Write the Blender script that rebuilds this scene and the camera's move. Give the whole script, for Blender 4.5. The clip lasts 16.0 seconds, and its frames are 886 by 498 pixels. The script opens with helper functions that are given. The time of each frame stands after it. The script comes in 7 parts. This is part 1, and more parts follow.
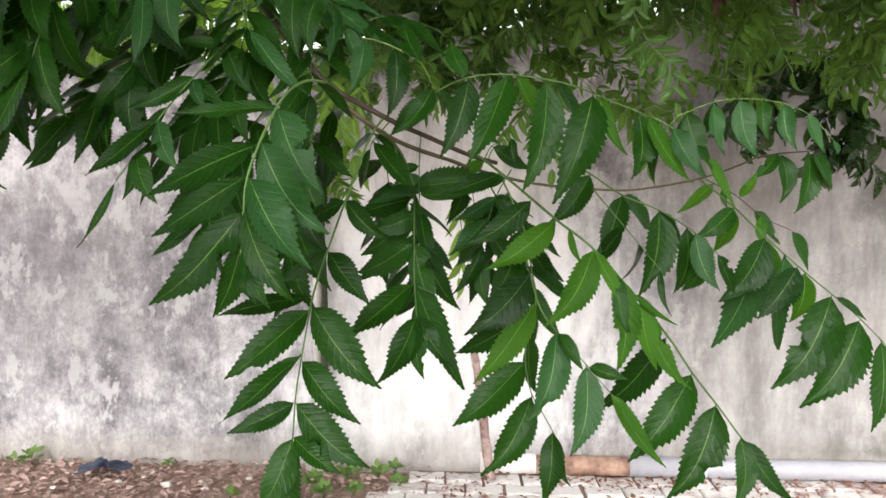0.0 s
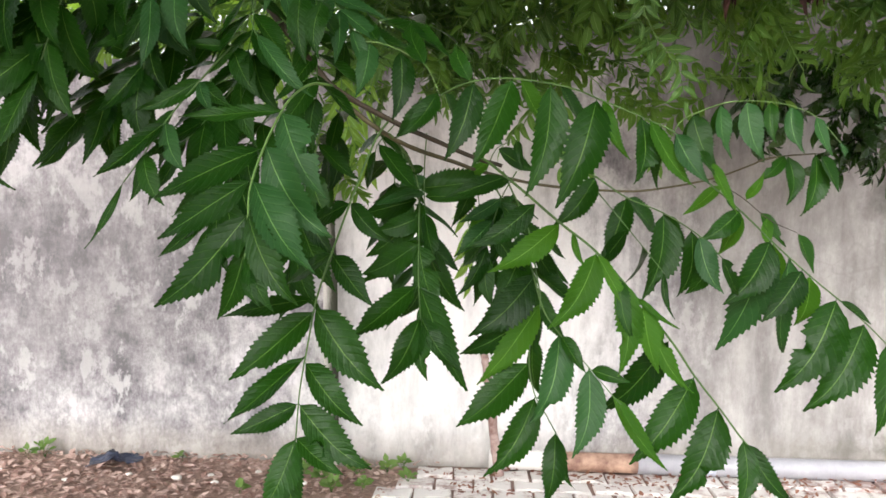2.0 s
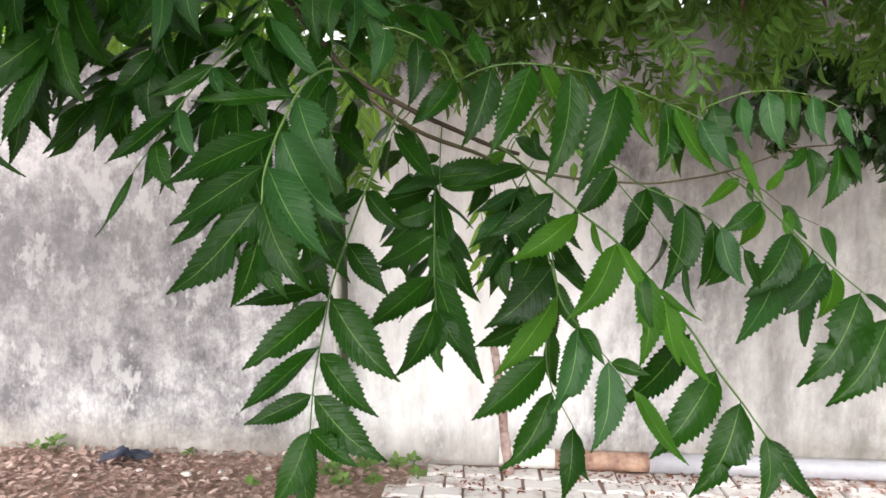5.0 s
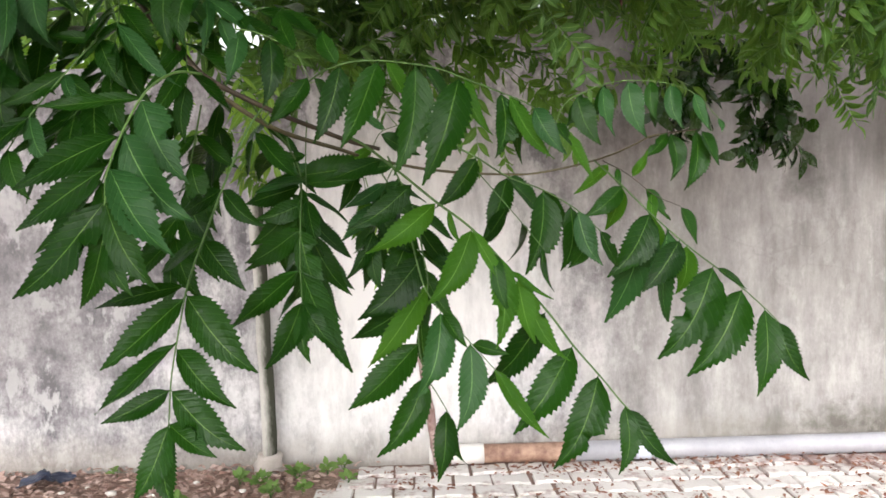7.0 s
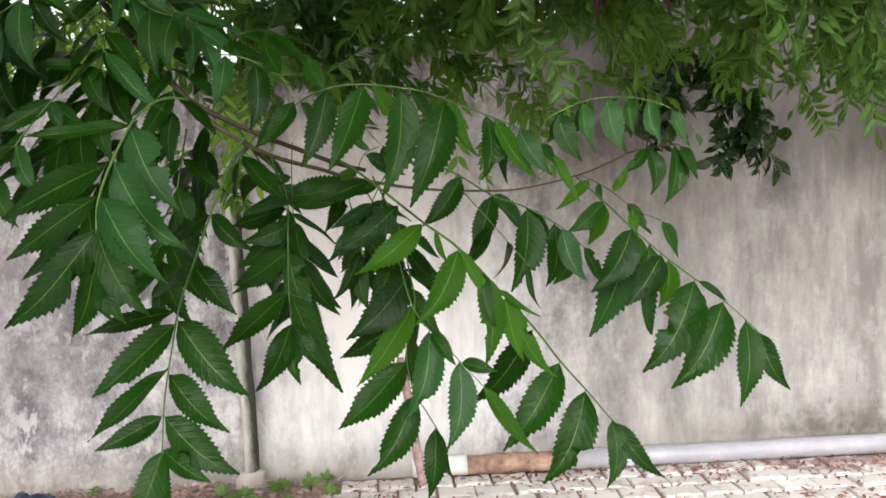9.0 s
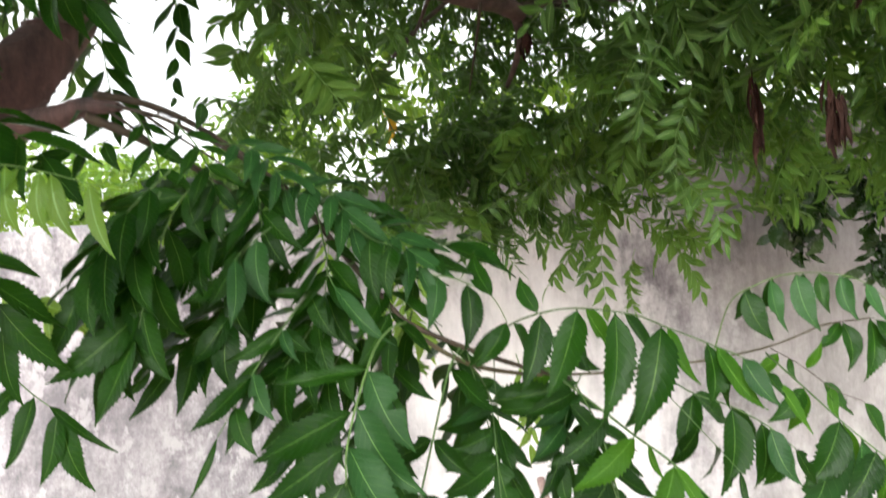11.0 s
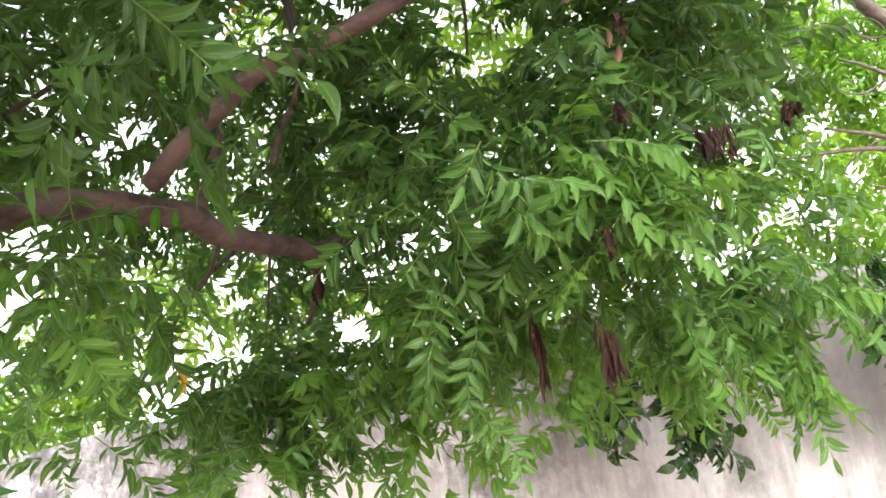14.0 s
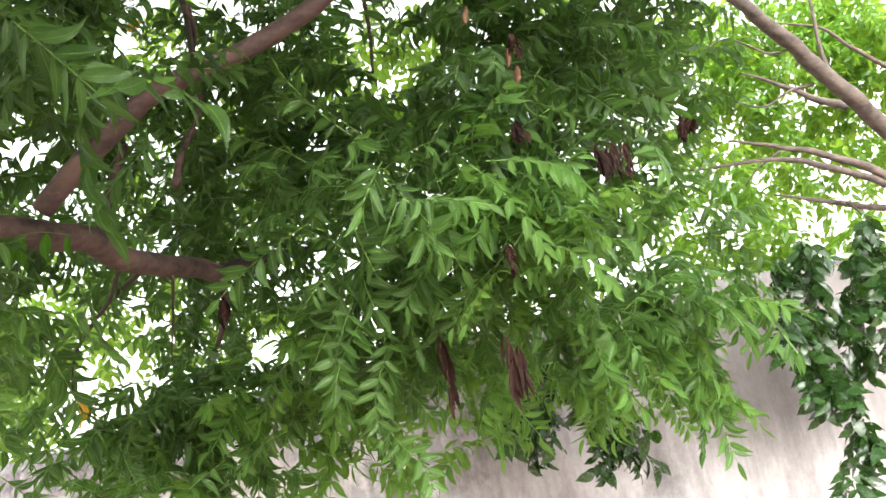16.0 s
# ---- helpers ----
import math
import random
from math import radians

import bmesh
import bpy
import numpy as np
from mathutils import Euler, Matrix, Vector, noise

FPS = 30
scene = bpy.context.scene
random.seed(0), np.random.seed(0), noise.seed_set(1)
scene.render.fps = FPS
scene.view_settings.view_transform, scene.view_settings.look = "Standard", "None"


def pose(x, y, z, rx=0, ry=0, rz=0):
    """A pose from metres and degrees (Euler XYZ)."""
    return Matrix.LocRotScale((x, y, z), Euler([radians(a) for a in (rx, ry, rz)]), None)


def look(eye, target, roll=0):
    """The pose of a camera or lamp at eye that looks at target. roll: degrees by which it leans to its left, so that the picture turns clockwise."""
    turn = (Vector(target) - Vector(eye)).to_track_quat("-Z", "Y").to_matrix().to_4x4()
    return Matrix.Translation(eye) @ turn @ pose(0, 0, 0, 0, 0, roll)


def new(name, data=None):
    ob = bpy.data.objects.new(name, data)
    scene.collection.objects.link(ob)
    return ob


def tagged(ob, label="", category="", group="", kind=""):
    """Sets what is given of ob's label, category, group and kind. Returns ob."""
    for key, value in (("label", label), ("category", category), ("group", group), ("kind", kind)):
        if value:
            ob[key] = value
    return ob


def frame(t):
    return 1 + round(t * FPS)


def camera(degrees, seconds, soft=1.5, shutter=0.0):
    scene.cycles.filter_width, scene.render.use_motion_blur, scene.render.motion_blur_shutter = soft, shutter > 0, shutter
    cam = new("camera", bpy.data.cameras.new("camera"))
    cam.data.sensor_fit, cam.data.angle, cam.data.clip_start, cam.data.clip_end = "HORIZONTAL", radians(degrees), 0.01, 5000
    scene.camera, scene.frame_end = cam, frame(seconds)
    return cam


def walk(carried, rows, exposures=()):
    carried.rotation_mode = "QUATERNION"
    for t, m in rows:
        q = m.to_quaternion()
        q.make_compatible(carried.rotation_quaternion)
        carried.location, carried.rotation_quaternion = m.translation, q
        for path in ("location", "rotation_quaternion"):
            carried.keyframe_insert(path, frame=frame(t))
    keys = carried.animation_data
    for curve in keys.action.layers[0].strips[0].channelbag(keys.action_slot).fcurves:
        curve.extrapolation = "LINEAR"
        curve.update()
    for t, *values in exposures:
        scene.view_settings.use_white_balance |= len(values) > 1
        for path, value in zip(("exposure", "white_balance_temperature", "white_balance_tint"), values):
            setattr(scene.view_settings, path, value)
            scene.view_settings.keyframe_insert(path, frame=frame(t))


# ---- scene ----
cam = camera(54.8, 16.0, soft=1.6, shutter=0.3)
PATH = [
    (0, (0.128, -0.073, 1.492), (0.082, 1.923, 1.376), 0.9),
    (0.5, (0.134, -0.076, 1.495), (0.083, 1.92, 1.375), 1.0),
    (1, (0.131, -0.069, 1.496), (0.075, 1.926, 1.372), 1.1),
    (1.5, (0.137, -0.075, 1.496), (0.072, 1.92, 1.373), 1.1),
    (2, (0.136, -0.078, 1.501), (0.064, 1.917, 1.372), 1.2),
    (2.5, (0.132, -0.075, 1.496), (0.059, 1.92, 1.371), 1.2),
    (3, (0.12, -0.074, 1.496), (0.044, 1.921, 1.369), 1.3),
    (5.3, (0.129, -0.06, 1.489), (0.035, 1.933, 1.357), 1.3),
    (5.5, (0.13, -0.063, 1.489), (0.055, 1.932, 1.362), 0.9),
    (6, (0.142, -0.074, 1.495), (0.121, 1.923, 1.382), 0.1),
    (6.5, (0.174, -0.084, 1.482), (0.195, 1.913, 1.372), -0.5),
    (7, (0.21, -0.092, 1.478), (0.268, 1.904, 1.354), -1.2),
    (7.5, (0.223, -0.102, 1.485), (0.297, 1.893, 1.35), -1.5),
    (8, (0.217, -0.101, 1.485), (0.306, 1.892, 1.35), -1.5),
    (8.2, (0.211, -0.101, 1.482), (0.312, 1.892, 1.348), -1.6),
    (10.3, (0.153, -0.106, 1.56), (0.212, 1.893, 1.532), -3.9),
    (10.5, (0.134, -0.104, 1.58), (0.125, 1.896, 1.565), -3.8),
    (11, (0.099, -0.126, 1.639), (-0.049, 1.865, 1.76), -3.5),
    (11.5, (0.093, -0.159, 1.703), (-0.061, 1.809, 2.024), -3.3),
    (12, (0.107, -0.157, 1.745), (0.057, 1.778, 2.248), -3.8),
    (12.5, (0.133, -0.144, 1.774), (0.203, 1.767, 2.359), -5.4),
    (13, (0.165, -0.143, 1.777), (0.322, 1.769, 2.343), -7.0),
    (13.5, (0.196, -0.133, 1.776), (0.42, 1.782, 2.307), -8.3),
    (14, (0.222, -0.132, 1.777), (0.49, 1.783, 2.287), -9.0),
    (14.5, (0.242, -0.134, 1.783), (0.551, 1.777, 2.286), -9.9),
    (15, (0.256, -0.136, 1.785), (0.607, 1.768, 2.287), -10.7),
    (15.5, (0.272, -0.137, 1.782), (0.679, 1.755, 2.285), -11.4),
    (16, (0.276, -0.141, 1.787), (0.712, 1.744, 2.293), -11.4),
]
walk(cam, [(t, look(eye, target, roll)) for t, eye, target, roll in PATH], [(0, 1.45), (6, 1.45), (7, 1.36), (8.2, 1.2), (10.3, 1.35), (11, 1.8), (12, 2.76), (12.5, 2.95), (13, 2.95), (14, 2.68), (16, 2.64)])

# ---- world and light: bright overcast sky, soft sun behind the camera ----
world = bpy.data.worlds.new("world")
scene.world = world
world.use_nodes = True
wn, wl = world.node_tree.nodes, world.node_tree.links
wn.clear()
sky = wn.new("ShaderNodeTexSky")
sky.sky_type, sky.sun_disc = "NISHITA", False
sky.sun_elevation, sky.sun_rotation = radians(31), radians(189)
sky.air_density, sky.dust_density, sky.ozone_density = 1.6, 4.0, 0.6
overcast = wn.new("ShaderNodeHueSaturation")
overcast.inputs["Saturation"].default_value = 0.12
background = wn.new("ShaderNodeBackground")
background.inputs["Strength"].default_value = 0.14
wout = wn.new("ShaderNodeOutputWorld")
wl.new(sky.outputs[0], overcast.inputs["Color"])
wl.new(overcast.outputs[0], background.inputs["Color"])
wl.new(background.outputs[0], wout.inputs["Surface"])

sun = new("sun", bpy.data.lights.new("sun", "SUN"))
sun.data.energy, sun.data.angle, sun.data.color = 0.74, radians(20), (1.0, 0.98, 0.95)
sun.matrix_world = look((-0.6, -4.2, 5.0), (0.5, 3.0, 0.6))


# ---- materials ----
def material(name):
    m = bpy.data.materials.new(name)
    m.use_nodes = True
    nt = m.node_tree
    return m, nt.nodes, nt.links, nt.nodes["Principled BSDF"], nt.nodes["Material Output"]


def math_node(nodes, links, op, a, b=None, clamp=False):
    n = nodes.new("ShaderNodeMath")
    n.operation, n.use_clamp = op, clamp
    for i, v in enumerate((a, b)):
        if v is None:
            continue
        if isinstance(v, (int, float)):
            n.inputs[i].default_value = v
        else:
            links.new(v, n.inputs[i])
    return n.outputs[0]


def mix_colour(nodes, links, factor, a, b):
    n = nodes.new("ShaderNodeMix")
    n.data_type = "RGBA"
    for socket, v in ((n.inputs[0], factor), (n.inputs[6], a), (n.inputs[7], b)):
        if isinstance(v, (int, float)):
            socket.default_value = v
        elif isinstance(v, tuple):
            socket.default_value = (*v, 1)
        else:
            links.new(v, socket)
    return n.outputs[2]


def noise_node(nodes, links, scale, detail=4.0, rough=0.6, vector=None, stretch=None, kind="Object"):
    co = nodes.new("ShaderNodeTexCoord").outputs[kind] if vector is None else vector
    if stretch:
        mp = nodes.new("ShaderNodeMapping")
        mp.inputs["Scale"].default_value = stretch
        links.new(co, mp.inputs["Vector"])
        co = mp.outputs[0]
    n = nodes.new("ShaderNodeTexNoise")
    n.inputs["Scale"].default_value, n.inputs["Detail"].default_value, n.inputs["Roughness"].default_value = scale, detail, rough
    links.new(co, n.inputs["Vector"])
    return n.outputs["Fac"]


def ramp(nodes, links, factor, *stops):
    n = nodes.new("ShaderNodeValToRGB")
    el = n.color_ramp.elements
    while len(el) < len(stops):
        el.new(0.5)
    for e, (p, c) in zip(el, stops):
        e.position, e.color = p, (*c, 1) if isinstance(c, tuple) else (c, c, c, 1)
    links.new(factor, n.inputs[0])
    return n.outputs[0]


def bump(nodes, links, bsdf, height, strength, distance):
    n = nodes.new("ShaderNodeBump")
    n.inputs["Strength"].default_value, n.inputs["Distance"].default_value = strength, distance
    links.new(height, n.inputs["Height"])
    links.new(n.outputs[0], bsdf.inputs["Normal"])
    return n.outputs[0]


def leaf_material(name, dark, light, glow, vein, rough, through_share, islands=False, veins=11.0, rib=0.011, gloss=0.2):
    """A leaf: two greens by leaf and by patch, pale midrib and side veins from the leaf's own coordinates, thin enough for light to pass."""
    m, n, l, b, out = material(name)
    uv = n.new("ShaderNodeSeparateXYZ")
    l.new(n.new("ShaderNodeUVMap").outputs[0], uv.inputs[0])
    across = math_node(n, l, "ABSOLUTE", math_node(n, l, "SUBTRACT", uv.outputs[0], 0.5))
    along = uv.outputs[1]
    pick = n.new("ShaderNodeObjectInfo").outputs["Random"]
    if islands:
        own = n.new("ShaderNodeNewGeometry").outputs["Random Per Island"]
        pick = math_node(n, l, "ADD", math_node(n, l, "MULTIPLY", own, 0.95), math_node(n, l, "MULTIPLY", math_node(n, l, "SUBTRACT", pick, 0.5), 0.45))
    patch = noise_node(n, l, 35.0)
    share = math_node(n, l, "ADD", math_node(n, l, "MULTIPLY", pick, 0.75), math_node(n, l, "MULTIPLY", math_node(n, l, "SUBTRACT", patch, 0.4), 0.6), True)
    green = mix_colour(n, l, share, dark, light)
    mid = math_node(n, l, "LESS_THAN", across, rib)
    slant = math_node(n, l, "SUBTRACT", math_node(n, l, "MULTIPLY", along, veins), math_node(n, l, "MULTIPLY", across, 4.2))
    wave = math_node(n, l, "ABSOLUTE", math_node(n, l, "SUBTRACT", math_node(n, l, "FRACT", slant), 0.5))
    side = math_node(n, l, "MULTIPLY", math_node(n, l, "LESS_THAN", wave, 0.035), math_node(n, l, "MULTIPLY", patch, 0.26))
    lines = math_node(n, l, "MAXIMUM", math_node(n, l, "MULTIPLY", mid, 0.85), side)
    colour = mix_colour(n, l, lines, green, vein)
    l.new(colour, b.inputs["Base Color"])
    b.inputs["Roughness"].default_value = rough
    b.inputs["Specular IOR Level"].default_value = gloss
    grain = noise_node(n, l, 420.0, 2.0)
    pucker = noise_node(n, l, 75.0, 2.0, 0.5)
    l.new(math_node(n, l, "ADD", math_node(n, l, "MULTIPLY", patch, 0.25), rough - 0.1), b.inputs["Roughness"])
    ridge = math_node(n, l, "MINIMUM", math_node(n, l, "MULTIPLY", wave, 4.0), 1.0)
    height = math_node(n, l, "ADD", math_node(n, l, "MULTIPLY", ridge, 0.5), math_node(n, l, "ADD", math_node(n, l, "MULTIPLY", grain, 0.35), math_node(n, l, "MULTIPLY", pucker, 5.0)))
    nb = bump(n, l, b, height, 0.4, 0.0009)
    tr = n.new("ShaderNodeBsdfTranslucent")
    l.new(mix_colour(n, l, 0.35, glow, colour), tr.inputs["Color"])
    l.new(nb, tr.inputs["Normal"])
    mx = n.new("ShaderNodeMixShader")
    mx.inputs[0].default_value = through_share
    l.new(b.outputs[0], mx.inputs[1])
    l.new(tr.outputs[0], mx.inputs[2])
    l.new(mx.outputs[0], out.inputs["Surface"])
    return m


leaf_dark = leaf_material("leaf_dark", (0.0027, 0.0172, 0.0014), (0.0108, 0.0445, 0.0040), (0.12, 0.38, 0.012), (0.085, 0.170, 0.030), 0.32, 0.09, gloss=0.09)
leaf_bright = leaf_material("leaf_bright", (0.012, 0.050, 0.004), (0.032, 0.098, 0.008), (0.24, 0.58, 0.03), (0.16, 0.32, 0.05), 0.42, 0.26, gloss=0.06)
leaf_pale = leaf_material("leaf_pale", (0.0085, 0.038, 0.009), (0.017, 0.062, 0.014), (0.14, 0.38, 0.04), (0.12, 0.25, 0.06), 0.40, 0.12, gloss=0.14)
# one neem leaf in two greens, crown shade and outer light put into them
shaded_neem_leaf = leaf_material("shaded_neem_leaf", (0.0036, 0.015, 0.0022), (0.052, 0.117, 0.026), (0.27, 0.56, 0.085), (0.12, 0.21, 0.05), 0.36, 0.26, True, 7.0, 0.03, 0.22)
lit_neem_leaf = leaf_material("lit_neem_leaf", (0.0036, 0.017, 0.0022), (0.070, 0.152, 0.034), (0.29, 0.62, 0.095), (0.19, 0.32, 0.08), 0.38, 0.30, True, 7.0, 0.03, 0.22)
# young-leaf green, lightened so that outer fronds look lit by the sky
lit_young_leaf = leaf_material("lit_young_leaf", (0.011, 0.044, 0.006), (0.075, 0.158, 0.030), (0.40, 0.72, 0.10), (0.17, 0.30, 0.09), 0.42, 0.36, True, 7.0, 0.028, 0.12)
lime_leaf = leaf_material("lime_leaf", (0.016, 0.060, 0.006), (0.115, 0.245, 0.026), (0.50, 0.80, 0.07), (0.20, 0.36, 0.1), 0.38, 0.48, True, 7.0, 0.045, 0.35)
broad_leaf = leaf_material("broad_leaf", (0.009, 0.030, 0.007), (0.028, 0.070, 0.015), (0.14, 0.32, 0.03), (0.05, 0.11, 0.03), 0.24, 0.16, True, 6.0, gloss=0.5)
yellow_leaf = leaf_material("yellow_leaf", (0.55, 0.33, 0.02), (0.70, 0.48, 0.04), (0.8, 0.5, 0.03), (0.6, 0.4, 0.1), 0.5, 0.4, True)
weed_leaf = leaf_material("weed_leaf", (0.08, 0.15, 0.04), (0.18, 0.28, 0.085), (0.30, 0.5, 0.06), (0.2, 0.3, 0.1), 0.5, 0.3, True, 6.0)
dry_leaf = leaf_material("dry_leaf", (0.25, 0.145, 0.12), (0.78, 0.60, 0.54), (0.4, 0.2, 0.12), (0.3, 0.2, 0.15), 0.7, 0.12, True, 6.0)
russet_leaf = leaf_material("russet_leaf", (0.15, 0.055, 0.038), (0.36, 0.19, 0.13), (0.4, 0.2, 0.12), (0.3, 0.15, 0.1), 0.7, 0.12, True, 6.0)
tan_leaf = leaf_material("tan_leaf", (0.09, 0.045, 0.028), (0.21, 0.125, 0.08), (0.3, 0.16, 0.09), (0.2, 0.12, 0.08), 0.7, 0.12, True, 6.0, gloss=0.1)
dead_leaf = leaf_material("dead_leaf", (0.008, 0.004, 0.0035), (0.050, 0.023, 0.017), (0.12, 0.06, 0.035), (0.08, 0.05, 0.035), 0.75, 0.05, True, 6.0, gloss=0.1)


def stem_material(name, low, high, scale):
    m, n, l, b, out = material(name)
    f = noise_node(n, l, scale, 6.0, 0.65)
    g = noise_node(n, l, scale * 6, 3.0, 0.6)
    l.new(mix_colour(n, l, ramp(n, l, f, (0.3, 0.0), (0.7, 1.0)), low, high), b.inputs["Base Color"])
    b.inputs["Roughness"].default_value = 0.7
    bump(n, l, b, math_node(n, l, "ADD", f, math_node(n, l, "MULTIPLY", g, 0.5)), 0.5, 0.004)
    return m


def bark_material(name, low, high, depth=0.5, run=(1.0, 1.0, 0.22)):
    """Bark: long fissures that run up the stem, plates between them, grey lichen flecks."""
    m, n, l, b, out = material(name)
    cracks = noise_node(n, l, 26.0, 7.0, 0.68, stretch=run)
    plates = noise_node(n, l, 9.0, 4.0, 0.6)
    fleck = noise_node(n, l, 60.0, 4.0, 0.7)
    f = math_node(n, l, "ADD", math_node(n, l, "MULTIPLY", cracks, 0.65), math_node(n, l, "MULTIPLY", plates, 0.35))
    tone = mix_colour(n, l, ramp(n, l, f, (0.38, 0.0), (0.62, 1.0)), low, high)
    tone = mix_colour(n, l, ramp(n, l, fleck, (0.60, 0.0), (0.70, 0.45)), tone, tuple(min(1.0, 1.35 * c) for c in high))
    l.new(tone, b.inputs["Base Color"])
    b.inputs["Roughness"].default_value = 0.8
    bump(n, l, b, math_node(n, l, "ADD", f, math_node(n, l, "MULTIPLY", fleck, 0.2)), depth, 0.012)
    return m


green_stem = stem_material("green_stem", (0.035, 0.085, 0.018), (0.075, 0.15, 0.03), 60)
pale_stem = stem_material("pale_stem", (0.07, 0.15, 0.03), (0.12, 0.22, 0.05), 60)
twig_stem = stem_material("twig_stem", (0.040, 0.036, 0.014), (0.095, 0.080, 0.036), 50)
brown_stem = stem_material("brown_stem", (0.015, 0.0105, 0.005), (0.052, 0.036, 0.018), 50)
bark = bark_material("bark", (0.032, 0.020, 0.017), (0.118, 0.077, 0.064), 0.7, (0.35, 1.0, 1.0))
# darker than bark: the shade around the trunk is put into its colour
shaded_trunk_bark = bark_material("shaded_trunk_bark", (0.022, 0.012, 0.011), (0.105, 0.058, 0.050), 0.9)
grey_bark = bark_material("grey_bark", (0.036, 0.028, 0.023), (0.125, 0.100, 0.082), 0.5, (0.4, 1.0, 0.7))
red_stick = stem_material("red_stick", (0.17, 0.085, 0.075), (0.48, 0.36, 0.33), 22)


def plaster():
    """Lime plaster gone grey: pale worn patches, dark vertical runs, algae tongues under the coping, a damp band at the
    foot; canopy light and shade are painted in.
    """
    m, n, l, b, out = material("stained_plaster")
    co = n.new("ShaderNodeSeparateXYZ")
    l.new(n.new("ShaderNodeTexCoord").outputs["Object"], co.inputs[0])
    cloud = noise_node(n, l, 1.5, 4.0, 0.6)
    streak = noise_node(n, l, 4.2, 7.0, 0.68, stretch=(1.5, 1.0, 0.4))
    mottle = noise_node(n, l, 11.0, 9.0, 0.72)
    fine = noise_node(n, l, 40.0, 6.0, 0.75, stretch=(1.3, 1.0, 0.8))
    mix = math_node(n, l, "ADD", math_node(n, l, "MULTIPLY", cloud, 0.85), math_node(n, l, "ADD", math_node(n, l, "MULTIPLY", streak, 0.62), math_node(n, l, "MULTIPLY", mottle, 0.62)))
    mix = math_node(n, l, "ADD", mix, math_node(n, l, "MULTIPLY", math_node(n, l, "SUBTRACT", fine, 0.5), 0.45))
    mix = math_node(n, l, "MULTIPLY", mix, 0.6)
    tone = ramp(n, l, mix, (0.52, (0.135, 0.127, 0.138)), (0.595, (0.25, 0.238, 0.252)), (0.66, (0.38, 0.366, 0.38)), (0.76, (0.64, 0.625, 0.64)))
    # flakes of old limewash with crisp edges
    flake = noise_node(n, l, 7.5, 6.0, 0.66, stretch=(1.0, 1.0, 0.6))
    tone = mix_colour(n, l, math_node(n, l, "MULTIPLY", ramp(n, l, flake, (0.55, 0.0), (0.61, 1.0)), 0.62), tone, (0.62, 0.605, 0.615))
    # smoother, duller coat towards +x
    newer = math_node(n, l, "ADD", math_node(n, l, "MULTIPLY", math_node(n, l, "SUBTRACT", co.outputs[0], 0.75), 1.3), math_node(n, l, "MULTIPLY", math_node(n, l, "SUBTRACT", cloud, 0.5), 1.5), True)
    coat = mix_colour(n, l, ramp(n, l, streak, (0.35, 0.0), (0.68, 1.0)), (0.20, 0.186, 0.178), (0.40, 0.38, 0.367))
    tone = mix_colour(n, l, math_node(n, l, "MULTIPLY", newer, 0.78), tone, coat)
    # algae, deepened with painted crown shade, below the coping; longer and darker towards +x
    tongue = noise_node(n, l, 2.4, 8.0, 0.72, stretch=(1.7, 1.0, 0.14))
    blot = noise_node(n, l, 6.0, 7.0, 0.7)
    low = math_node(n, l, "SUBTRACT", 2.15, math_node(n, l, "MULTIPLY", math_node(n, l, "MULTIPLY", math_node(n, l, "SUBTRACT", co.outputs[0], 0.8), 0.6, True), 0.75))
    reach = math_node(n, l, "ADD", math_node(n, l, "MULTIPLY", math_node(n, l, "SUBTRACT", co.outputs[2], low), 2.4), math_node(n, l, "MULTIPLY", math_node(n, l, "SUBTRACT", tongue, 0.48), 2.2))
    reach = math_node(n, l, "ADD", reach, math_node(n, l, "MULTIPLY", math_node(n, l, "SUBTRACT", blot, 0.5), 0.9), True)
    tone = mix_colour(n, l, math_node(n, l, "MULTIPLY", reach, 0.7), tone, (0.10, 0.09, 0.084))
    # painted light: a grimy, shaded stretch towards -x, a pale lit one mid-wall
    for cx, cz, rx, rz, patch_tone, share in ((-2.2, 1.05, 1.15, 0.85, (0.17, 0.158, 0.165), 0.5), (0.08, 0.95, 0.95, 1.35, (0.86, 0.845, 0.84), 1.0)):
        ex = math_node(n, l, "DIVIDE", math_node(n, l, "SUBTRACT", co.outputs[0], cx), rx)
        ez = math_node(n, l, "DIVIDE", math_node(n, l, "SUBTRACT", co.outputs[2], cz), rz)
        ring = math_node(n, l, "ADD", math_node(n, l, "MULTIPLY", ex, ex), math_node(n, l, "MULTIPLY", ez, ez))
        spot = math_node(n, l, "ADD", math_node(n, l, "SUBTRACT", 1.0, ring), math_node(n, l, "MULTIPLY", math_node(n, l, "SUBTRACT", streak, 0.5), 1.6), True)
        tone = mix_colour(n, l, math_node(n, l, "MULTIPLY", spot, share), tone, patch_tone)
    # one broad wet run
    dx = math_node(n, l, "DIVIDE", math_node(n, l, "ABSOLUTE", math_node(n, l, "SUBTRACT", co.outputs[0], 2.36)), 0.15)
    dz = math_node(n, l, "DIVIDE", math_node(n, l, "ABSOLUTE", math_node(n, l, "SUBTRACT", co.outputs[2], 1.62)), 0.36)
    run = math_node(n, l, "SUBTRACT", math_node(n, l, "ADD", 1.0, math_node(n, l, "MULTIPLY", math_node(n, l, "SUBTRACT", blot, 0.5), 2.4)), math_node(n, l, "MAXIMUM", dx, dz))
    run = math_node(n, l, "MULTIPLY", run, 0.8, True)
    tone = mix_colour(n, l, math_node(n, l, "MULTIPLY", run, 0.8), tone, (0.062, 0.055, 0.05))
    # fine cracks in one place
    edge = n.new("ShaderNodeTexVoronoi")
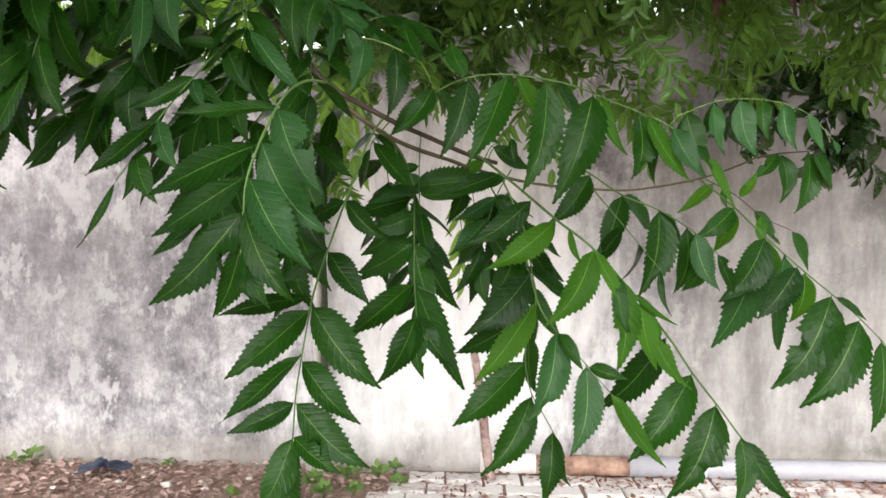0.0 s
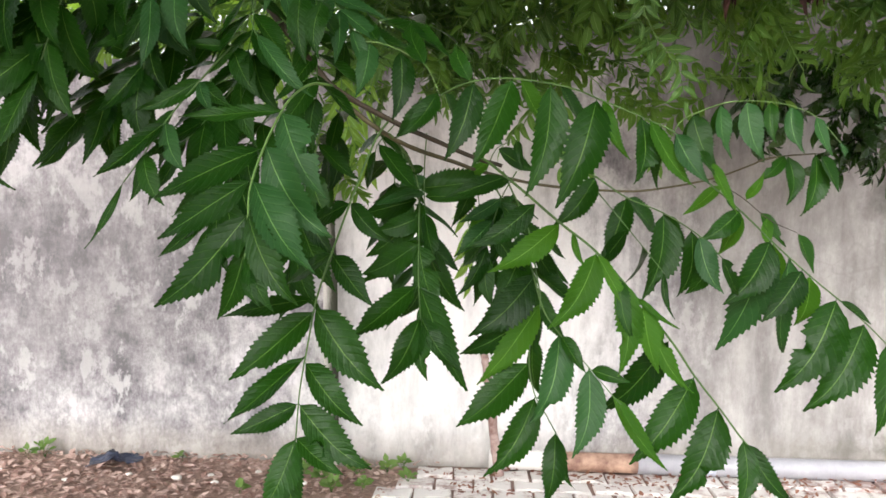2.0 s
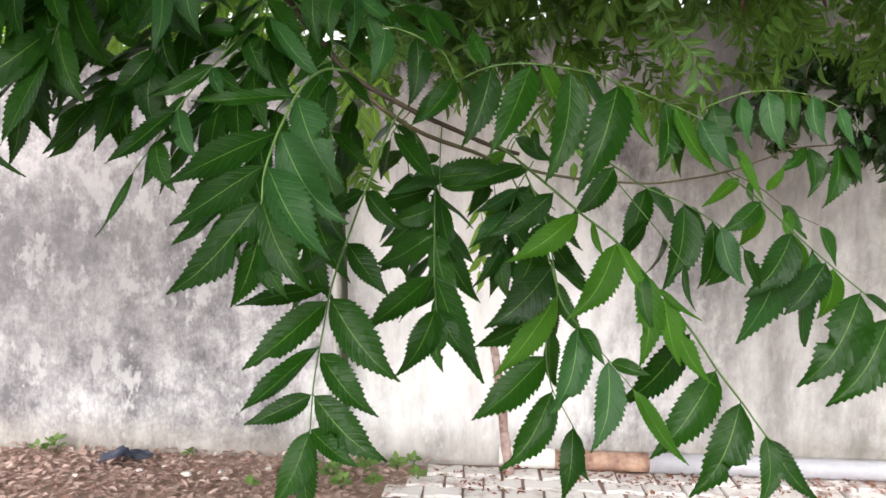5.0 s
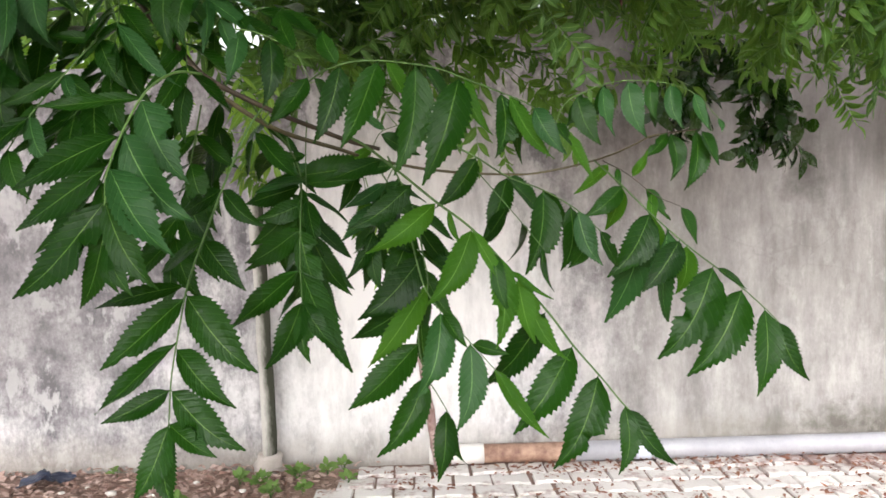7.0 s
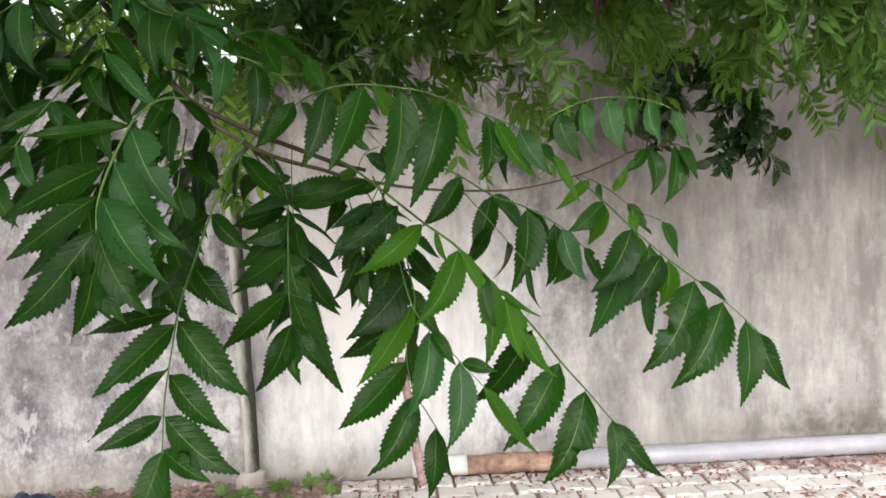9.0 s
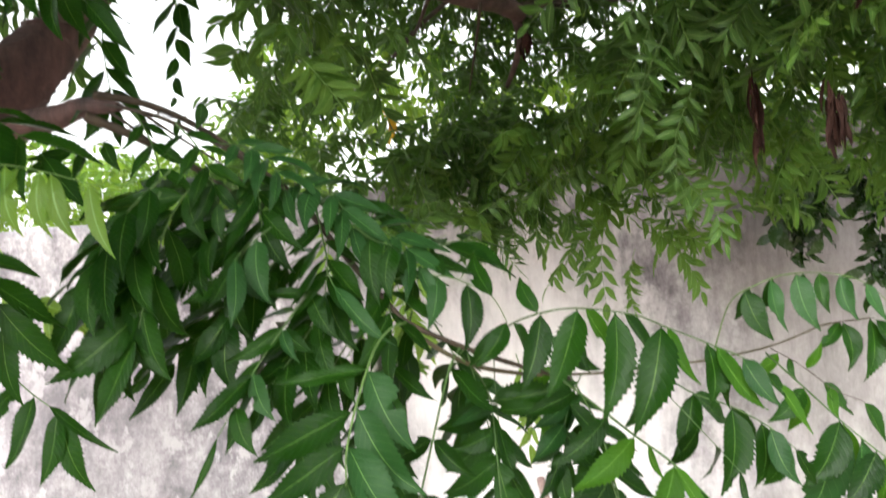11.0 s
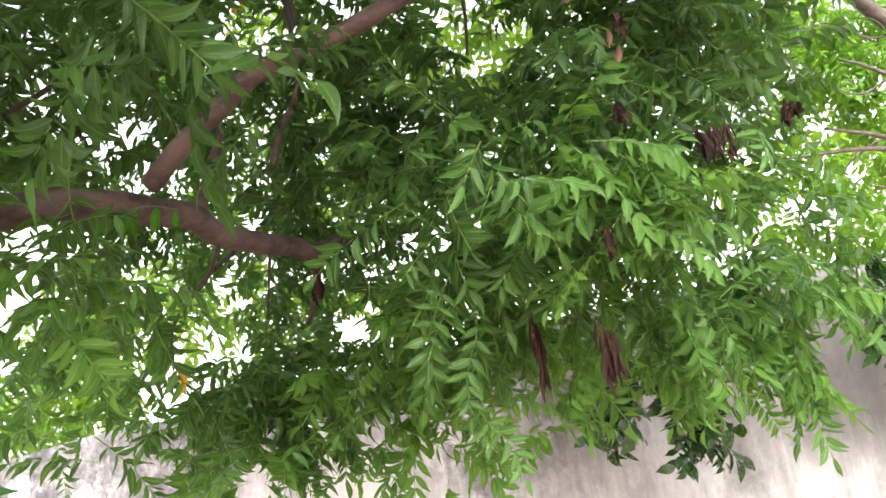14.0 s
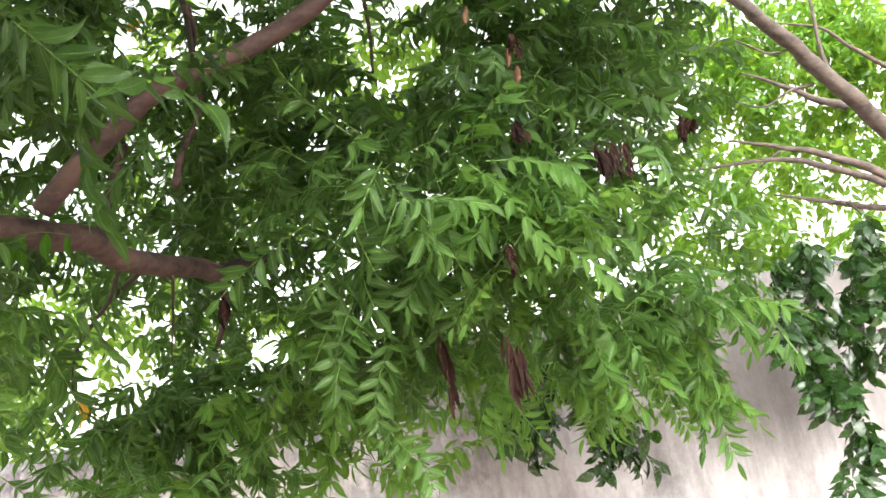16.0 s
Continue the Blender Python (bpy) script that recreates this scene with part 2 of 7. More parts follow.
    edge.feature = "DISTANCE_TO_EDGE"
    edge.inputs["Scale"].default_value = 3.2
    warp = n.new("ShaderNodeVectorMath")
    warp.operation = "ADD"
    jitter = n.new("ShaderNodeTexNoise")
    jitter.inputs["Scale"].default_value = 4.0
    l.new(n.new("ShaderNodeTexCoord").outputs["Object"], warp.inputs[0])
    l.new(jitter.outputs["Color"], warp.inputs[1])
    l.new(warp.outputs[0], edge.inputs["Vector"])
    cx = math_node(n, l, "DIVIDE", math_node(n, l, "SUBTRACT", co.outputs[0], 2.35), 0.6)
    cz = math_node(n, l, "DIVIDE", math_node(n, l, "SUBTRACT", co.outputs[2], 1.15), 0.3)
    near = math_node(n, l, "SUBTRACT", 1.0, math_node(n, l, "ADD", math_node(n, l, "MULTIPLY", cx, cx), math_node(n, l, "MULTIPLY", cz, cz)), True)
    crack = math_node(n, l, "MULTIPLY", math_node(n, l, "LESS_THAN", edge.outputs["Distance"], 0.014), math_node(n, l, "MULTIPLY", near, 0.12))
    tone = mix_colour(n, l, crack, tone, (0.10, 0.088, 0.08))
    # rising damp and mud splash at the foot
    foot = math_node(n, l, "ADD", math_node(n, l, "SUBTRACT", 1.05, math_node(n, l, "MULTIPLY", co.outputs[2], 4.6)), math_node(n, l, "MULTIPLY", math_node(n, l, "SUBTRACT", mottle, 0.5), 1.6), True)
    tone = mix_colour(n, l, math_node(n, l, "MULTIPLY", foot, 0.65), tone, (0.27, 0.235, 0.20))
    # black mould over the pipe towards +x
    mould = math_node(n, l, "SUBTRACT", 1.0, math_node(n, l, "MULTIPLY", math_node(n, l, "ABSOLUTE", math_node(n, l, "SUBTRACT", co.outputs[2], 0.14)), 5.5))
    east = math_node(n, l, "MULTIPLY", math_node(n, l, "SUBTRACT", co.outputs[0], 1.5), 0.9, True)
    mould = math_node(n, l, "ADD", mould, math_node(n, l, "MULTIPLY", math_node(n, l, "SUBTRACT", mottle, 0.55), 3.0), True)
    tone = mix_colour(n, l, math_node(n, l, "MULTIPLY", math_node(n, l, "MULTIPLY", mould, east), 0.85), tone, (0.075, 0.068, 0.055))
    l.new(tone, b.inputs["Base Color"])
    b.inputs["Roughness"].default_value = 0.9
    bump(n, l, b, math_node(n, l, "ADD", mottle, math_node(n, l, "MULTIPLY", fine, 0.6)), 0.6, 0.012)
    return m


def soil_material():
    m, n, l, b, out = material("soil")
    a, c = noise_node(n, l, 5.0, 8.0, 0.7), noise_node(n, l, 45.0, 6.0, 0.7)
    l.new(ramp(n, l, math_node(n, l, "ADD", math_node(n, l, "MULTIPLY", a, 0.5), math_node(n, l, "MULTIPLY", c, 0.5)), (0.35, (0.17, 0.105, 0.085)), (0.55, (0.36, 0.245, 0.20)), (0.7, (0.54, 0.41, 0.35))), b.inputs["Base Color"])
    b.inputs["Roughness"].default_value = 0.95
    bump(n, l, b, c, 0.7, 0.02)
    return m


def stone_material(name, low, high, scale=18, rough=0.85):
    m, n, l, b, out = material(name)
    a, c = noise_node(n, l, scale, 6.0, 0.7), noise_node(n, l, scale * 7, 4.0, 0.7)
    r = n.new("ShaderNodeObjectInfo").outputs["Random"]
    f = math_node(n, l, "ADD", math_node(n, l, "MULTIPLY", a, 0.7), math_node(n, l, "ADD", math_node(n, l, "MULTIPLY", r, 0.3), math_node(n, l, "MULTIPLY", c, 0.15)))
    l.new(mix_colour(n, l, ramp(n, l, f, (0.35, 0.0), (0.75, 1.0)), low, high), b.inputs["Base Color"])
    b.inputs["Roughness"].default_value = rough
    bump(n, l, b, c, 0.4, 0.004)
    return m


wall_plaster = plaster()
soil = soil_material()


def paver_material():
    """Pale worn concrete with reddish leaf stains that run over the joints."""
    m, n, l, b, out = material("paver_stone")
    place = n.new("ShaderNodeNewGeometry").outputs["Position"]
    grain = noise_node(n, l, 120.0, 5.0, 0.7, place)
    blotch = noise_node(n, l, 11.0, 6.0, 0.7, place)
    wide = noise_node(n, l, 2.2, 3.0, 0.6, place)
    own = n.new("ShaderNodeObjectInfo").outputs["Random"]
    f = math_node(n, l, "ADD", math_node(n, l, "MULTIPLY", grain, 0.6), math_node(n, l, "MULTIPLY", own, 0.4))
    tone = mix_colour(n, l, f, (0.52, 0.485, 0.47), (0.80, 0.765, 0.75))
    # leaf stain thickens towards +x; at the pipe's foot it also paints shadow
    co = n.new("ShaderNodeSeparateXYZ")
    l.new(place, co.inputs[0])
    dirt_shade = math_node(n, l, "ADD", math_node(n, l, "MULTIPLY", math_node(n, l, "SUBTRACT", co.outputs[0], 1.1), 0.05), math_node(n, l, "MULTIPLY", math_node(n, l, "SUBTRACT", co.outputs[1], 4.36), 0.30))
    dirt_shade = math_node(n, l, "MINIMUM", math_node(n, l, "MAXIMUM", dirt_shade, 0.0), 0.10)
    soak = math_node(n, l, "ADD", math_node(n, l, "MULTIPLY", blotch, 0.6), math_node(n, l, "ADD", math_node(n, l, "MULTIPLY", wide, 0.4), dirt_shade))
    tone = mix_colour(n, l, ramp(n, l, soak, (0.52, 0.0), (0.62, 0.8)), tone, (0.27, 0.16, 0.145))
    l.new(tone, b.inputs["Base Color"])
    b.inputs["Roughness"].default_value = 0.85
    bump(n, l, b, grain, 0.4, 0.004)
    return m


paver_stone = paver_material()
joint_sand = stone_material("joint_sand", (0.10, 0.062, 0.05), (0.24, 0.16, 0.135), 40)
pipe_plastic = stone_material("pipe_plastic", (0.29, 0.285, 0.315), (0.44, 0.43, 0.465), 6, 0.4)
pipe_white = stone_material("pipe_white", (0.66, 0.63, 0.61), (0.80, 0.78, 0.76), 9, 0.5)
rusty_sleeve = stem_material("rusty_sleeve", (0.10, 0.035, 0.027), (0.46, 0.30, 0.22), 11)
collar_plastic = stone_material("collar_plastic", (0.30, 0.33, 0.42), (0.50, 0.52, 0.60), 12, 0.5)


def post_material():
    """Whitewashed concrete, mossed dark along one side."""
    m, n, l, b, out = material("post_concrete")
    co = n.new("ShaderNodeSeparateXYZ")
    l.new(n.new("ShaderNodeTexCoord").outputs["Object"], co.inputs[0])
    grain = noise_node(n, l, 16.0, 6.0, 0.7, stretch=(1.0, 1.0, 0.35))
    lean = math_node(n, l, "ADD", co.outputs[0], math_node(n, l, "MULTIPLY", co.outputs[2], 0.024))
    moss = math_node(n, l, "ADD", math_node(n, l, "MULTIPLY", math_node(n, l, "ADD", lean, 0.632), 22.0), math_node(n, l, "MULTIPLY", math_node(n, l, "SUBTRACT", grain, 0.4), 1.8), True)
    l.new(mix_colour(n, l, moss, (0.50, 0.48, 0.45), (0.040, 0.043, 0.028)), b.inputs["Base Color"])
    b.inputs["Roughness"].default_value = 0.9
    bump(n, l, b, grain, 0.5, 0.006)
    return m


post_concrete = post_material()
cement = stone_material("cement", (0.34, 0.30, 0.27), (0.52, 0.47, 0.44), 14)
blue_plastic = stone_material("blue_plastic", (0.02, 0.025, 0.05), (0.05, 0.06, 0.10), 20, 0.4)
pebble_stone = stone_material("pebble_stone", (0.55, 0.50, 0.47), (0.80, 0.76, 0.73), 25)


# ---- builders ----
def mesh_object(name, verts, faces, mat, parent=None, label="", uvs=None, smooth=True):
    """One mesh object from vertices and faces, with a leaf's own coordinates where given."""
    me = bpy.data.meshes.new(name)
    me.from_pydata([tuple(v) for v in verts], [], faces)
    if uvs is not None:
        layer = me.uv_layers.new(name="UVMap")
        index = np.empty(len(me.loops), dtype=np.int32)
        me.loops.foreach_get("vertex_index", index)
        layer.data.foreach_set("uv", np.asarray(uvs, dtype=np.float32)[index].ravel())
    me.materials.append(mat)
    if smooth:
        me.polygons.foreach_set("use_smooth", np.ones(len(me.polygons), dtype=bool))
    ob = new(name, me)
    if parent:
        ob.parent = parent
    if label:
        tagged(ob, label)
    return ob


def thing(name, label, category, group="", kind="", place=(0, 0, 0)):
    ob = new(name)
    ob.location = place
    return tagged(ob, label, category, group, kind)


def smooth_line(points, steps=6):
    """A Catmull-Rom line through the points."""
    p = [np.array(q, float) for q in points]
    p = [2 * p[0] - p[1], *p, 2 * p[-1] - p[-2]]
    out = []
    for i in range(1, len(p) - 2):
        for k in range(steps):
            t = k / steps
            out.append(0.5 * (2 * p[i] + (p[i + 1] - p[i - 1]) * t + (2 * p[i - 1] - 5 * p[i] + 4 * p[i + 1] - p[i + 2]) * t * t
                              + (3 * p[i] - p[i - 1] - 3 * p[i + 1] + p[i + 2]) * t ** 3))
    out.append(p[-2])
    return np.array(out)


def tube(points, r0, r1, sides=7, steps=6, wobble=0.0, seed=0):
    """Vertices and faces of a tapered round stem along a line."""
    line = smooth_line(points, steps)
    rng = np.random.default_rng(seed)
    verts, faces = [], []
    n = len(line)
    if wobble > 0.02:
        for i in range(1, n - 1):
            q = line[i] * 7.0
            line[i] += r0 * 0.32 * np.array([noise.noise((q[0], q[1], q[2] + k)) for k in (0.0, 31.0, 57.0)])
    for i, c in enumerate(line):
        d = line[min(i + 1, n - 1)] - line[max(i - 1, 0)]
        d /= np.linalg.norm(d) + 1e-9
        a = np.cross(d, (0.31, 0.2, 0.93) if abs(d[2]) < 0.9 else (1, 0.2, 0))
        a /= np.linalg.norm(a)
        b = np.cross(d, a)
        r = r0 + (r1 - r0) * i / (n - 1)
        for k in range(sides):
            w = 2 * math.pi * k / sides
            s = r * (1 + wobble * rng.uniform(-1, 1))
            verts.append(c + s * (math.cos(w) * a + math.sin(w) * b))
    for i in range(n - 1):
        for k in range(sides):
            j = (k + 1) % sides
            faces.append((i * sides + k, i * sides + j, (i + 1) * sides + j, (i + 1) * sides + k))
    faces.append(tuple(range(sides - 1, -1, -1)))
    faces.append(tuple((n - 1) * sides + k for k in range(sides)))
    return verts, faces


def blade(length, width, bow, arch, fold, seed, rows=36, teeth=0.14, cols=(-1, -0.55, 0, 0.55, 1), bite=0.0, stalk=0.045):
    """A toothed neem leaflet from the origin to (length, 0, 0): short stalk, lopsided base, sickle-bent midrib, long thin tip. Gives vertices, faces and its own coordinates."""
    rng = np.random.default_rng(seed)
    verts, uvs, faces = [], [], []
    wave, phase = rng.uniform(0.015, 0.045), rng.uniform(0, 6)
    bitten = rng.uniform(0.3, 0.8), rng.choice((-1, 1))
    slim = rng.uniform(0.9, 1.12)
    for i in range(rows + 1):
        t = i / rows
        u = max((t - stalk) / (1 - stalk), 0.0)
        drip = max((u - 0.62) / 0.38, 0.0)
        half = 0.5 * width * 2.56 * slim * (u ** 0.6) * ((1 - u) ** 1.04) * (1 - 0.5 * drip * (1.4 - drip)) + 0.006 * length * (1 - t)
        for c in cols:
            side = 1 + 0.2 * math.copysign(1, c) * (1 - t) if c else 1
            y, x = c * half * side, t * length
            if abs(c) == 1 and teeth and 1 < i < rows:
                if i % 2:
                    x += 0.8 * length / rows
                    y *= 1.03
                else:
                    y *= 1 - teeth * rng.uniform(0.6, 1.25)
                if bite and c == bitten[1] and abs(t - bitten[0]) < bite:
                    y *= 0.3 + 0.5 * abs(t - bitten[0]) / bite
            z = fold * abs(y) + 4 * arch * length * t * (1 - t) + wave * length * math.sin(9 * t + phase + 2.2 * c) * abs(c) * 0.5
            verts.append((x, y + bow * length * (4 * t * (1 - t) + 0.7 * math.sin(math.pi * t) * (t - 0.5)), z))
            uvs.append((0.5 + 0.5 * c, t))
    k = len(cols)
    for i in range(rows):
        for j in range(k - 1):
            faces.append((i * k + j, (i + 1) * k + j, (i + 1) * k + j + 1, i * k + j + 1))
    return verts, faces, uvs


def leaf_frame(base, tip, face):
    """The pose that lays +x from base to tip and +z towards face."""
    x = (Vector(tip) - Vector(base)).normalized()
    y = Vector(face).cross(x).normalized()
    z = x.cross(y)
    m = Matrix((x, y, z)).transposed().to_4x4()
    m.translation = base
    return m


SEEDS = iter(range(1, 100000))


def leaflet(parent, base, tip, width, mat, face=(0.0, -0.9, 0.5), bite=0.0, name="leaflet"):
    """One toothed neem leaflet between two places; width is a share of its length."""
    seed = next(SEEDS)
    rng = np.random.default_rng(seed)
    base, tip = Vector(base), Vector(tip)
    length = (tip - base).length
    steep = min(abs(tip.z - base.z) / max(length, 1e-6), 1.0)
    bow = rng.uniform(0.04, 0.09) * (0.35 + steep) * (1 if tip.x < base.x else -1)
    v, f, uv = blade(length, min(1.12 * width, 0.46) * length, bow, rng.uniform(0.02, 0.08), rng.uniform(0.08, 0.4), seed, bite=bite)
    ob = mesh_object(name, v, f, mat, parent, uvs=uv)
    tilt = Vector(face) + Vector(rng.uniform(-0.38, 0.38, 3))
    ob.matrix_local = leaf_frame(base, tip, tilt)
    return ob


def compound_leaf(parent, line, leaflets, mat=None, r=0.0016, stem=None, label=""):
    """A pinnate leaf: its rachis through the places of line, and leaflets as rows of (share along the rachis, tip x, y, z, width[, material])."""
    mat = mat or leaf_dark
    v, f = tube(line, r * 0.85, r * 0.4, 6, 8)
    rachis = mesh_object("compound_leaf", v, f, stem or green_stem, parent, label)
    path = smooth_line(line, 12)
    for s, x, y, z, w, *other in leaflets:
        at = path[int(round(s * (len(path) - 1)))]
        look_of = other[0] if other else mat
        leaflet(rachis, at, (x, y, z), w, look_of, bite=0.07 if next(SEEDS) % 5 == 0 else 0.0)
    return rachis


def spread_leaf(parent, line, pairs, length, width=0.33, mat=None, splay=58, droop=0.35, stem=None, face=(0, -0.6, 0.8), label=""):
    """A pinnate leaf whose leaflet pairs follow from a rule: they splay from the rachis and hang."""
    mat = mat or leaf_dark
    v, f = tube(line, 0.0013, 0.0006, 6, 8)
    rachis = mesh_object("compound_leaf", v, f, stem or green_stem, parent, label)
    path = smooth_line(line, 12)
    rng = np.random.default_rng(next(SEEDS))
    up = Vector(face).normalized()
    for i in range(pairs + 1):
        s = 0.18 + 0.82 * i / pairs
        k = int(s * (len(path) - 1))
        at = Vector(path[k])
        ahead = Vector(path[min(k + 1, len(path) - 1)] - path[max(k - 2, 0)]).normalized()
        sides = (0,) if i == pairs else (-1, 1)
        for side in sides:
            out = ahead.cross(up).normalized() * side
            a = radians(splay * (1 - 0.35 * i / pairs) * rng.uniform(0.85, 1.15)) if side else 0
            way = ahead * math.cos(a) + out * math.sin(a) + Vector((0, 0, -droop * rng.uniform(0.5, 1.3)))
            size = length * (0.75 + 0.5 * math.sin(math.pi * (0.15 + 0.7 * i / pairs))) * rng.uniform(0.85, 1.12)
            leaflet(rachis, at, at + way.normalized() * size, width * rng.uniform(0.9, 1.12), mat, face)
    return rachis


# ---- spray meshes for crowns: whole pinnate leaves of light geometry ----
def spray_data(seed, pairs, size, leaf_len, width, rows=6, pitch=0.0, sag=0.7, steps=7):
    """A pinnate leaf that grows along +x, starts at the given pitch and bends down by sag; its leaflets splay and hang. Arrays of vertices, quads and leaf coordinates."""
    rng = np.random.default_rng(seed)
    verts, faces, uvs = [], [], []
    veer = rng.uniform(-0.5, 0.5)
    fine = 20
    spine = [Vector((0, 0, 0))]
    for i in range(fine):
        p, w = pitch - sag * (i + 0.5) / fine, veer * (i + 0.5) / fine
        spine.append(spine[-1] + Vector((math.cos(p) * math.cos(w), math.cos(p) * math.sin(w), math.sin(p))) * size / fine)
    for i in range(steps):
        k = len(verts)
        r = 0.0016
        for j in (i * fine // steps, (i + 1) * fine // steps):
            p = spine[j]
            verts += [p + Vector((0, r, 0)), p + Vector((0, -r, 0)), p + Vector((r, 0, -r))]
            uvs += [(0.5, 0.5)] * 3
        for j in range(3):
            q = (j + 1) % 3
            faces.append((k + j, k + q, k + 3 + q, k + 3 + j))
    for i in range(pairs + 1):
        s = 0.2 + 0.8 * i / pairs
        j = min(int(s * fine), fine)
        at = spine[j]
        ahead = (spine[j] - spine[max(j - 2, 0)]).normalized()
        flat = Vector((-ahead.y, ahead.x, 0.0)).normalized()
        upper = ahead.cross(flat) * -1
        for side in ((0,) if i == pairs else (-1, 1)):
            a = radians(rng.uniform(60, 84) * (1 - 0.3 * i / pairs)) if side else 0
            down = Vector((0, 0, -1)) + ahead * ahead.z
            way = (ahead * math.cos(a) + flat * (math.sin(a) * side) + down * rng.uniform(0.1, 1.5) + Vector(rng.uniform(-0.2, 0.2, 3))).normalized()
            length = leaf_len * (0.68 + 0.45 * math.sin(math.pi * (0.2 + 0.65 * i / pairs))) * rng.uniform(0.85, 1.15)
            up = (Vector((0, 0, 1)) if abs(upper.z) < 0.2 else upper * math.copysign(1, upper.z)) + Vector(rng.uniform(-1.0, 1.0, 3)) + ahead * 0.5
            m = leaf_frame(at, at + way, up)
            bow = 0.1 * (-side or 1) * rng.uniform(0.4, 1.5)
            v, f, uv = blade(length, width * length, bow, rng.uniform(-0.06, 0.16), rng.uniform(0.1, 0.55), seed * 50 + i * 2 + side, rows, 0.0, (-1, 0, 1))
            k = len(verts)
            verts += [m @ Vector(p) for p in v]
            faces += [tuple(k + q for q in face) for face in f]
            uvs += uv
    return np.array([tuple(v) for v in verts], dtype=np.float32), np.array(faces, dtype=np.int32), np.array(uvs, dtype=np.float32)


def leafy_twig_data(seed, count, size, leaf_len, width):
    """A twig along +x with single broad leaves, as arrays."""
    rng = np.random.default_rng(seed)
    verts, faces, uvs = [], [], []
    for i in range(count):
        s = (i + 0.5) / count
        at = Vector((size * s, 0, -0.3 * size * s * s))
        a = i * 2.4 + rng.uniform(-0.4, 0.4)
        way = Vector((0.35, math.cos(a) * 0.8, math.sin(a) * 0.5 - 0.55)).normalized()
        m = leaf_frame(at, at + way, Vector((rng.uniform(-0.7, 0.7), rng.uniform(-0.7, 0.7), 1)))
        length = leaf_len * rng.uniform(0.7, 1.2)
        v, f, uv = blade(length, width * length, rng.uniform(-0.03, 0.03), rng.uniform(0.02, 0.1), rng.uniform(0.05, 0.3), seed * 70 + i, 6, 0.0, (-1, 0, 1))
        k = len(verts)
        verts += [m @ Vector(p) for p in v]
        faces += [tuple(k + q for q in face) for face in f]
        uvs += uv
    return np.array([tuple(v) for v in verts], dtype=np.float32), np.array(faces, dtype=np.int32), np.array(uvs, dtype=np.float32)


def data_mesh(name, parts, mat):
    """One mesh from several arrays of vertices, quads and leaf coordinates."""
    offset, vs, fs, us = 0, [], [], []
    for v, f, u in parts:
        vs.append(v)
        fs.append(f + offset)
        us.append(u)
        offset += len(v)
    v, f, u = np.concatenate(vs), np.concatenate(fs), np.concatenate(us)
    me = bpy.data.meshes.new(name)
    me.vertices.add(len(v))
    me.vertices.foreach_set("co", v.astype(np.float32).ravel())
    me.loops.add(f.size)
    me.loops.foreach_set("vertex_index", f.ravel().astype(np.int32))
    me.polygons.add(len(f))
    me.polygons.foreach_set("loop_start", np.arange(0, f.size, 4, dtype=np.int32))
    me.polygons.foreach_set("loop_total", np.full(len(f), 4, dtype=np.int32))
    layer = me.uv_layers.new(name="UVMap")
    layer.data.foreach_set("uv", u[f.ravel()].astype(np.float32).ravel())
    me.polygons.foreach_set("use_smooth", np.ones(len(f), dtype=bool))
    me.update()
    me.validate()
    me.materials.append(mat)
    return me


def moved(data, m):
    v, f, u = data
    r = np.array(m, dtype=np.float32)
    return v @ r[:3, :3].T + r[:3, 3], f, u


def pitched(count, start, pairs, size, leaf_len, width, rows=6):
    """Leaves from level to hanging, in that order."""
    return [spray_data(start + i, pairs + i % 3, size * (0.9 + 0.06 * (i % 4)), leaf_len, width, rows, 0.55 - 1.35 * i / (count - 1), 0.3 + 0.2 * (i % 3)) for i in range(count)]


NEEM = pitched(12, 10, 6, 0.25, 0.068, 0.29)
LOFT = pitched(5, 30, 5, 0.30, 0.10, 0.36, 3)
YOUNG = pitched(6, 40, 7, 0.26, 0.066, 0.31)
BROAD = [leafy_twig_data(60 + i, 15, 0.24, 0.115, 0.5) for i in range(5)]
FAR = [leafy_twig_data(80 + i, 26, 0.5, 0.088, 0.46) for i in range(5)]


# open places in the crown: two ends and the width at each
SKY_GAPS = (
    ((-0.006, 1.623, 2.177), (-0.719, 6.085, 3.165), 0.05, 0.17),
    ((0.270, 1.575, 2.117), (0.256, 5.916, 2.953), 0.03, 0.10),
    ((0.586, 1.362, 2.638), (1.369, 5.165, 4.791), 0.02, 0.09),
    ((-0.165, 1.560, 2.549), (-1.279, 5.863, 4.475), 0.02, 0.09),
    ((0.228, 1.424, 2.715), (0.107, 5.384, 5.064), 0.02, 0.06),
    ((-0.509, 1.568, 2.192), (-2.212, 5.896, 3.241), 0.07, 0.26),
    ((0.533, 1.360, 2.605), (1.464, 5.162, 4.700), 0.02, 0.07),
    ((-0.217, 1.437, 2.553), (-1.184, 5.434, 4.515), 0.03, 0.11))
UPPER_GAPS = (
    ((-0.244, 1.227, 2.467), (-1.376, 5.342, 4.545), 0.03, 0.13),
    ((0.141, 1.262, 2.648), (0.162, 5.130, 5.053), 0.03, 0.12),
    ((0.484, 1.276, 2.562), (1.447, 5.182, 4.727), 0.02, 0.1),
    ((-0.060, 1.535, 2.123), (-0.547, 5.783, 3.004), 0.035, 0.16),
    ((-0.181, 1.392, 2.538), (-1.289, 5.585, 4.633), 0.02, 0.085))
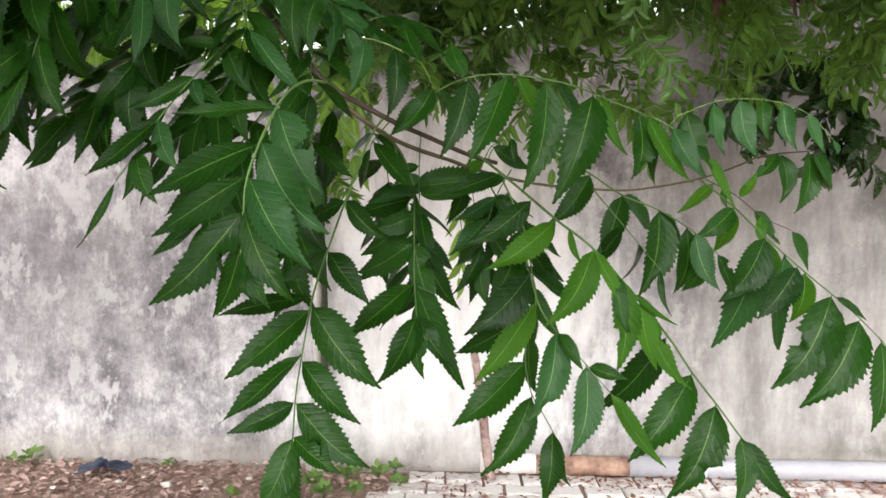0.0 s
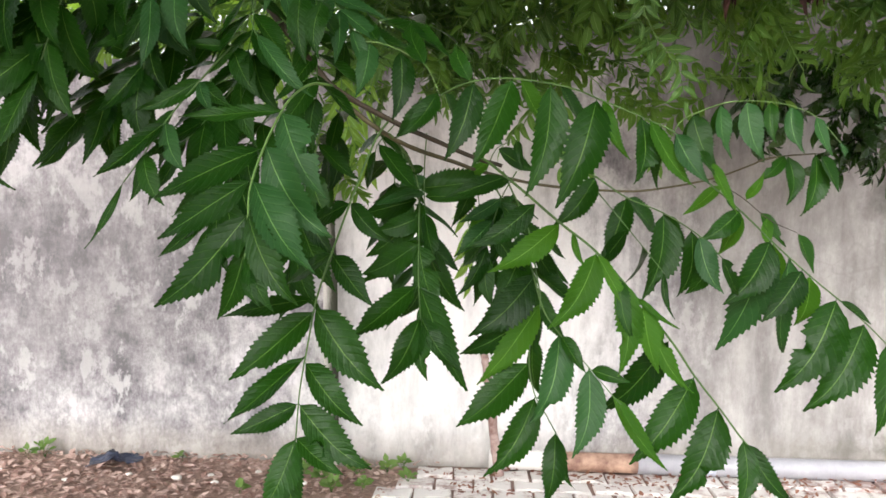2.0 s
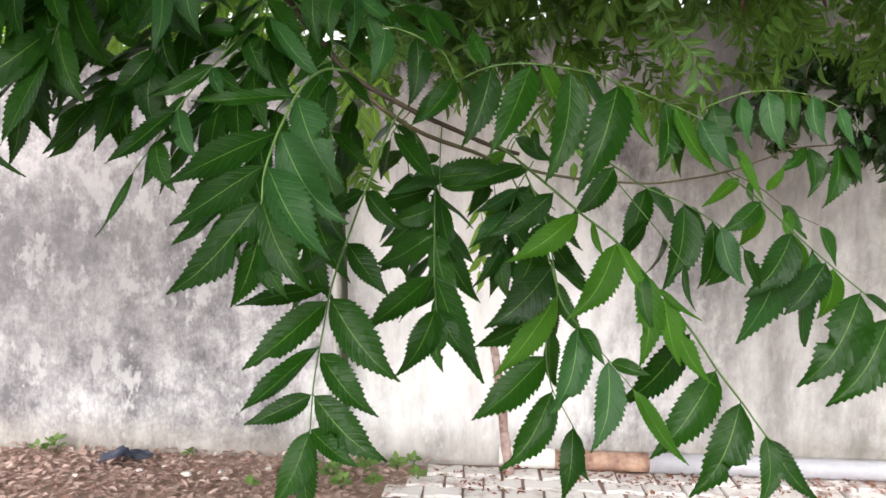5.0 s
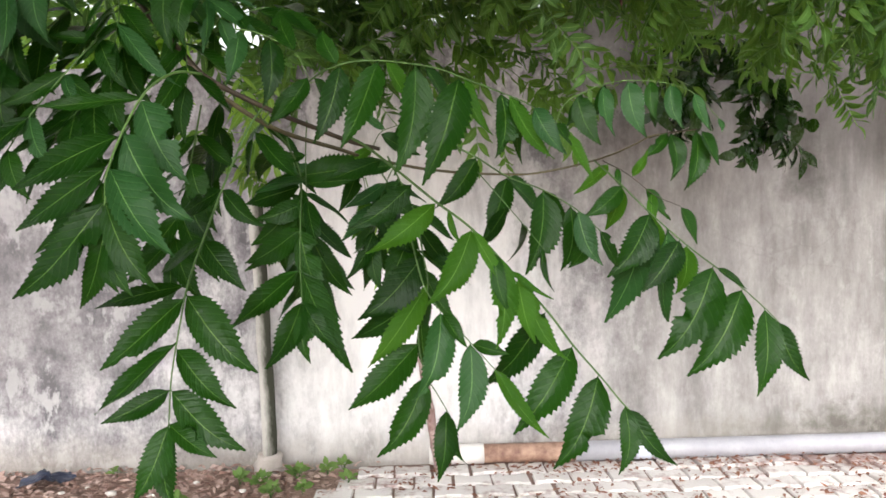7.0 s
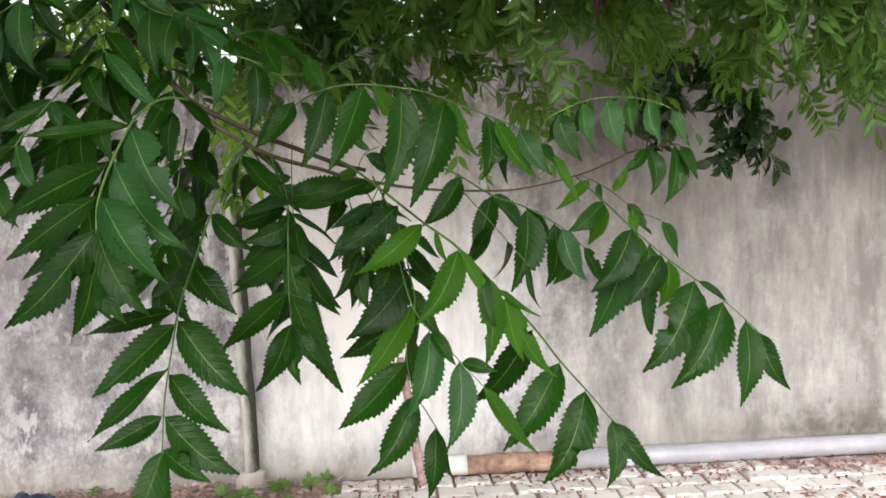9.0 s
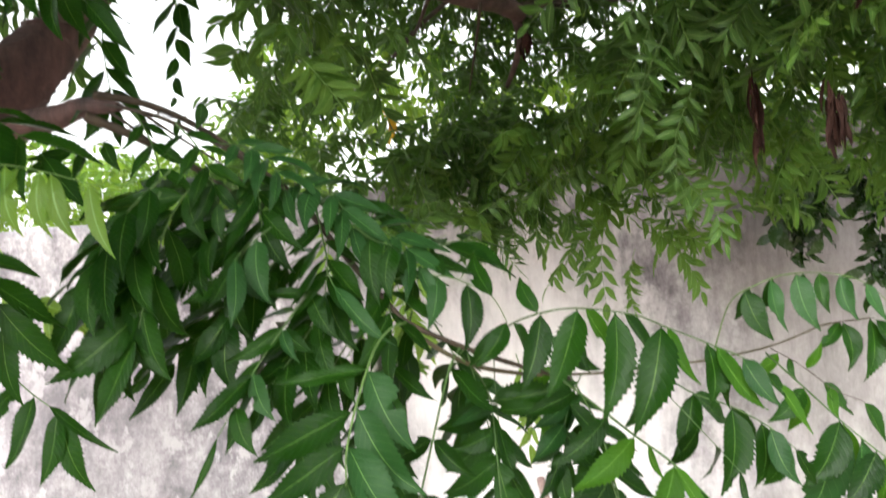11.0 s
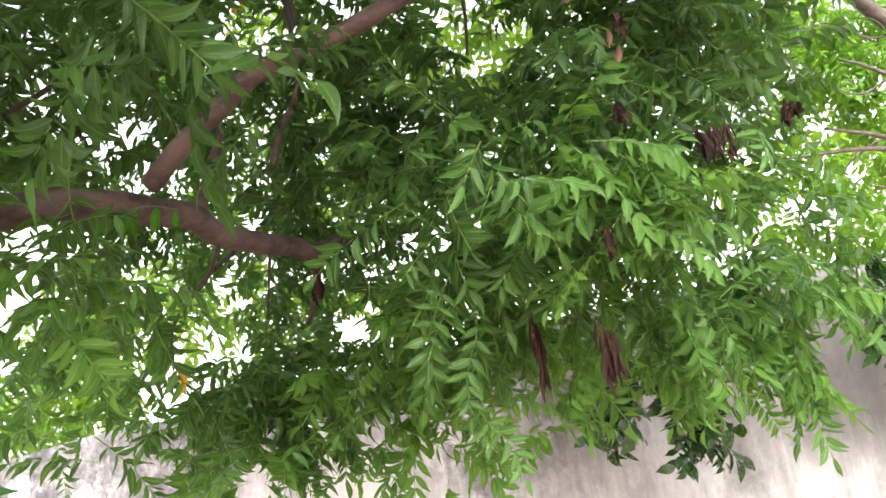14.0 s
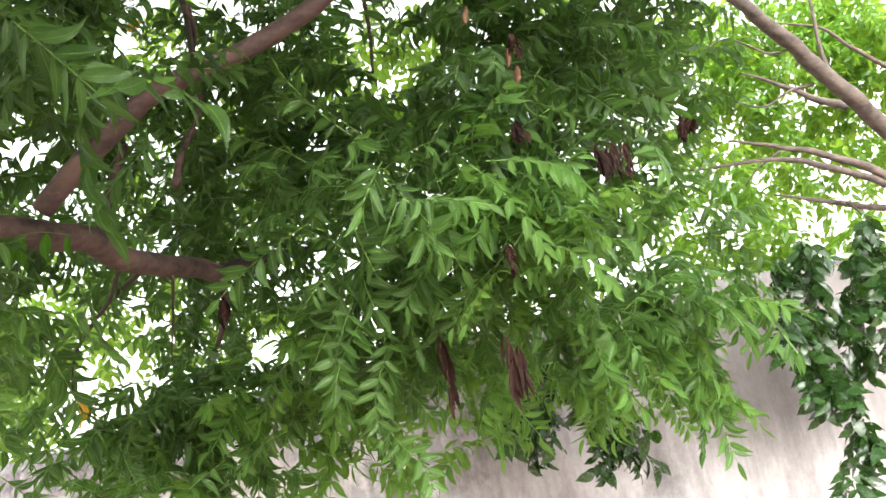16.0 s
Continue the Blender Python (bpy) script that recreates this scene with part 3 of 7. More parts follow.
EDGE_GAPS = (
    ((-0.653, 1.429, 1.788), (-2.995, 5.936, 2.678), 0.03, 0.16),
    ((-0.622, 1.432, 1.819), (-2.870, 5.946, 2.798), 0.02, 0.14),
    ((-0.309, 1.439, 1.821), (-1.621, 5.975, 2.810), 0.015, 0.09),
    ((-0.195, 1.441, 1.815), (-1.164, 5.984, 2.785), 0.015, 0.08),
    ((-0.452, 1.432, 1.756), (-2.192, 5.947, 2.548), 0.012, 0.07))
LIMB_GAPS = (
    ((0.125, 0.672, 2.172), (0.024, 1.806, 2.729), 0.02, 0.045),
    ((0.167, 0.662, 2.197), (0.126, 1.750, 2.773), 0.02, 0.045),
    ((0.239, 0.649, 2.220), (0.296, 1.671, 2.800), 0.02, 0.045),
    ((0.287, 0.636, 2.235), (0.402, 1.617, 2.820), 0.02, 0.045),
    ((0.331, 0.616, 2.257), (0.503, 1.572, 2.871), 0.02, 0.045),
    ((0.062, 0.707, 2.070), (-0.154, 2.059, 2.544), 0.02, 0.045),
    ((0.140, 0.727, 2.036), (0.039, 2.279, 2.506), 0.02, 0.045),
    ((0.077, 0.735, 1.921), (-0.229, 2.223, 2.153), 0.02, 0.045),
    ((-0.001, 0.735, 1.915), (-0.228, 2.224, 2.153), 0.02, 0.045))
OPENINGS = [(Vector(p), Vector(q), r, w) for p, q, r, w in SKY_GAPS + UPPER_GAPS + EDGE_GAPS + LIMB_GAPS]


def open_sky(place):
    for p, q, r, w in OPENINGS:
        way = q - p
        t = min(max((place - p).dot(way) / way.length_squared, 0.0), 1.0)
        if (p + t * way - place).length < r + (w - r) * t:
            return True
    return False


class Crown:
    """Collects the leaf sprays of one tree, clump by clump, then links the first ones as parts and the rest as one mesh."""

    def __init__(self, tree, mat, one, shapes, part_name="leaf_spray", limit=300, pinnate=True):
        self.pinnate, self.tree, self.mat, self.one, self.shapes, self.part_name, self.limit = pinnate, tree, mat, one, shapes, part_name, limit
        self.singles, self.joined, self.meshes = 0, [], [data_mesh(part_name, [s], one) for s in shapes]

    def clump(self, centre, radii, count, hang=0.5, scale=1.0, single=False, seed=None):
        rng = np.random.default_rng(next(SEEDS) if seed is None else seed)
        c = Vector(centre)
        for _ in range(count):
            p = rng.normal(0, 1, 3)
            p = p / np.linalg.norm(p) * rng.uniform(0.15, 1.0) ** 0.5
            at = c + Vector((p[0] * radii[0], p[1] * radii[1], p[2] * radii[2]))
            turn = rng.uniform(-math.pi, math.pi)
            n = len(self.shapes)
            k = min(max(int(n * (hang + rng.uniform(-0.65, 0.35))), 0), n - 1)
            lean = (rng.uniform(-0.8, 0.8), rng.uniform(-0.5, 0.5)) if self.pinnate else (rng.uniform(-1.0, 1.0), hang + rng.uniform(-0.75, 0.45))
            m = Matrix.LocRotScale(at, Euler((*lean, turn)), (Vector((1, 1, 1)) * scale * rng.uniform(0.8, 1.2)))
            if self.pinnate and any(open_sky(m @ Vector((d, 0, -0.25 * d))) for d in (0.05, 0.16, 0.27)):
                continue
            if single and self.singles < self.limit:
                ob = new(self.part_name, self.meshes[k])
                ob.parent = self.tree
                ob.matrix_local = m
                self.singles += 1
            else:
                self.joined.append(moved(self.shapes[k], m))

    def close(self, name="crown", label=""):
        if self.joined:
            ob = new(name, data_mesh(name, self.joined, self.mat))
            ob.parent = self.tree
            tagged(ob, label, kind="stuff")


def branch_part(name, parent, points, r0, r1, mat, sides=9, label="", wobble=0.06):
    v, f = tube(points, r0, r1, sides, 7, wobble, next(SEEDS))
    return mesh_object(name, v, f, mat, parent, label)


def box_data(x0, x1, y0, y1, z0, z1):
    v = [(x, y, z) for x in (x0, x1) for y in (y0, y1) for z in (z0, z1)]
    return v, [(0, 1, 3, 2), (4, 6, 7, 5), (0, 4, 5, 1), (2, 3, 7, 6), (0, 2, 6, 4), (1, 5, 7, 3)]


# ---- the setting: ground and boundary wall ----
WALL_Y = 4.6


def wall_top(x):
    """The wall steps up gently towards +x."""
    return 2.2 + 0.42 * min(max((x + 1.6) / 3.8, 0.0), 1.0)


def build_wall():
    """A long plastered wall with a slightly uneven face and a worn coping edge."""
    nx, nz, x0, x1 = 200, 34, -11.0, 11.0
    verts, faces = [], []
    for j in range(nz + 1):
        for i in range(nx + 1):
            x, z = x0 + (x1 - x0) * i / nx, -0.15 + (wall_top(x0 + (x1 - x0) * i / nx) + 0.15) * j / nz
            d = 0.018 * noise.noise((x * 0.9, z * 0.9, 3.0)) + 0.006 * noise.noise((x * 5, z * 5, 9.0))
            if j == nz:
                z += 0.02 * noise.noise((x * 2.3, 0.0, 5.0))
            verts.append((x, WALL_Y + d, z))
    w = nx + 1
    for j in range(nz):
        for i in range(nx):
            faces.append((j * w + i, j * w + i + 1, (j + 1) * w + i + 1, (j + 1) * w + i))
    k = len(verts)
    top = nz * w
    verts += [(x0 + (x1 - x0) * i / nx, WALL_Y + 0.23, wall_top(x0 + (x1 - x0) * i / nx)) for i in range(w)]
    verts += [(x0 + (x1 - x0) * i / nx, WALL_Y + 0.23, -0.15) for i in range(w)]
    for i in range(nx):
        faces.append((top + i, top + i + 1, k + i + 1, k + i))
        faces.append((k + i, k + i + 1, k + w + i + 1, k + w + i))
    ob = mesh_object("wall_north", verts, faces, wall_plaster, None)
    return tagged(ob, "weathered grey plaster boundary wall with dark damp stains", "wall", kind="structure")


def build_ground():
    """Bare soil out to the horizon, gently uneven near the wall."""
    verts, faces = [], []
    xs = [-400, -60, -15, *np.linspace(-6, 6, 61), 15, 60, 400]
    ys = [-400, -60, -12, *np.linspace(-3, 5, 41), 15, 60, 400]
    for y in ys:
        for x in xs:
            z = 0.014 * noise.noise((x * 1.7, y * 1.7, 0.0)) - 0.012 if x < -0.9 or y < 2.9 else -0.03
            verts.append((x, y, z if abs(x) < 7 and abs(y) < 6 else -0.03))
    w = len(xs)
    for j in range(len(ys) - 1):
        for i in range(w - 1):
            faces.append((j * w + i, j * w + i + 1, (j + 1) * w + i + 1, (j + 1) * w + i))
    ob = mesh_object("ground", verts, faces, soil, None)
    return tagged(ob, "reddish brown soil strewn with dry leaves", "ground", kind="structure")


wall_north = build_wall()
ground = build_ground()


def build_pavement():
    """Sand bed under interlocking concrete pavers, ragged along its edge to the soil."""
    v, f = box_data(-0.1, 5.5, 3.05, 4.585, -0.06, -0.012)
    for i in (0, 1):
        v[i] = (-0.78, v[i][1], v[i][2])
    bed = mesh_object("pavement", v, f, joint_sand, None, smooth=False)
    return tagged(bed, "pale interlocking concrete pavers littered with dry leaves", "pavement", kind="structure")


pavement = build_pavement()


def paver_mesh():
    """A waisted concrete paver, 0.196 by 0.16, with a chamfered top."""
    outline = [(-0.098, -0.080), (-0.055, -0.080), (-0.035, -0.062), (0.035, -0.062), (0.055, -0.080), (0.098, -0.080),
               (0.098, 0.080), (0.055, 0.080), (0.035, 0.062), (-0.035, 0.062), (-0.055, 0.080), (-0.098, 0.080)]
    n = len(outline)
    verts = [(x, y, -0.05) for x, y in outline] + [(x, y, -0.004) for x, y in outline] + [(x * 0.955, y * 0.94, 0.004) for x, y in outline]
    faces = [tuple(2 * n + i for i in range(n))]
    for layer in (0, 1):
        for i in range(n):
            j = (i + 1) % n
            faces.append((layer * n + i, layer * n + j, (layer + 1) * n + j, (layer + 1) * n + i))
    me = bpy.data.meshes.new("paver")
    me.from_pydata(verts, [], faces)
    me.materials.append(paver_stone)
    return me


# ---- the neem branch in the foreground ----
neem_branch = thing("neem_branch", "leafy green neem branch with toothed pinnate leaves hanging before a wall", "branch")
branch_part("stem", neem_branch, [(-0.158, 0.939, 1.780), (-0.112, 0.916, 1.717), (-0.047, 0.884, 1.642), (-0.019, 0.883, 1.614), (0.043, 0.902, 1.581), (0.088, 0.912, 1.562), (0.134, 0.932, 1.544), (0.167, 0.932, 1.535)], 0.004, 0.0024, brown_stem, 8)
branch_part("stem", neem_branch, [(-0.019, 0.887, 1.605), (0.024, 0.901, 1.573), (0.061, 0.931, 1.554), (0.113, 0.981, 1.539), (0.149, 1.052, 1.530), (0.235, 1.183, 1.517), (0.346, 1.316, 1.512), (0.414, 1.338, 1.513), (0.505, 1.301, 1.532), (0.558, 1.273, 1.553), (0.585, 1.254, 1.566), (0.647, 1.236, 1.573)], 0.0030, 0.0011, twig_stem, 8)
compound_leaf(neem_branch, [(-0.023, 0.863, 1.617), (-0.034, 0.812, 1.612), (-0.043, 0.771, 1.598), (-0.048, 0.729, 1.576), (-0.057, 0.692, 1.536), (-0.062, 0.670, 1.503), (-0.062, 0.663, 1.480), (-0.062, 0.657, 1.452), (-0.062, 0.651, 1.435)], [
    (0.38, -0.141, 0.712, 1.567, 0.2),
    (0.38, -0.001, 0.711, 1.494, 0.36, leaf_pale),
    (0.49, -0.163, 0.709, 1.492, 0.3),
    (0.48, 0.011, 0.679, 1.460, 0.36, leaf_pale),
    (0.59, -0.152, 0.688, 1.455, 0.31),
    (0.59, -0.001, 0.655, 1.430, 0.36, leaf_pale),
    (0.75, -0.143, 0.657, 1.397, 0.33),
    (0.75, -0.013, 0.645, 1.403, 0.3),
    (0.86, -0.092, 0.673, 1.385, 0.34),
    (0.91, -0.032, 0.638, 1.397, 0.3),
    (0.99, -0.043, 0.635, 1.401, 0.3)], leaf_dark, 0.0018, pale_stem)
compound_leaf(neem_branch, [(0.038, 0.902, 1.586), (0.023, 0.880, 1.559), (0.009, 0.827, 1.504), (-0.005, 0.783, 1.447), (-0.016, 0.750, 1.399), (-0.020, 0.727, 1.358), (-0.024, 0.708, 1.314), (-0.025, 0.697, 1.272), (-0.025, 0.691, 1.260)], [
    (0.28, -0.051, 0.842, 1.462, 0.4),
    (0.28, 0.053, 0.799, 1.450, 0.38),
    (0.40, -0.058, 0.804, 1.404, 0.38),
    (0.40, 0.038, 0.760, 1.388, 0.38),
    (0.51, -0.117, 0.774, 1.372, 0.22),
    (0.54, -0.095, 0.721, 1.319, 0.36),
    (0.53, 0.054, 0.726, 1.312, 0.34),
    (0.67, -0.094, 0.700, 1.282, 0.3),
    (0.68, 0.037, 0.702, 1.284, 0.38),
    (0.78, -0.083, 0.686, 1.277, 0.38),
    (0.78, 0.048, 0.688, 1.248, 0.33),
    (0.88, -0.055, 0.678, 1.206, 0.42),
    (0.88, 0.022, 0.682, 1.244, 0.42),
    (0.97, -0.014, 0.674, 1.198, 0.42)], leaf_dark, 0.0016, green_stem)
compound_leaf(neem_branch, [(0.037, 0.901, 1.568), (0.054, 0.950, 1.544), (0.066, 0.978, 1.507), (0.071, 0.925, 1.447), (0.074, 0.892, 1.397), (0.078, 0.870, 1.364), (0.081, 0.865, 1.353)], [
    (0.33, 0.008, 0.996, 1.488, 0.4),
    (0.33, 0.163, 0.967, 1.526, 0.34),
    (0.38, -0.008, 0.997, 1.473, 0.35),
    (0.42, 0.003, 0.971, 1.422, 0.38),
    (0.38, 0.088, 0.952, 1.423, 0.2),
    (0.51, 0.002, 0.938, 1.403, 0.4),
    (0.51, 0.107, 0.902, 1.358, 0.34),
    (0.67, -0.006, 0.872, 1.333, 0.32),
    (0.67, 0.133, 0.872, 1.280, 0.26),
    (0.83, 0.037, 0.850, 1.291, 0.42),
    (0.83, 0.126, 0.853, 1.306, 0.26),
    (0.99, 0.089, 0.847, 1.296, 0.42)], leaf_dark, 0.0016, green_stem)
compound_leaf(neem_branch, [(0.133, 0.932, 1.549), (0.153, 0.922, 1.537), (0.192, 0.901, 1.505), (0.232, 0.880, 1.471), (0.270, 0.859, 1.441), (0.312, 0.847, 1.394), (0.355, 0.855, 1.344), (0.384, 0.869, 1.305), (0.419, 0.887, 1.264), (0.450, 0.901, 1.226), (0.463, 0.901, 1.215)], [
    (0.15, 0.101, 0.894, 1.497, 0.32),
    (0.23, 0.129, 0.874, 1.442, 0.3),
    (0.30, 0.151, 0.860, 1.416, 0.33, leaf_bright),
    (0.40, 0.216, 0.838, 1.358, 0.36, leaf_bright),
    (0.46, 0.292, 0.829, 1.310, 0.3, leaf_bright),
    (0.52, 0.336, 0.829, 1.315, 0.34, leaf_bright),
    (0.46, 0.310, 0.832, 1.347, 0.24),
    (0.59, 0.282, 0.898, 1.256, 0.34),
    (0.70, 0.311, 0.847, 1.210, 0.37),
    (0.79, 0.358, 0.864, 1.164, 0.38),
    (0.90, 0.437, 0.881, 1.149, 0.36),
    (0.92, 0.509, 0.884, 1.157, 0.24),
    (0.40, 0.317, 0.841, 1.370, 0.16, leaf_bright),
    (0.50, 0.357, 0.832, 1.363, 0.14, leaf_bright),
    (0.53, 0.374, 0.830, 1.295, 0.2, leaf_bright),
    (0.33, 0.261, 0.858, 1.423, 0.2, leaf_bright)], leaf_dark, 0.0022, green_stem)
compound_leaf(neem_branch, [(0.227, 1.015, 1.557), (0.284, 1.015, 1.529), (0.326, 1.004, 1.501), (0.370, 0.994, 1.483), (0.413, 0.984, 1.456), (0.438, 0.973, 1.431)], [
    (0.22, 0.232, 0.994, 1.462, 0.4),
    (0.40, 0.294, 0.984, 1.422, 0.42),
    (0.40, 0.378, 1.043, 1.455, 0.4),
    (0.60, 0.343, 0.972, 1.377, 0.4),
    (0.60, 0.412, 1.032, 1.434, 0.35),
    (0.75, 0.392, 1.001, 1.378, 0.38),
    (0.80, 0.441, 0.965, 1.387, 0.36, leaf_pale),
    (0.97, 0.402, 1.001, 1.382, 0.36),
    (1.00, 0.466, 0.990, 1.381, 0.36)], leaf_dark, 0.0016, green_stem)
compound_leaf(neem_branch, [(0.287, 0.984, 1.507), (0.331, 0.951, 1.451), (0.361, 0.930, 1.412)], [
    (0.96, 0.371, 0.914, 1.361, 0.16),
    (0.38, 0.286, 1.005, 1.412, 0.3),
    (0.58, 0.323, 0.994, 1.392, 0.3)], leaf_dark, 0.001, green_stem)
compound_leaf(neem_branch, [(0.488, 1.240, 1.528), (0.502, 1.118, 1.487), (0.528, 1.056, 1.446), (0.565, 1.014, 1.404), (0.625, 1.033, 1.361), (0.688, 1.072, 1.314), (0.735, 1.101, 1.273)], [
    (0.17, 0.441, 1.099, 1.444, 0.42),
    (0.17, 0.482, 1.144, 1.423, 0.36, leaf_bright),
    (0.32, 0.461, 1.039, 1.365, 0.4),
    (0.33, 0.521, 1.081, 1.368, 0.42, leaf_bright),
    (0.46, 0.498, 1.000, 1.349, 0.45),
    (0.49, 0.553, 1.041, 1.339, 0.5, leaf_bright),
    (0.60, 0.516, 0.997, 1.261, 0.37),
    (0.72, 0.562, 1.021, 1.232, 0.4),
    (0.61, 0.638, 1.007, 1.348, 0.25),
    (0.83, 0.668, 1.049, 1.195, 0.34),
    (0.92, 0.751, 1.068, 1.211, 0.3),
    (0.32, 0.468, 1.090, 1.296, 0.36, leaf_pale),
    (0.40, 0.556, 1.077, 1.297, 0.24, leaf_pale)], leaf_dark, 0.0016, green_stem)
compound_leaf(neem_branch, [(0.049, 0.912, 1.574), (0.095, 0.855, 1.606), (0.132, 0.826, 1.619), (0.172, 0.822, 1.622), (0.229, 0.808, 1.612), (0.261, 0.788, 1.597), (0.296, 0.768, 1.580), (0.327, 0.757, 1.564), (0.360, 0.757, 1.538), (0.384, 0.755, 1.498)], [
    (0.21, 0.112, 0.850, 1.661, 0.62),
    (0.22, 0.103, 0.806, 1.535, 0.38),
    (0.33, 0.132, 0.801, 1.529, 0.4),
    (0.35, 0.210, 0.839, 1.578, 0.36, leaf_bright),
    (0.41, 0.186, 0.792, 1.500, 0.3),
    (0.43, 0.255, 0.839, 1.561, 0.32),
    (0.54, 0.215, 0.769, 1.489, 0.36),
    (0.56, 0.288, 0.770, 1.538, 0.24, leaf_bright),
    (0.67, 0.287, 0.749, 1.514, 0.48),
    (0.69, 0.346, 0.747, 1.512, 0.3, leaf_bright),
    (0.78, 0.357, 0.740, 1.516, 0.42, leaf_pale),
    (0.73, 0.319, 0.787, 1.509, 0.16),
    (0.89, 0.384, 0.739, 1.488, 0.2, leaf_bright),
    (0.85, 0.362, 0.740, 1.524, 0.4),
    (0.11, 0.046, 0.871, 1.561, 0.5),
    (0.13, 0.118, 0.876, 1.572, 0.5)], leaf_dark, 0.0014, green_stem)
compound_leaf(neem_branch, [(0.417, 1.269, 1.535), (0.435, 1.223, 1.608), (0.470, 1.215, 1.632), (0.520, 1.218, 1.647), (0.587, 1.219, 1.645), (0.638, 1.219, 1.627), (0.672, 1.208, 1.588)], [
    (0.28, 0.490, 1.197, 1.550, 0.42),
    (0.32, 0.444, 1.242, 1.582, 0.4),
    (0.43, 0.511, 1.197, 1.561, 0.34, leaf_pale),
    (0.44, 0.487, 1.243, 1.595, 0.4),
    (0.54, 0.560, 1.198, 1.560, 0.4, leaf_pale),
    (0.57, 0.538, 1.246, 1.617, 0.4),
    (0.62, 0.576, 1.200, 1.585, 0.4),
    (0.71, 0.618, 1.201, 1.571, 0.34, leaf_pale),
    (0.74, 0.607, 1.247, 1.597, 0.36),
    (0.83, 0.659, 1.201, 1.568, 0.36, leaf_pale),
    (0.86, 0.646, 1.245, 1.579, 0.36),
    (1.00, 0.671, 1.191, 1.565, 0.4, leaf_pale)], leaf_dark, 0.0013, pale_stem)
compound_leaf(neem_branch, [(0.580, 1.264, 1.563), (0.608, 1.245, 1.570), (0.647, 1.236, 1.573), (0.653, 1.231, 1.571)], [
    (0.31, 0.557, 1.228, 1.527, 0.32),
    (0.33, 0.603, 1.226, 1.494, 0.42),
    (0.67, 0.620, 1.215, 1.479, 0.36),
    (1.00, 0.675, 1.213, 1.516, 0.5)], leaf_dark, 0.0011, brown_stem)
compound_leaf(neem_branch, [(0.514, 1.301, 1.530), (0.540, 1.240, 1.506), (0.570, 1.199, 1.473), (0.604, 1.178, 1.455)], [
    (0.08, 0.460, 1.266, 1.476, 0.3, leaf_bright),
    (0.56, 0.594, 1.193, 1.434, 0.34),
    (0.39, 0.566, 1.220, 1.544, 0.3, leaf_bright),
    (1.00, 0.623, 1.160, 1.398, 0.62),
    (0.64, 0.570, 1.183, 1.428, 0.36, leaf_bright),
    (0.19, 0.534, 1.247, 1.483, 0.3)], leaf_dark, 0.0011, brown_stem)
compound_leaf(neem_branch, [(0.202, 0.927, 1.426), (0.216, 0.894, 1.374), (0.236, 0.878, 1.345), (0.266, 0.862, 1.313), (0.291, 0.851, 1.285), (0.300, 0.845, 1.276)], [
    (0.38, 0.200, 0.858, 1.248, 0.34, leaf_pale),
    (0.40, 0.263, 0.861, 1.307, 0.36),
    (0.60, 0.247, 0.841, 1.216, 0.34, leaf_pale),
    (0.62, 0.309, 0.846, 1.301, 0.38),
    (0.80, 0.350, 0.832, 1.209, 0.2, leaf_bright),
    (0.93, 0.319, 0.830, 1.244, 0.2, leaf_bright)], leaf_dark, 0.0012, green_stem)
compound_leaf(neem_branch, [(0.172, 1.053, 1.532), (0.205, 1.029, 1.460), (0.216, 1.006, 1.403), (0.221, 0.994, 1.362), (0.208, 0.980, 1.307), (0.214, 0.968, 1.260), (0.230, 0.956, 1.232), (0.245, 0.945, 1.207)], [
    (0.29, 0.131, 0.984, 1.324, 0.38),
    (0.42, 0.143, 0.972, 1.265, 0.32, leaf_bright),
    (0.44, 0.121, 1.017, 1.295, 0.34),
    (0.61, 0.119, 0.955, 1.216, 0.4),
    (0.74, 0.153, 0.944, 1.159, 0.37),
    (0.95, 0.227, 0.929, 1.130, 0.36),
    (1.00, 0.264, 0.927, 1.152, 0.22),
    (0.52, 0.226, 1.010, 1.247, 0.26),
    (0.15, 0.169, 1.073, 1.404, 0.3, leaf_pale),
    (0.19, 0.254, 1.069, 1.384, 0.3),
    (0.06, 0.121, 1.116, 1.400, 0.36, leaf_pale)], leaf_dark, 0.0016, green_stem)
compound_leaf(neem_branch, [(-0.045, 0.905, 1.668), (-0.015, 0.896, 1.671), (0.024, 0.887, 1.668), (0.054, 0.877, 1.656), (0.079, 0.866, 1.640), (0.095, 0.855, 1.609)], [
    (0.35, 0.001, 0.870, 1.605, 0.44, leaf_pale),
    (0.57, 0.043, 0.859, 1.579, 0.36),
    (0.40, 0.008, 0.919, 1.706, 0.4),
    (0.80, 0.060, 0.909, 1.698, 0.35),
    (0.98, 0.055, 0.837, 1.562, 0.5),
    (0.20, -0.032, 0.923, 1.629, 0.3)], leaf_dark, 0.0013, pale_stem)
compound_leaf(neem_branch, [(-0.108, 0.835, 1.687), (-0.096, 0.814, 1.665), (-0.093, 0.814, 1.662)], [
    (0.58, -0.027, 0.795, 1.594, 0.22, leaf_pale)], leaf_dark, 0.001, green_stem)
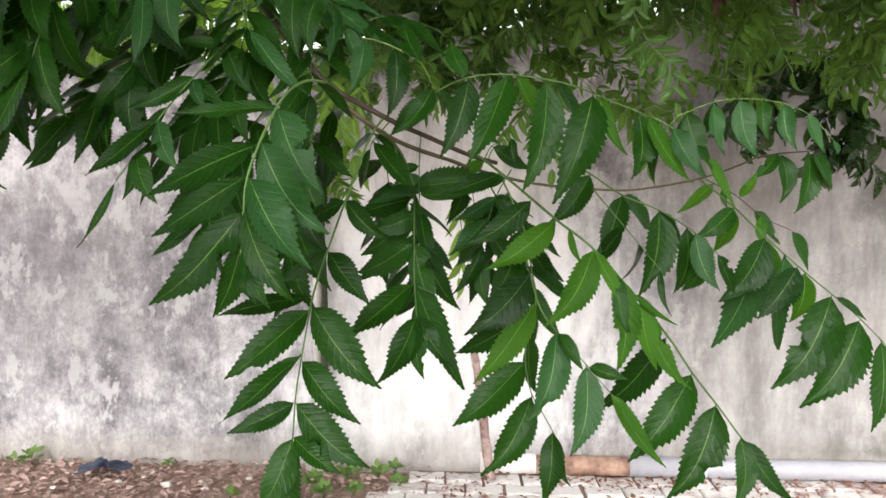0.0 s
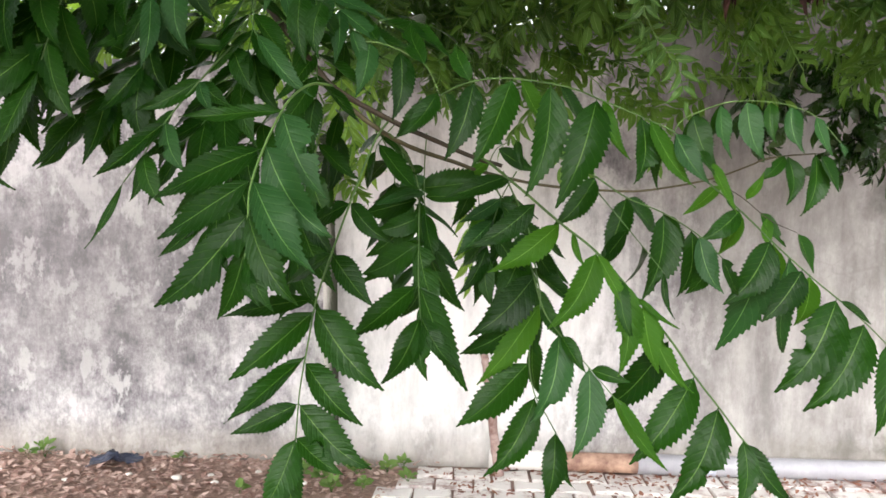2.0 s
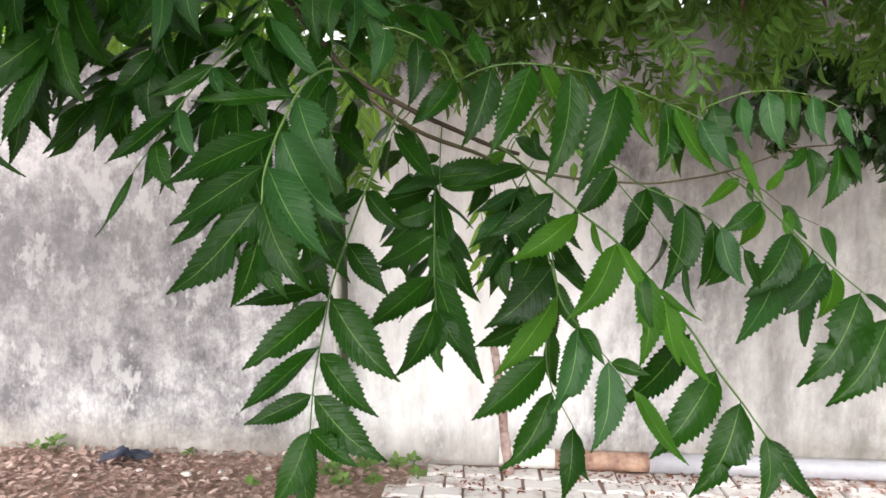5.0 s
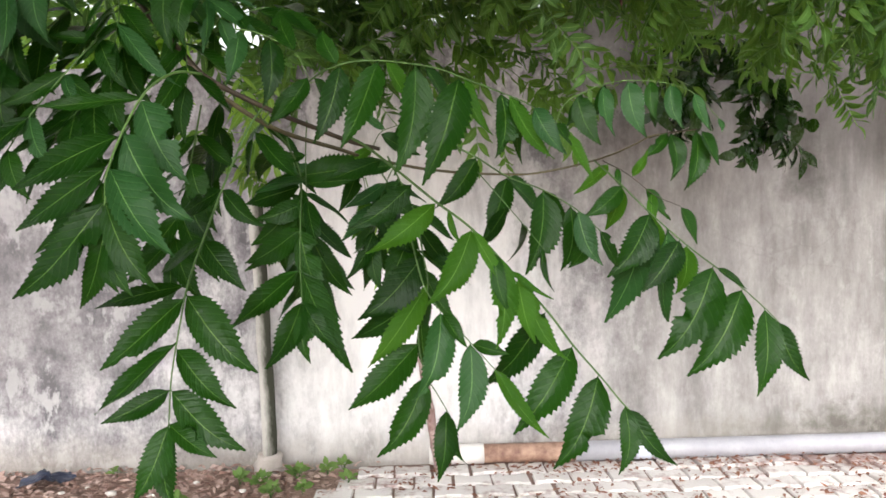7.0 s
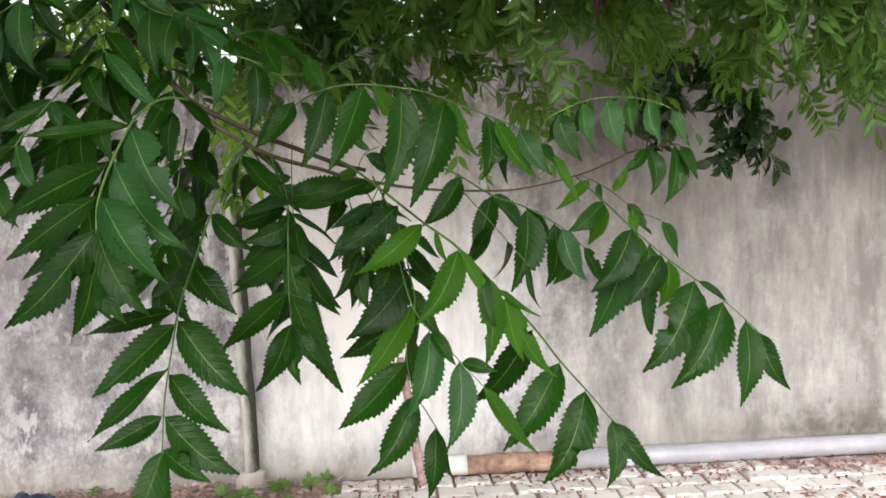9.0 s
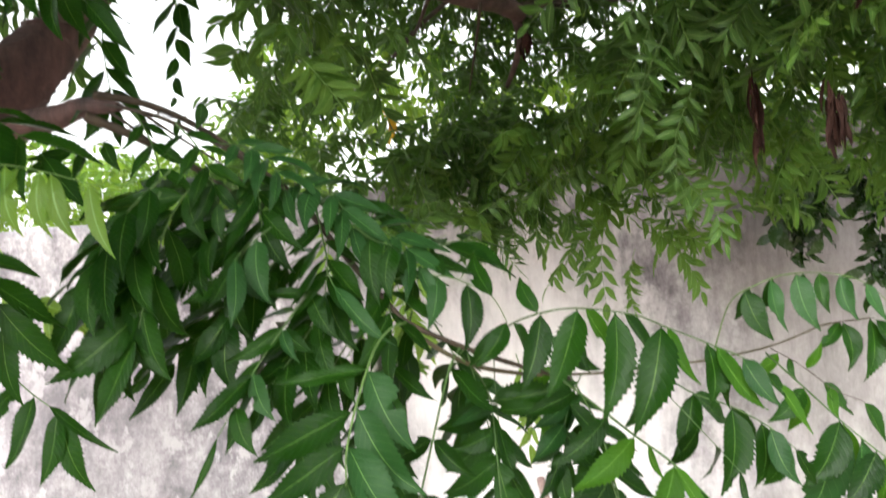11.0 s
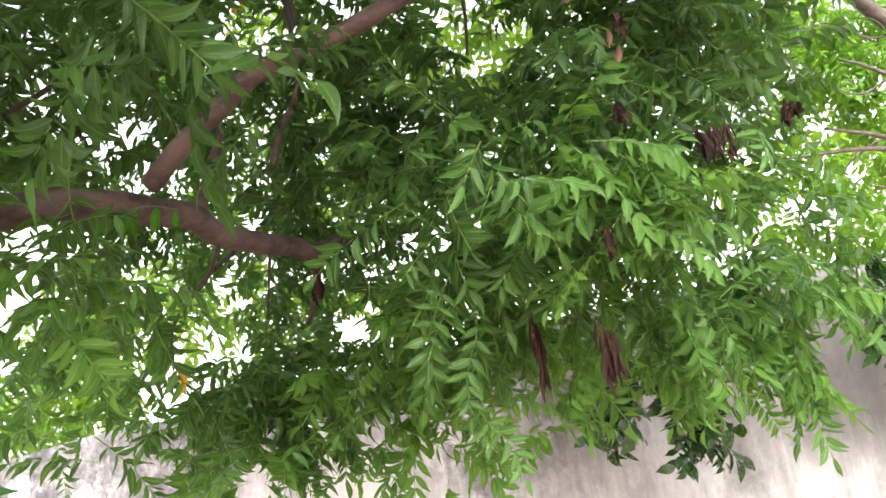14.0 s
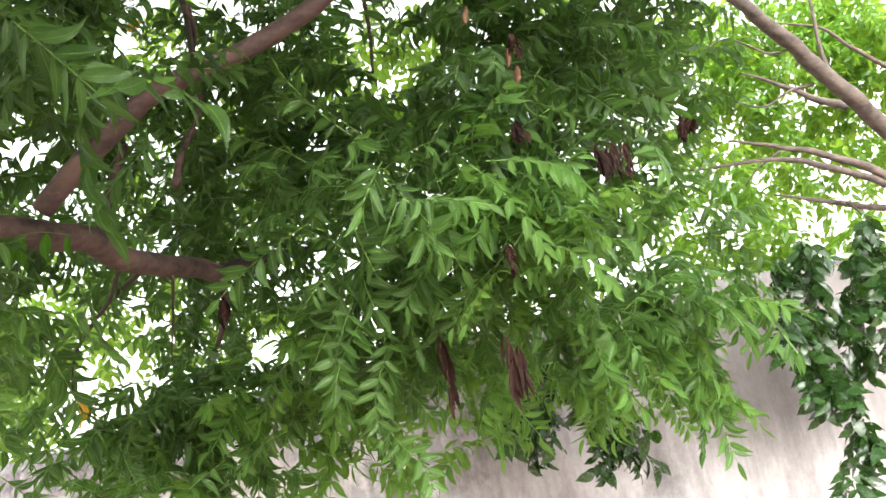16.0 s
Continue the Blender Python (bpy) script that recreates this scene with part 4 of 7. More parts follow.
compound_leaf(neem_branch, [(-0.068, 0.907, 1.703), (-0.102, 0.885, 1.682), (-0.136, 0.872, 1.659), (-0.166, 0.849, 1.617), (-0.195, 0.826, 1.571), (-0.215, 0.813, 1.533), (-0.230, 0.801, 1.506)], [
    (0.33, -0.193, 0.856, 1.660, 0.3),
    (0.33, -0.100, 0.855, 1.601, 0.38),
    (0.49, -0.230, 0.833, 1.584, 0.3),
    (0.50, -0.125, 0.834, 1.589, 0.34),
    (0.50, -0.143, 0.833, 1.580, 0.34, leaf_pale),
    (0.67, -0.264, 0.806, 1.511, 0.33),
    (0.67, -0.166, 0.808, 1.518, 0.44, leaf_pale),
    (0.82, -0.222, 0.796, 1.486, 0.3),
    (0.82, -0.185, 0.797, 1.483, 0.36),
    (0.61, -0.232, 0.860, 1.550, 0.3),
    (1.00, -0.263, 0.781, 1.437, 0.12),
    (0.42, -0.205, 0.890, 1.629, 0.34)], leaf_dark, 0.0016, green_stem)
compound_leaf(neem_branch, [(-0.247, 0.922, 1.821), (-0.280, 0.881, 1.793), (-0.295, 0.843, 1.746), (-0.302, 0.815, 1.693), (-0.308, 0.798, 1.649), (-0.313, 0.789, 1.618)], [
    (0.23, -0.379, 0.853, 1.772, 0.4),
    (0.22, -0.254, 0.869, 1.725, 0.38),
    (0.40, -0.399, 0.823, 1.693, 0.36),
    (0.40, -0.296, 0.878, 1.657, 0.36),
    (0.58, -0.408, 0.798, 1.636, 0.36),
    (0.60, -0.267, 0.843, 1.613, 0.36),
    (0.80, -0.413, 0.779, 1.575, 0.34),
    (0.80, -0.274, 0.790, 1.569, 0.36),
    (0.98, -0.357, 0.777, 1.526, 0.4),
    (0.32, -0.360, 0.885, 1.726, 0.34)], leaf_dark, 0.0016, green_stem)
compound_leaf(neem_branch, [(-0.197, 0.947, 1.799), (-0.227, 0.907, 1.761), (-0.232, 0.889, 1.732), (-0.230, 0.872, 1.676), (-0.230, 0.855, 1.630)], [
    (0.35, -0.313, 0.877, 1.737, 0.3),
    (0.46, -0.180, 0.886, 1.646, 0.36, leaf_pale),
    (0.54, -0.283, 0.868, 1.700, 0.3),
    (0.71, -0.288, 0.857, 1.653, 0.36),
    (0.75, -0.200, 0.864, 1.601, 0.36),
    (0.96, -0.278, 0.842, 1.581, 0.36),
    (1.00, -0.221, 0.845, 1.545, 0.36)], leaf_dark, 0.0016, green_stem)
compound_leaf(neem_branch, [(-0.174, 0.856, 1.738), (-0.197, 0.834, 1.715), (-0.207, 0.813, 1.698)], [
    (0.96, -0.209, 0.795, 1.623, 0.36, leaf_pale),
    (0.29, -0.169, 0.824, 1.646, 0.34, leaf_pale),
    (0.67, -0.253, 0.852, 1.647, 0.38)], leaf_dark, 0.0012, green_stem)
compound_leaf(neem_branch, [(-0.096, 0.889, 1.748), (-0.060, 0.868, 1.718), (-0.034, 0.858, 1.707)], [
    (0.50, -0.049, 0.848, 1.638, 0.34),
    (1.00, -0.033, 0.839, 1.641, 0.34),
    (0.79, -0.014, 0.889, 1.665, 0.3)], leaf_dark, 0.0012, green_stem)
compound_leaf(neem_branch, [(0.041, 0.922, 1.581), (0.022, 0.920, 1.558), (0.019, 0.920, 1.550)], [
    (0.50, 0.077, 0.903, 1.500, 0.32),
    (1.00, 0.005, 0.957, 1.506, 0.3)], leaf_dark, 0.001, green_stem)
compound_leaf(neem_branch, [(0.149, 1.032, 1.531), (0.163, 1.034, 1.561), (0.188, 1.035, 1.572)], [
    (0.50, 0.216, 1.054, 1.533, 0.36),
    (1.00, 0.199, 1.018, 1.532, 0.3),
    (0.21, 0.099, 1.014, 1.505, 0.34, leaf_bright),
    (0.67, 0.137, 1.020, 1.591, 0.3, leaf_pale)], leaf_dark, 0.001, green_stem)
compound_leaf(neem_branch, [(0.134, 1.052, 1.539), (0.143, 1.049, 1.480), (0.151, 1.046, 1.429)], [
    (0.12, 0.106, 1.032, 1.458, 0.3),
    (0.50, 0.122, 1.030, 1.422, 0.34, leaf_bright),
    (0.58, 0.173, 1.032, 1.430, 0.34),
    (1.00, 0.137, 1.026, 1.356, 0.36),
    (1.00, 0.174, 1.028, 1.371, 0.3)], leaf_dark, 0.001, green_stem)
spread_leaf(neem_branch, [(-0.078, 0.956, 1.687), (-0.134, 0.962, 1.647), (-0.193, 0.978, 1.600), (-0.237, 0.984, 1.545)], 5, 0.075, mat=leaf_dark)
spread_leaf(neem_branch, [(-0.119, 0.987, 1.733), (-0.204, 1.013, 1.696), (-0.289, 1.029, 1.655), (-0.363, 1.044, 1.598)], 6, 0.078, mat=leaf_dark)
spread_leaf(neem_branch, [(-0.172, 0.989, 1.774), (-0.269, 1.015, 1.752), (-0.363, 1.030, 1.698), (-0.427, 1.025, 1.638)], 6, 0.078, mat=leaf_dark)
spread_leaf(neem_branch, [(-0.055, 0.984, 1.651), (-0.102, 1.010, 1.598), (-0.149, 1.026, 1.541), (-0.178, 1.022, 1.490)], 5, 0.075, mat=leaf_dark)
spread_leaf(neem_branch, [(-0.234, 1.040, 1.830), (-0.343, 1.037, 1.807), (-0.429, 1.032, 1.762), (-0.501, 1.026, 1.695)], 6, 0.078, mat=leaf_dark)
spread_leaf(neem_branch, [(-0.032, 1.013, 1.628), (-0.051, 1.050, 1.581), (-0.071, 1.077, 1.530), (-0.085, 1.073, 1.476)], 5, 0.07, mat=leaf_dark)
spread_leaf(neem_branch, [(-0.005, 1.033, 1.609), (0.016, 1.130, 1.549), (0.020, 1.177, 1.485), (0.021, 1.173, 1.427)], 5, 0.07, mat=leaf_dark)
spread_leaf(neem_branch, [(-0.141, 0.938, 1.761), (-0.195, 0.918, 1.780), (-0.251, 0.895, 1.748), (-0.284, 0.881, 1.695)], 5, 0.078, mat=leaf_dark)
spread_leaf(neem_branch, [(-0.047, 0.934, 1.657), (-0.011, 0.958, 1.694), (0.027, 0.990, 1.715), (0.067, 1.021, 1.715)], 4, 0.07, mat=leaf_dark)
branch_part("stub", neem_branch, [(-0.915, 1.371, 1.930), (-0.761, 1.314, 1.981), (-0.617, 1.203, 1.983), (-0.506, 1.103, 1.965), (-0.436, 1.041, 1.941)], 0.034, 0.006, shaded_trunk_bark, 12)
branch_part("stem", neem_branch, [(-0.466, 1.057, 1.952), (-0.401, 1.006, 1.927), (-0.337, 0.974, 1.900), (-0.240, 0.972, 1.843), (-0.159, 0.941, 1.781)], 0.0026, 0.0031, brown_stem, 8)
branch_part("stem", neem_branch, [(-0.484, 1.076, 1.957), (-0.422, 1.026, 1.915), (-0.364, 0.997, 1.872), (-0.295, 0.969, 1.827), (-0.225, 0.942, 1.780)], 0.0022, 0.0015, brown_stem, 8)
branch_part("stem", neem_branch, [(-0.386, 0.998, 1.920), (-0.344, 0.996, 1.889), (-0.285, 0.987, 1.848), (-0.242, 0.976, 1.813)], 0.002, 0.0012, brown_stem, 8)
compound_leaf(neem_branch, [(-0.462, 0.615, 1.799), (-0.403, 0.631, 1.795), (-0.365, 0.644, 1.792), (-0.332, 0.658, 1.784), (-0.290, 0.674, 1.770)], [
    (0.31, -0.398, 0.631, 1.720, 0.3, lime_leaf),
    (0.44, -0.371, 0.640, 1.708, 0.32, lime_leaf),
    (0.48, -0.351, 0.641, 1.723, 0.28, lime_leaf),
    (0.69, -0.328, 0.651, 1.721, 0.3, lime_leaf),
    (0.75, -0.305, 0.657, 1.715, 0.28, lime_leaf),
    (0.94, -0.276, 0.669, 1.699, 0.24, lime_leaf),
    (0.56, -0.383, 0.637, 1.752, 0.3),
    (0.33, -0.422, 0.626, 1.743, 0.3)], lime_leaf, 0.0012, pale_stem)
compound_leaf(neem_branch, [(-0.519, 0.784, 1.605), (-0.470, 0.789, 1.593), (-0.434, 0.793, 1.562), (-0.405, 0.797, 1.538)], [
    (0.67, -0.462, 0.781, 1.485, 0.42),
    (0.94, -0.426, 0.785, 1.464, 0.4),
    (1.00, -0.365, 0.790, 1.454, 0.36),
    (0.83, -0.338, 0.790, 1.496, 0.12),
    (0.53, -0.490, 0.776, 1.530, 0.4)], leaf_dark, 0.0013, green_stem)
compound_leaf(neem_branch, [(-0.648, 0.947, 1.730), (-0.588, 0.955, 1.712), (-0.537, 0.964, 1.679), (-0.479, 0.974, 1.645)], [
    (0.33, -0.598, 0.947, 1.661, 0.36, lime_leaf),
    (0.53, -0.570, 0.955, 1.629, 0.36, lime_leaf),
    (0.67, -0.537, 0.959, 1.620, 0.36, lime_leaf),
    (0.83, -0.504, 0.963, 1.611, 0.36, lime_leaf),
    (1.00, -0.429, 0.969, 1.606, 0.36, lime_leaf),
    (0.72, -0.478, 0.958, 1.654, 0.36, lime_leaf)], lime_leaf, 0.0012, green_stem)
compound_leaf(neem_branch, [(-0.358, 0.990, 1.917), (-0.423, 0.990, 1.889), (-0.464, 0.989, 1.876), (-0.504, 0.987, 1.866)], [
    (0.67, -0.483, 0.980, 1.829, 0.5),
    (0.81, -0.536, 0.970, 1.863, 0.5),
    (0.44, -0.412, 0.983, 1.840, 0.4),
    (1.00, -0.545, 0.972, 1.844, 0.5)], leaf_dark, 0.0013, brown_stem)
compound_leaf(neem_branch, [(-0.388, 1.006, 1.934), (-0.334, 0.994, 1.908), (-0.301, 0.993, 1.929)], [
    (0.50, -0.335, 0.984, 1.874, 0.42),
    (1.00, -0.307, 0.984, 1.888, 0.5)], leaf_dark, 0.0012, brown_stem)
spread_leaf(neem_branch, [(-0.160, 0.934, 1.730), (-0.218, 0.923, 1.677), (-0.264, 0.902, 1.630), (-0.307, 0.882, 1.586)], 5, 0.085, mat=leaf_dark)
spread_leaf(neem_branch, [(-0.253, 0.983, 1.808), (-0.320, 0.978, 1.812), (-0.373, 0.955, 1.791), (-0.411, 0.935, 1.747)], 4, 0.085, mat=leaf_dark)
spread_leaf(neem_branch, [(-0.142, 0.954, 1.760), (-0.115, 0.975, 1.779), (-0.091, 1.006, 1.784), (-0.065, 1.039, 1.771)], 4, 0.07, mat=leaf_dark)
spread_leaf(neem_branch, [(-0.111, 0.938, 1.720), (-0.123, 0.911, 1.657), (-0.150, 0.892, 1.604), (-0.185, 0.863, 1.554)], 5, 0.085, mat=leaf_dark)
spread_leaf(neem_branch, [(-0.678, 0.969, 2.205), (-0.576, 0.929, 2.188), (-0.490, 0.894, 2.135), (-0.425, 0.861, 2.056)], 4, 0.11, mat=leaf_dark)
spread_leaf(neem_branch, [(-0.616, 0.866, 1.930), (-0.559, 0.874, 1.913), (-0.510, 0.881, 1.888), (-0.469, 0.891, 1.850)], 4, 0.09, mat=leaf_dark)
spread_leaf(neem_branch, [(-0.689, 1.008, 2.275), (-0.577, 0.971, 2.240), (-0.498, 0.954, 2.199), (-0.429, 0.948, 2.141)], 5, 0.09, mat=leaf_dark)
spread_leaf(neem_branch, [(-0.596, 1.099, 2.383), (-0.545, 1.112, 2.325), (-0.513, 1.106, 2.252), (-0.500, 1.100, 2.172)], 5, 0.09, mat=leaf_dark)
spread_leaf(neem_branch, [(-0.508, 0.753, 2.051), (-0.448, 0.758, 2.054), (-0.397, 0.765, 2.035), (-0.350, 0.775, 1.996)], 4, 0.085, mat=leaf_dark)
spread_leaf(neem_branch, [(-0.715, 1.207, 2.288), (-0.759, 1.214, 2.222), (-0.774, 1.224, 2.154), (-0.779, 1.235, 2.086)], 4, 0.09, mat=leaf_dark)
spread_leaf(neem_branch, [(-0.472, 1.099, 2.132), (-0.490, 1.107, 2.072), (-0.489, 1.117, 2.010), (-0.484, 1.125, 1.965)], 4, 0.075, mat=leaf_dark)
compound_leaf(neem_branch, [(-0.455, 1.348, 2.296), (-0.465, 1.361, 2.211), (-0.479, 1.373, 2.127), (-0.491, 1.386, 2.043)], [
    (0.17, -0.505, 1.339, 2.203, 0.42),
    (0.19, -0.422, 1.348, 2.186, 0.40),
    (0.30, -0.516, 1.348, 2.141, 0.42),
    (0.32, -0.437, 1.356, 2.129, 0.42),
    (0.50, -0.491, 1.355, 2.109, 0.45),
    (0.58, -0.448, 1.362, 2.089, 0.42),
    (0.72, -0.499, 1.362, 2.065, 0.45),
    (0.86, -0.464, 1.369, 2.034, 0.45),
    (1.00, -0.493, 1.370, 2.017, 0.40),
    (0.40, -0.452, 1.352, 2.148, 0.40)], leaf_dark, 0.0011, brown_stem)
spread_leaf(neem_branch, [(-0.256, 1.038, 1.801), (-0.336, 1.054, 1.761), (-0.404, 1.070, 1.712), (-0.460, 1.075, 1.653)], 6, 0.085, mat=leaf_dark)
spread_leaf(neem_branch, [(-0.339, 0.933, 1.745), (-0.378, 0.929, 1.698), (-0.404, 0.926, 1.645), (-0.416, 0.922, 1.592)], 5, 0.085, mat=leaf_dark)
spread_leaf(neem_branch, [(-0.544, 1.123, 2.329), (-0.482, 1.126, 2.315), (-0.422, 1.130, 2.293), (-0.371, 1.140, 2.254)], 4, 0.08, mat=leaf_dark)
spread_leaf(neem_branch, [(-0.567, 1.195, 2.270), (-0.501, 1.189, 2.282), (-0.444, 1.206, 2.287), (-0.400, 1.238, 2.279)], 4, 0.07, mat=leaf_dark)
spread_leaf(neem_branch, [(0.150, 1.072, 1.533), (0.188, 1.059, 1.466), (0.211, 1.046, 1.407), (0.217, 1.023, 1.358)], 5, 0.072, mat=leaf_dark)
spread_leaf(neem_branch, [(0.035, 1.081, 1.562), (0.050, 1.107, 1.486), (0.067, 1.103, 1.408), (0.065, 1.079, 1.348)], 5, 0.072, mat=leaf_pale)
spread_leaf(neem_branch, [(-0.054, 0.981, 1.596), (-0.063, 0.957, 1.525), (-0.074, 0.943, 1.464), (-0.082, 0.919, 1.412)], 5, 0.075, mat=leaf_dark)
spread_leaf(neem_branch, [(-0.099, 0.930, 1.603), (-0.129, 0.917, 1.556), (-0.151, 0.903, 1.503), (-0.167, 0.890, 1.458)], 5, 0.075, mat=leaf_dark)

spread_leaf(neem_branch, [(-0.275, 0.812, 1.806), (-0.320, 0.805, 1.765), (-0.351, 0.799, 1.722), (-0.378, 0.794, 1.676)], 4, 0.088, mat=leaf_dark)
spread_leaf(neem_branch, [(-0.297, 0.834, 1.785), (-0.323, 0.821, 1.727), (-0.338, 0.818, 1.676), (-0.344, 0.814, 1.632)], 4, 0.088, mat=leaf_dark)
spread_leaf(neem_branch, [(-0.475, 0.727, 1.729), (-0.458, 0.733, 1.704), (-0.445, 0.739, 1.673), (-0.438, 0.744, 1.643)], 3, 0.088, mat=leaf_dark)


# ---- the neem tree overhead ----
neem_tree = thing("neem_tree", "neem tree with brown bark and dense green pinnate foliage", "tree")
branch_part("trunk", neem_tree, [(-1.250, 1.350, -0.050), (-1.200, 1.400, 0.700), (-1.100, 1.420, 1.300), (-0.887, 1.362, 2.007), (-0.764, 1.371, 2.097), (-0.733, 1.413, 2.206)], 0.10, 0.054, shaded_trunk_bark, 20, wobble=0.05)
branch_part("limb", neem_tree, [(-0.749, 1.392, 2.151), (-0.679, 1.513, 2.333), (-0.562, 1.624, 2.422), (-0.628, 1.761, 2.480), (-0.451, 1.827, 2.516), (-0.267, 1.940, 2.535), (-0.151, 2.040, 2.537), (-0.043, 2.170, 2.507), (0.127, 2.356, 2.495), (0.178, 2.420, 2.487)], 0.054, 0.027, bark, 18, wobble=0.03)
branch_part("limb", neem_tree, [(-0.181, 1.879, 2.559), (-0.070, 1.829, 2.649), (0.026, 1.788, 2.720), (0.127, 1.732, 2.764), (0.295, 1.654, 2.790), (0.468, 1.570, 2.836), (0.552, 1.534, 2.897), (0.669, 1.517, 2.980)], 0.027, 0.019, bark, 12)
branch_part("limb", neem_tree, [(-0.141, 2.306, 2.596), (-0.107, 2.302, 2.701), (-0.073, 2.318, 2.808), (-0.041, 2.336, 2.911)], 0.019, 0.011, bark, 12)
branch_part("limb", neem_tree, [(0.161, 2.408, 2.493), (0.257, 2.543, 2.553), (0.426, 2.725, 2.621), (0.616, 2.910, 2.679)], 0.022, 0.012, bark, 12)
branch_part("limb", neem_tree, [(0.169, 2.410, 2.485), (0.180, 2.483, 2.416), (0.135, 2.619, 2.319)], 0.016, 0.008, bark, 12)
branch_part("limb", neem_tree, [(-0.650, 1.745, 2.533), (-0.584, 1.808, 2.661), (-0.524, 1.877, 2.771), (-0.426, 1.945, 2.878), (-0.300, 2.004, 3.012)], 0.011, 0.006, brown_stem, 12)
branch_part("limb", neem_tree, [(0.016, 2.249, 2.517), (-0.176, 2.578, 2.490), (-0.330, 2.821, 2.400), (-0.374, 2.950, 2.325)], 0.008, 0.004, brown_stem, 12)
branch_part("limb", neem_tree, [(0.179, 2.113, 3.283), (0.194, 2.055, 3.128), (0.197, 1.904, 2.939)], 0.01, 0.007, brown_stem, 12)
branch_part("twig", neem_tree, [(0.678, 1.951, 3.132), (0.684, 1.983, 3.007), (0.668, 1.969, 2.877)], 0.007, 0.004, brown_stem, 12)
branch_part("twig", neem_tree, [(0.197, 2.049, 3.181), (0.209, 2.068, 3.101), (0.194, 2.041, 3.016)], 0.01, 0.006, bark, 12)
branch_part("twig", neem_tree, [(0.104, 2.103, 2.667), (0.126, 2.127, 2.757), (0.174, 2.141, 2.860), (0.209, 2.156, 2.970)], 0.012, 0.006, bark, 12)
branch_part("twig", neem_tree, [(-0.059, 2.093, 2.450), (-0.116, 2.226, 2.399), (-0.205, 2.362, 2.362), (-0.269, 2.496, 2.314), (-0.285, 2.525, 2.221)], 0.006, 0.002, brown_stem, 12)
branch_part("twig", neem_tree, [(0.073, 2.073, 2.409), (0.050, 2.204, 2.336), (0.020, 2.343, 2.240)], 0.005, 0.002, brown_stem, 12)
branch_part("twig", neem_tree, [(1.158, 2.289, 2.250), (1.170, 2.419, 2.150), (1.191, 2.550, 2.040)], 0.004, 0.002, pale_stem, 12)
branch_part("twig", neem_tree, [(-0.443, 0.975, 1.946), (-0.381, 0.998, 1.932), (-0.321, 1.016, 1.903), (-0.235, 1.052, 1.842)], 0.006, 0.003, brown_stem, 12)
branch_part("twig", neem_tree, [(-0.450, 0.965, 1.914), (-0.383, 0.993, 1.881), (-0.308, 1.026, 1.833)], 0.007, 0.004, brown_stem, 12)

crown = Crown(neem_tree, shaded_neem_leaf, shaded_neem_leaf, NEEM)
front = Crown(neem_tree, lit_neem_leaf, lit_neem_leaf, NEEM, limit=290)
front.clump((0.643, 1.680, 2.435), (0.21, 0.21, 0.17), 16, 0.6, 0.95, single=True)
front.clump((0.902, 1.741, 2.425), (0.22, 0.22, 0.17), 19, 0.6, 0.95, single=True)
front.clump((0.981, 1.818, 2.293), (0.22, 0.22, 0.18), 19, 0.6, 0.95, single=True)
front.clump((0.816, 1.961, 2.345), (0.24, 0.24, 0.18), 16, 0.6, 0.95, single=True)
front.clump((1.199, 2.147, 2.209), (0.27, 0.27, 0.20), 16, 0.6, 0.95, single=True)
front.clump((0.577, 2.105, 2.456), (0.24, 0.24, 0.18), 14, 0.6, 0.95, single=True)
front.clump((0.466, 1.980, 2.573), (0.24, 0.24, 0.18), 14, 0.6, 0.95, single=True)
front.clump((1.255, 1.952, 2.443), (0.26, 0.26, 0.20), 16, 0.6, 0.95, single=True)
crown.clump((0.926, 1.724, 2.688), (0.26, 0.26, 0.20), 19, 0.6, 0.95, single=True)
crown.clump((1.240, 1.869, 2.765), (0.29, 0.29, 0.21), 19, 0.6, 0.95, single=True)
crown.clump((0.776, 1.976, 2.765), (0.21, 0.21, 0.15), 11, 0.6, 0.95, single=True)
crown.clump((0.453, 2.139, 2.880), (0.24, 0.24, 0.18), 11, 0.6, 0.95, single=True)
front.clump((0.230, 2.454, 2.785), (0.24, 0.24, 0.18), 11, 0.6, 0.95, single=True)
crown.clump((-0.154, 1.902, 2.956), (0.20, 0.20, 0.14), 11, 0.6, 0.95, single=True)
crown.clump((-0.104, 2.996, 3.266), (0.32, 0.32, 0.24), 14, 0.6, 0.95, single=True)
crown.clump((-0.084, 1.860, 3.052), (0.21, 0.21, 0.17), 14, 0.6, 0.95, single=True)
front.clump((0.560, 2.277, 2.271), (0.27, 0.27, 0.20), 16, 0.6, 0.95, single=True)
front.clump((0.474, 2.467, 2.080), (0.29, 0.29, 0.21), 8, 0.6, 0.95, single=True)
front.clump((0.775, 2.342, 2.287), (0.29, 0.29, 0.21), 16, 0.6, 0.95, single=True)
crown.clump((0.389, 2.494, 3.336), (0.17, 0.17, 0.13), 13, 0.6)
crown.clump((0.534, 2.468, 2.910), (0.24, 0.24, 0.18), 23, 0.6)
crown.clump((0.803, 2.515, 2.899), (0.21, 0.21, 0.16), 16, 0.6)
crown.clump((1.042, 2.283, 2.768), (0.27, 0.27, 0.20), 34, 0.6)
crown.clump((1.354, 2.327, 2.730), (0.26, 0.26, 0.19), 31, 0.6)
crown.clump((1.730, 2.393, 2.951), (0.26, 0.26, 0.19), 23, 0.6)
crown.clump((1.225, 2.070, 3.008), (0.24, 0.24, 0.18), 31, 0.6)
crown.clump((1.592, 2.173, 3.098), (0.22, 0.22, 0.17), 23, 0.6)
crown.clump((0.990, 2.194, 3.144), (0.14, 0.14, 0.11), 13, 0.6)
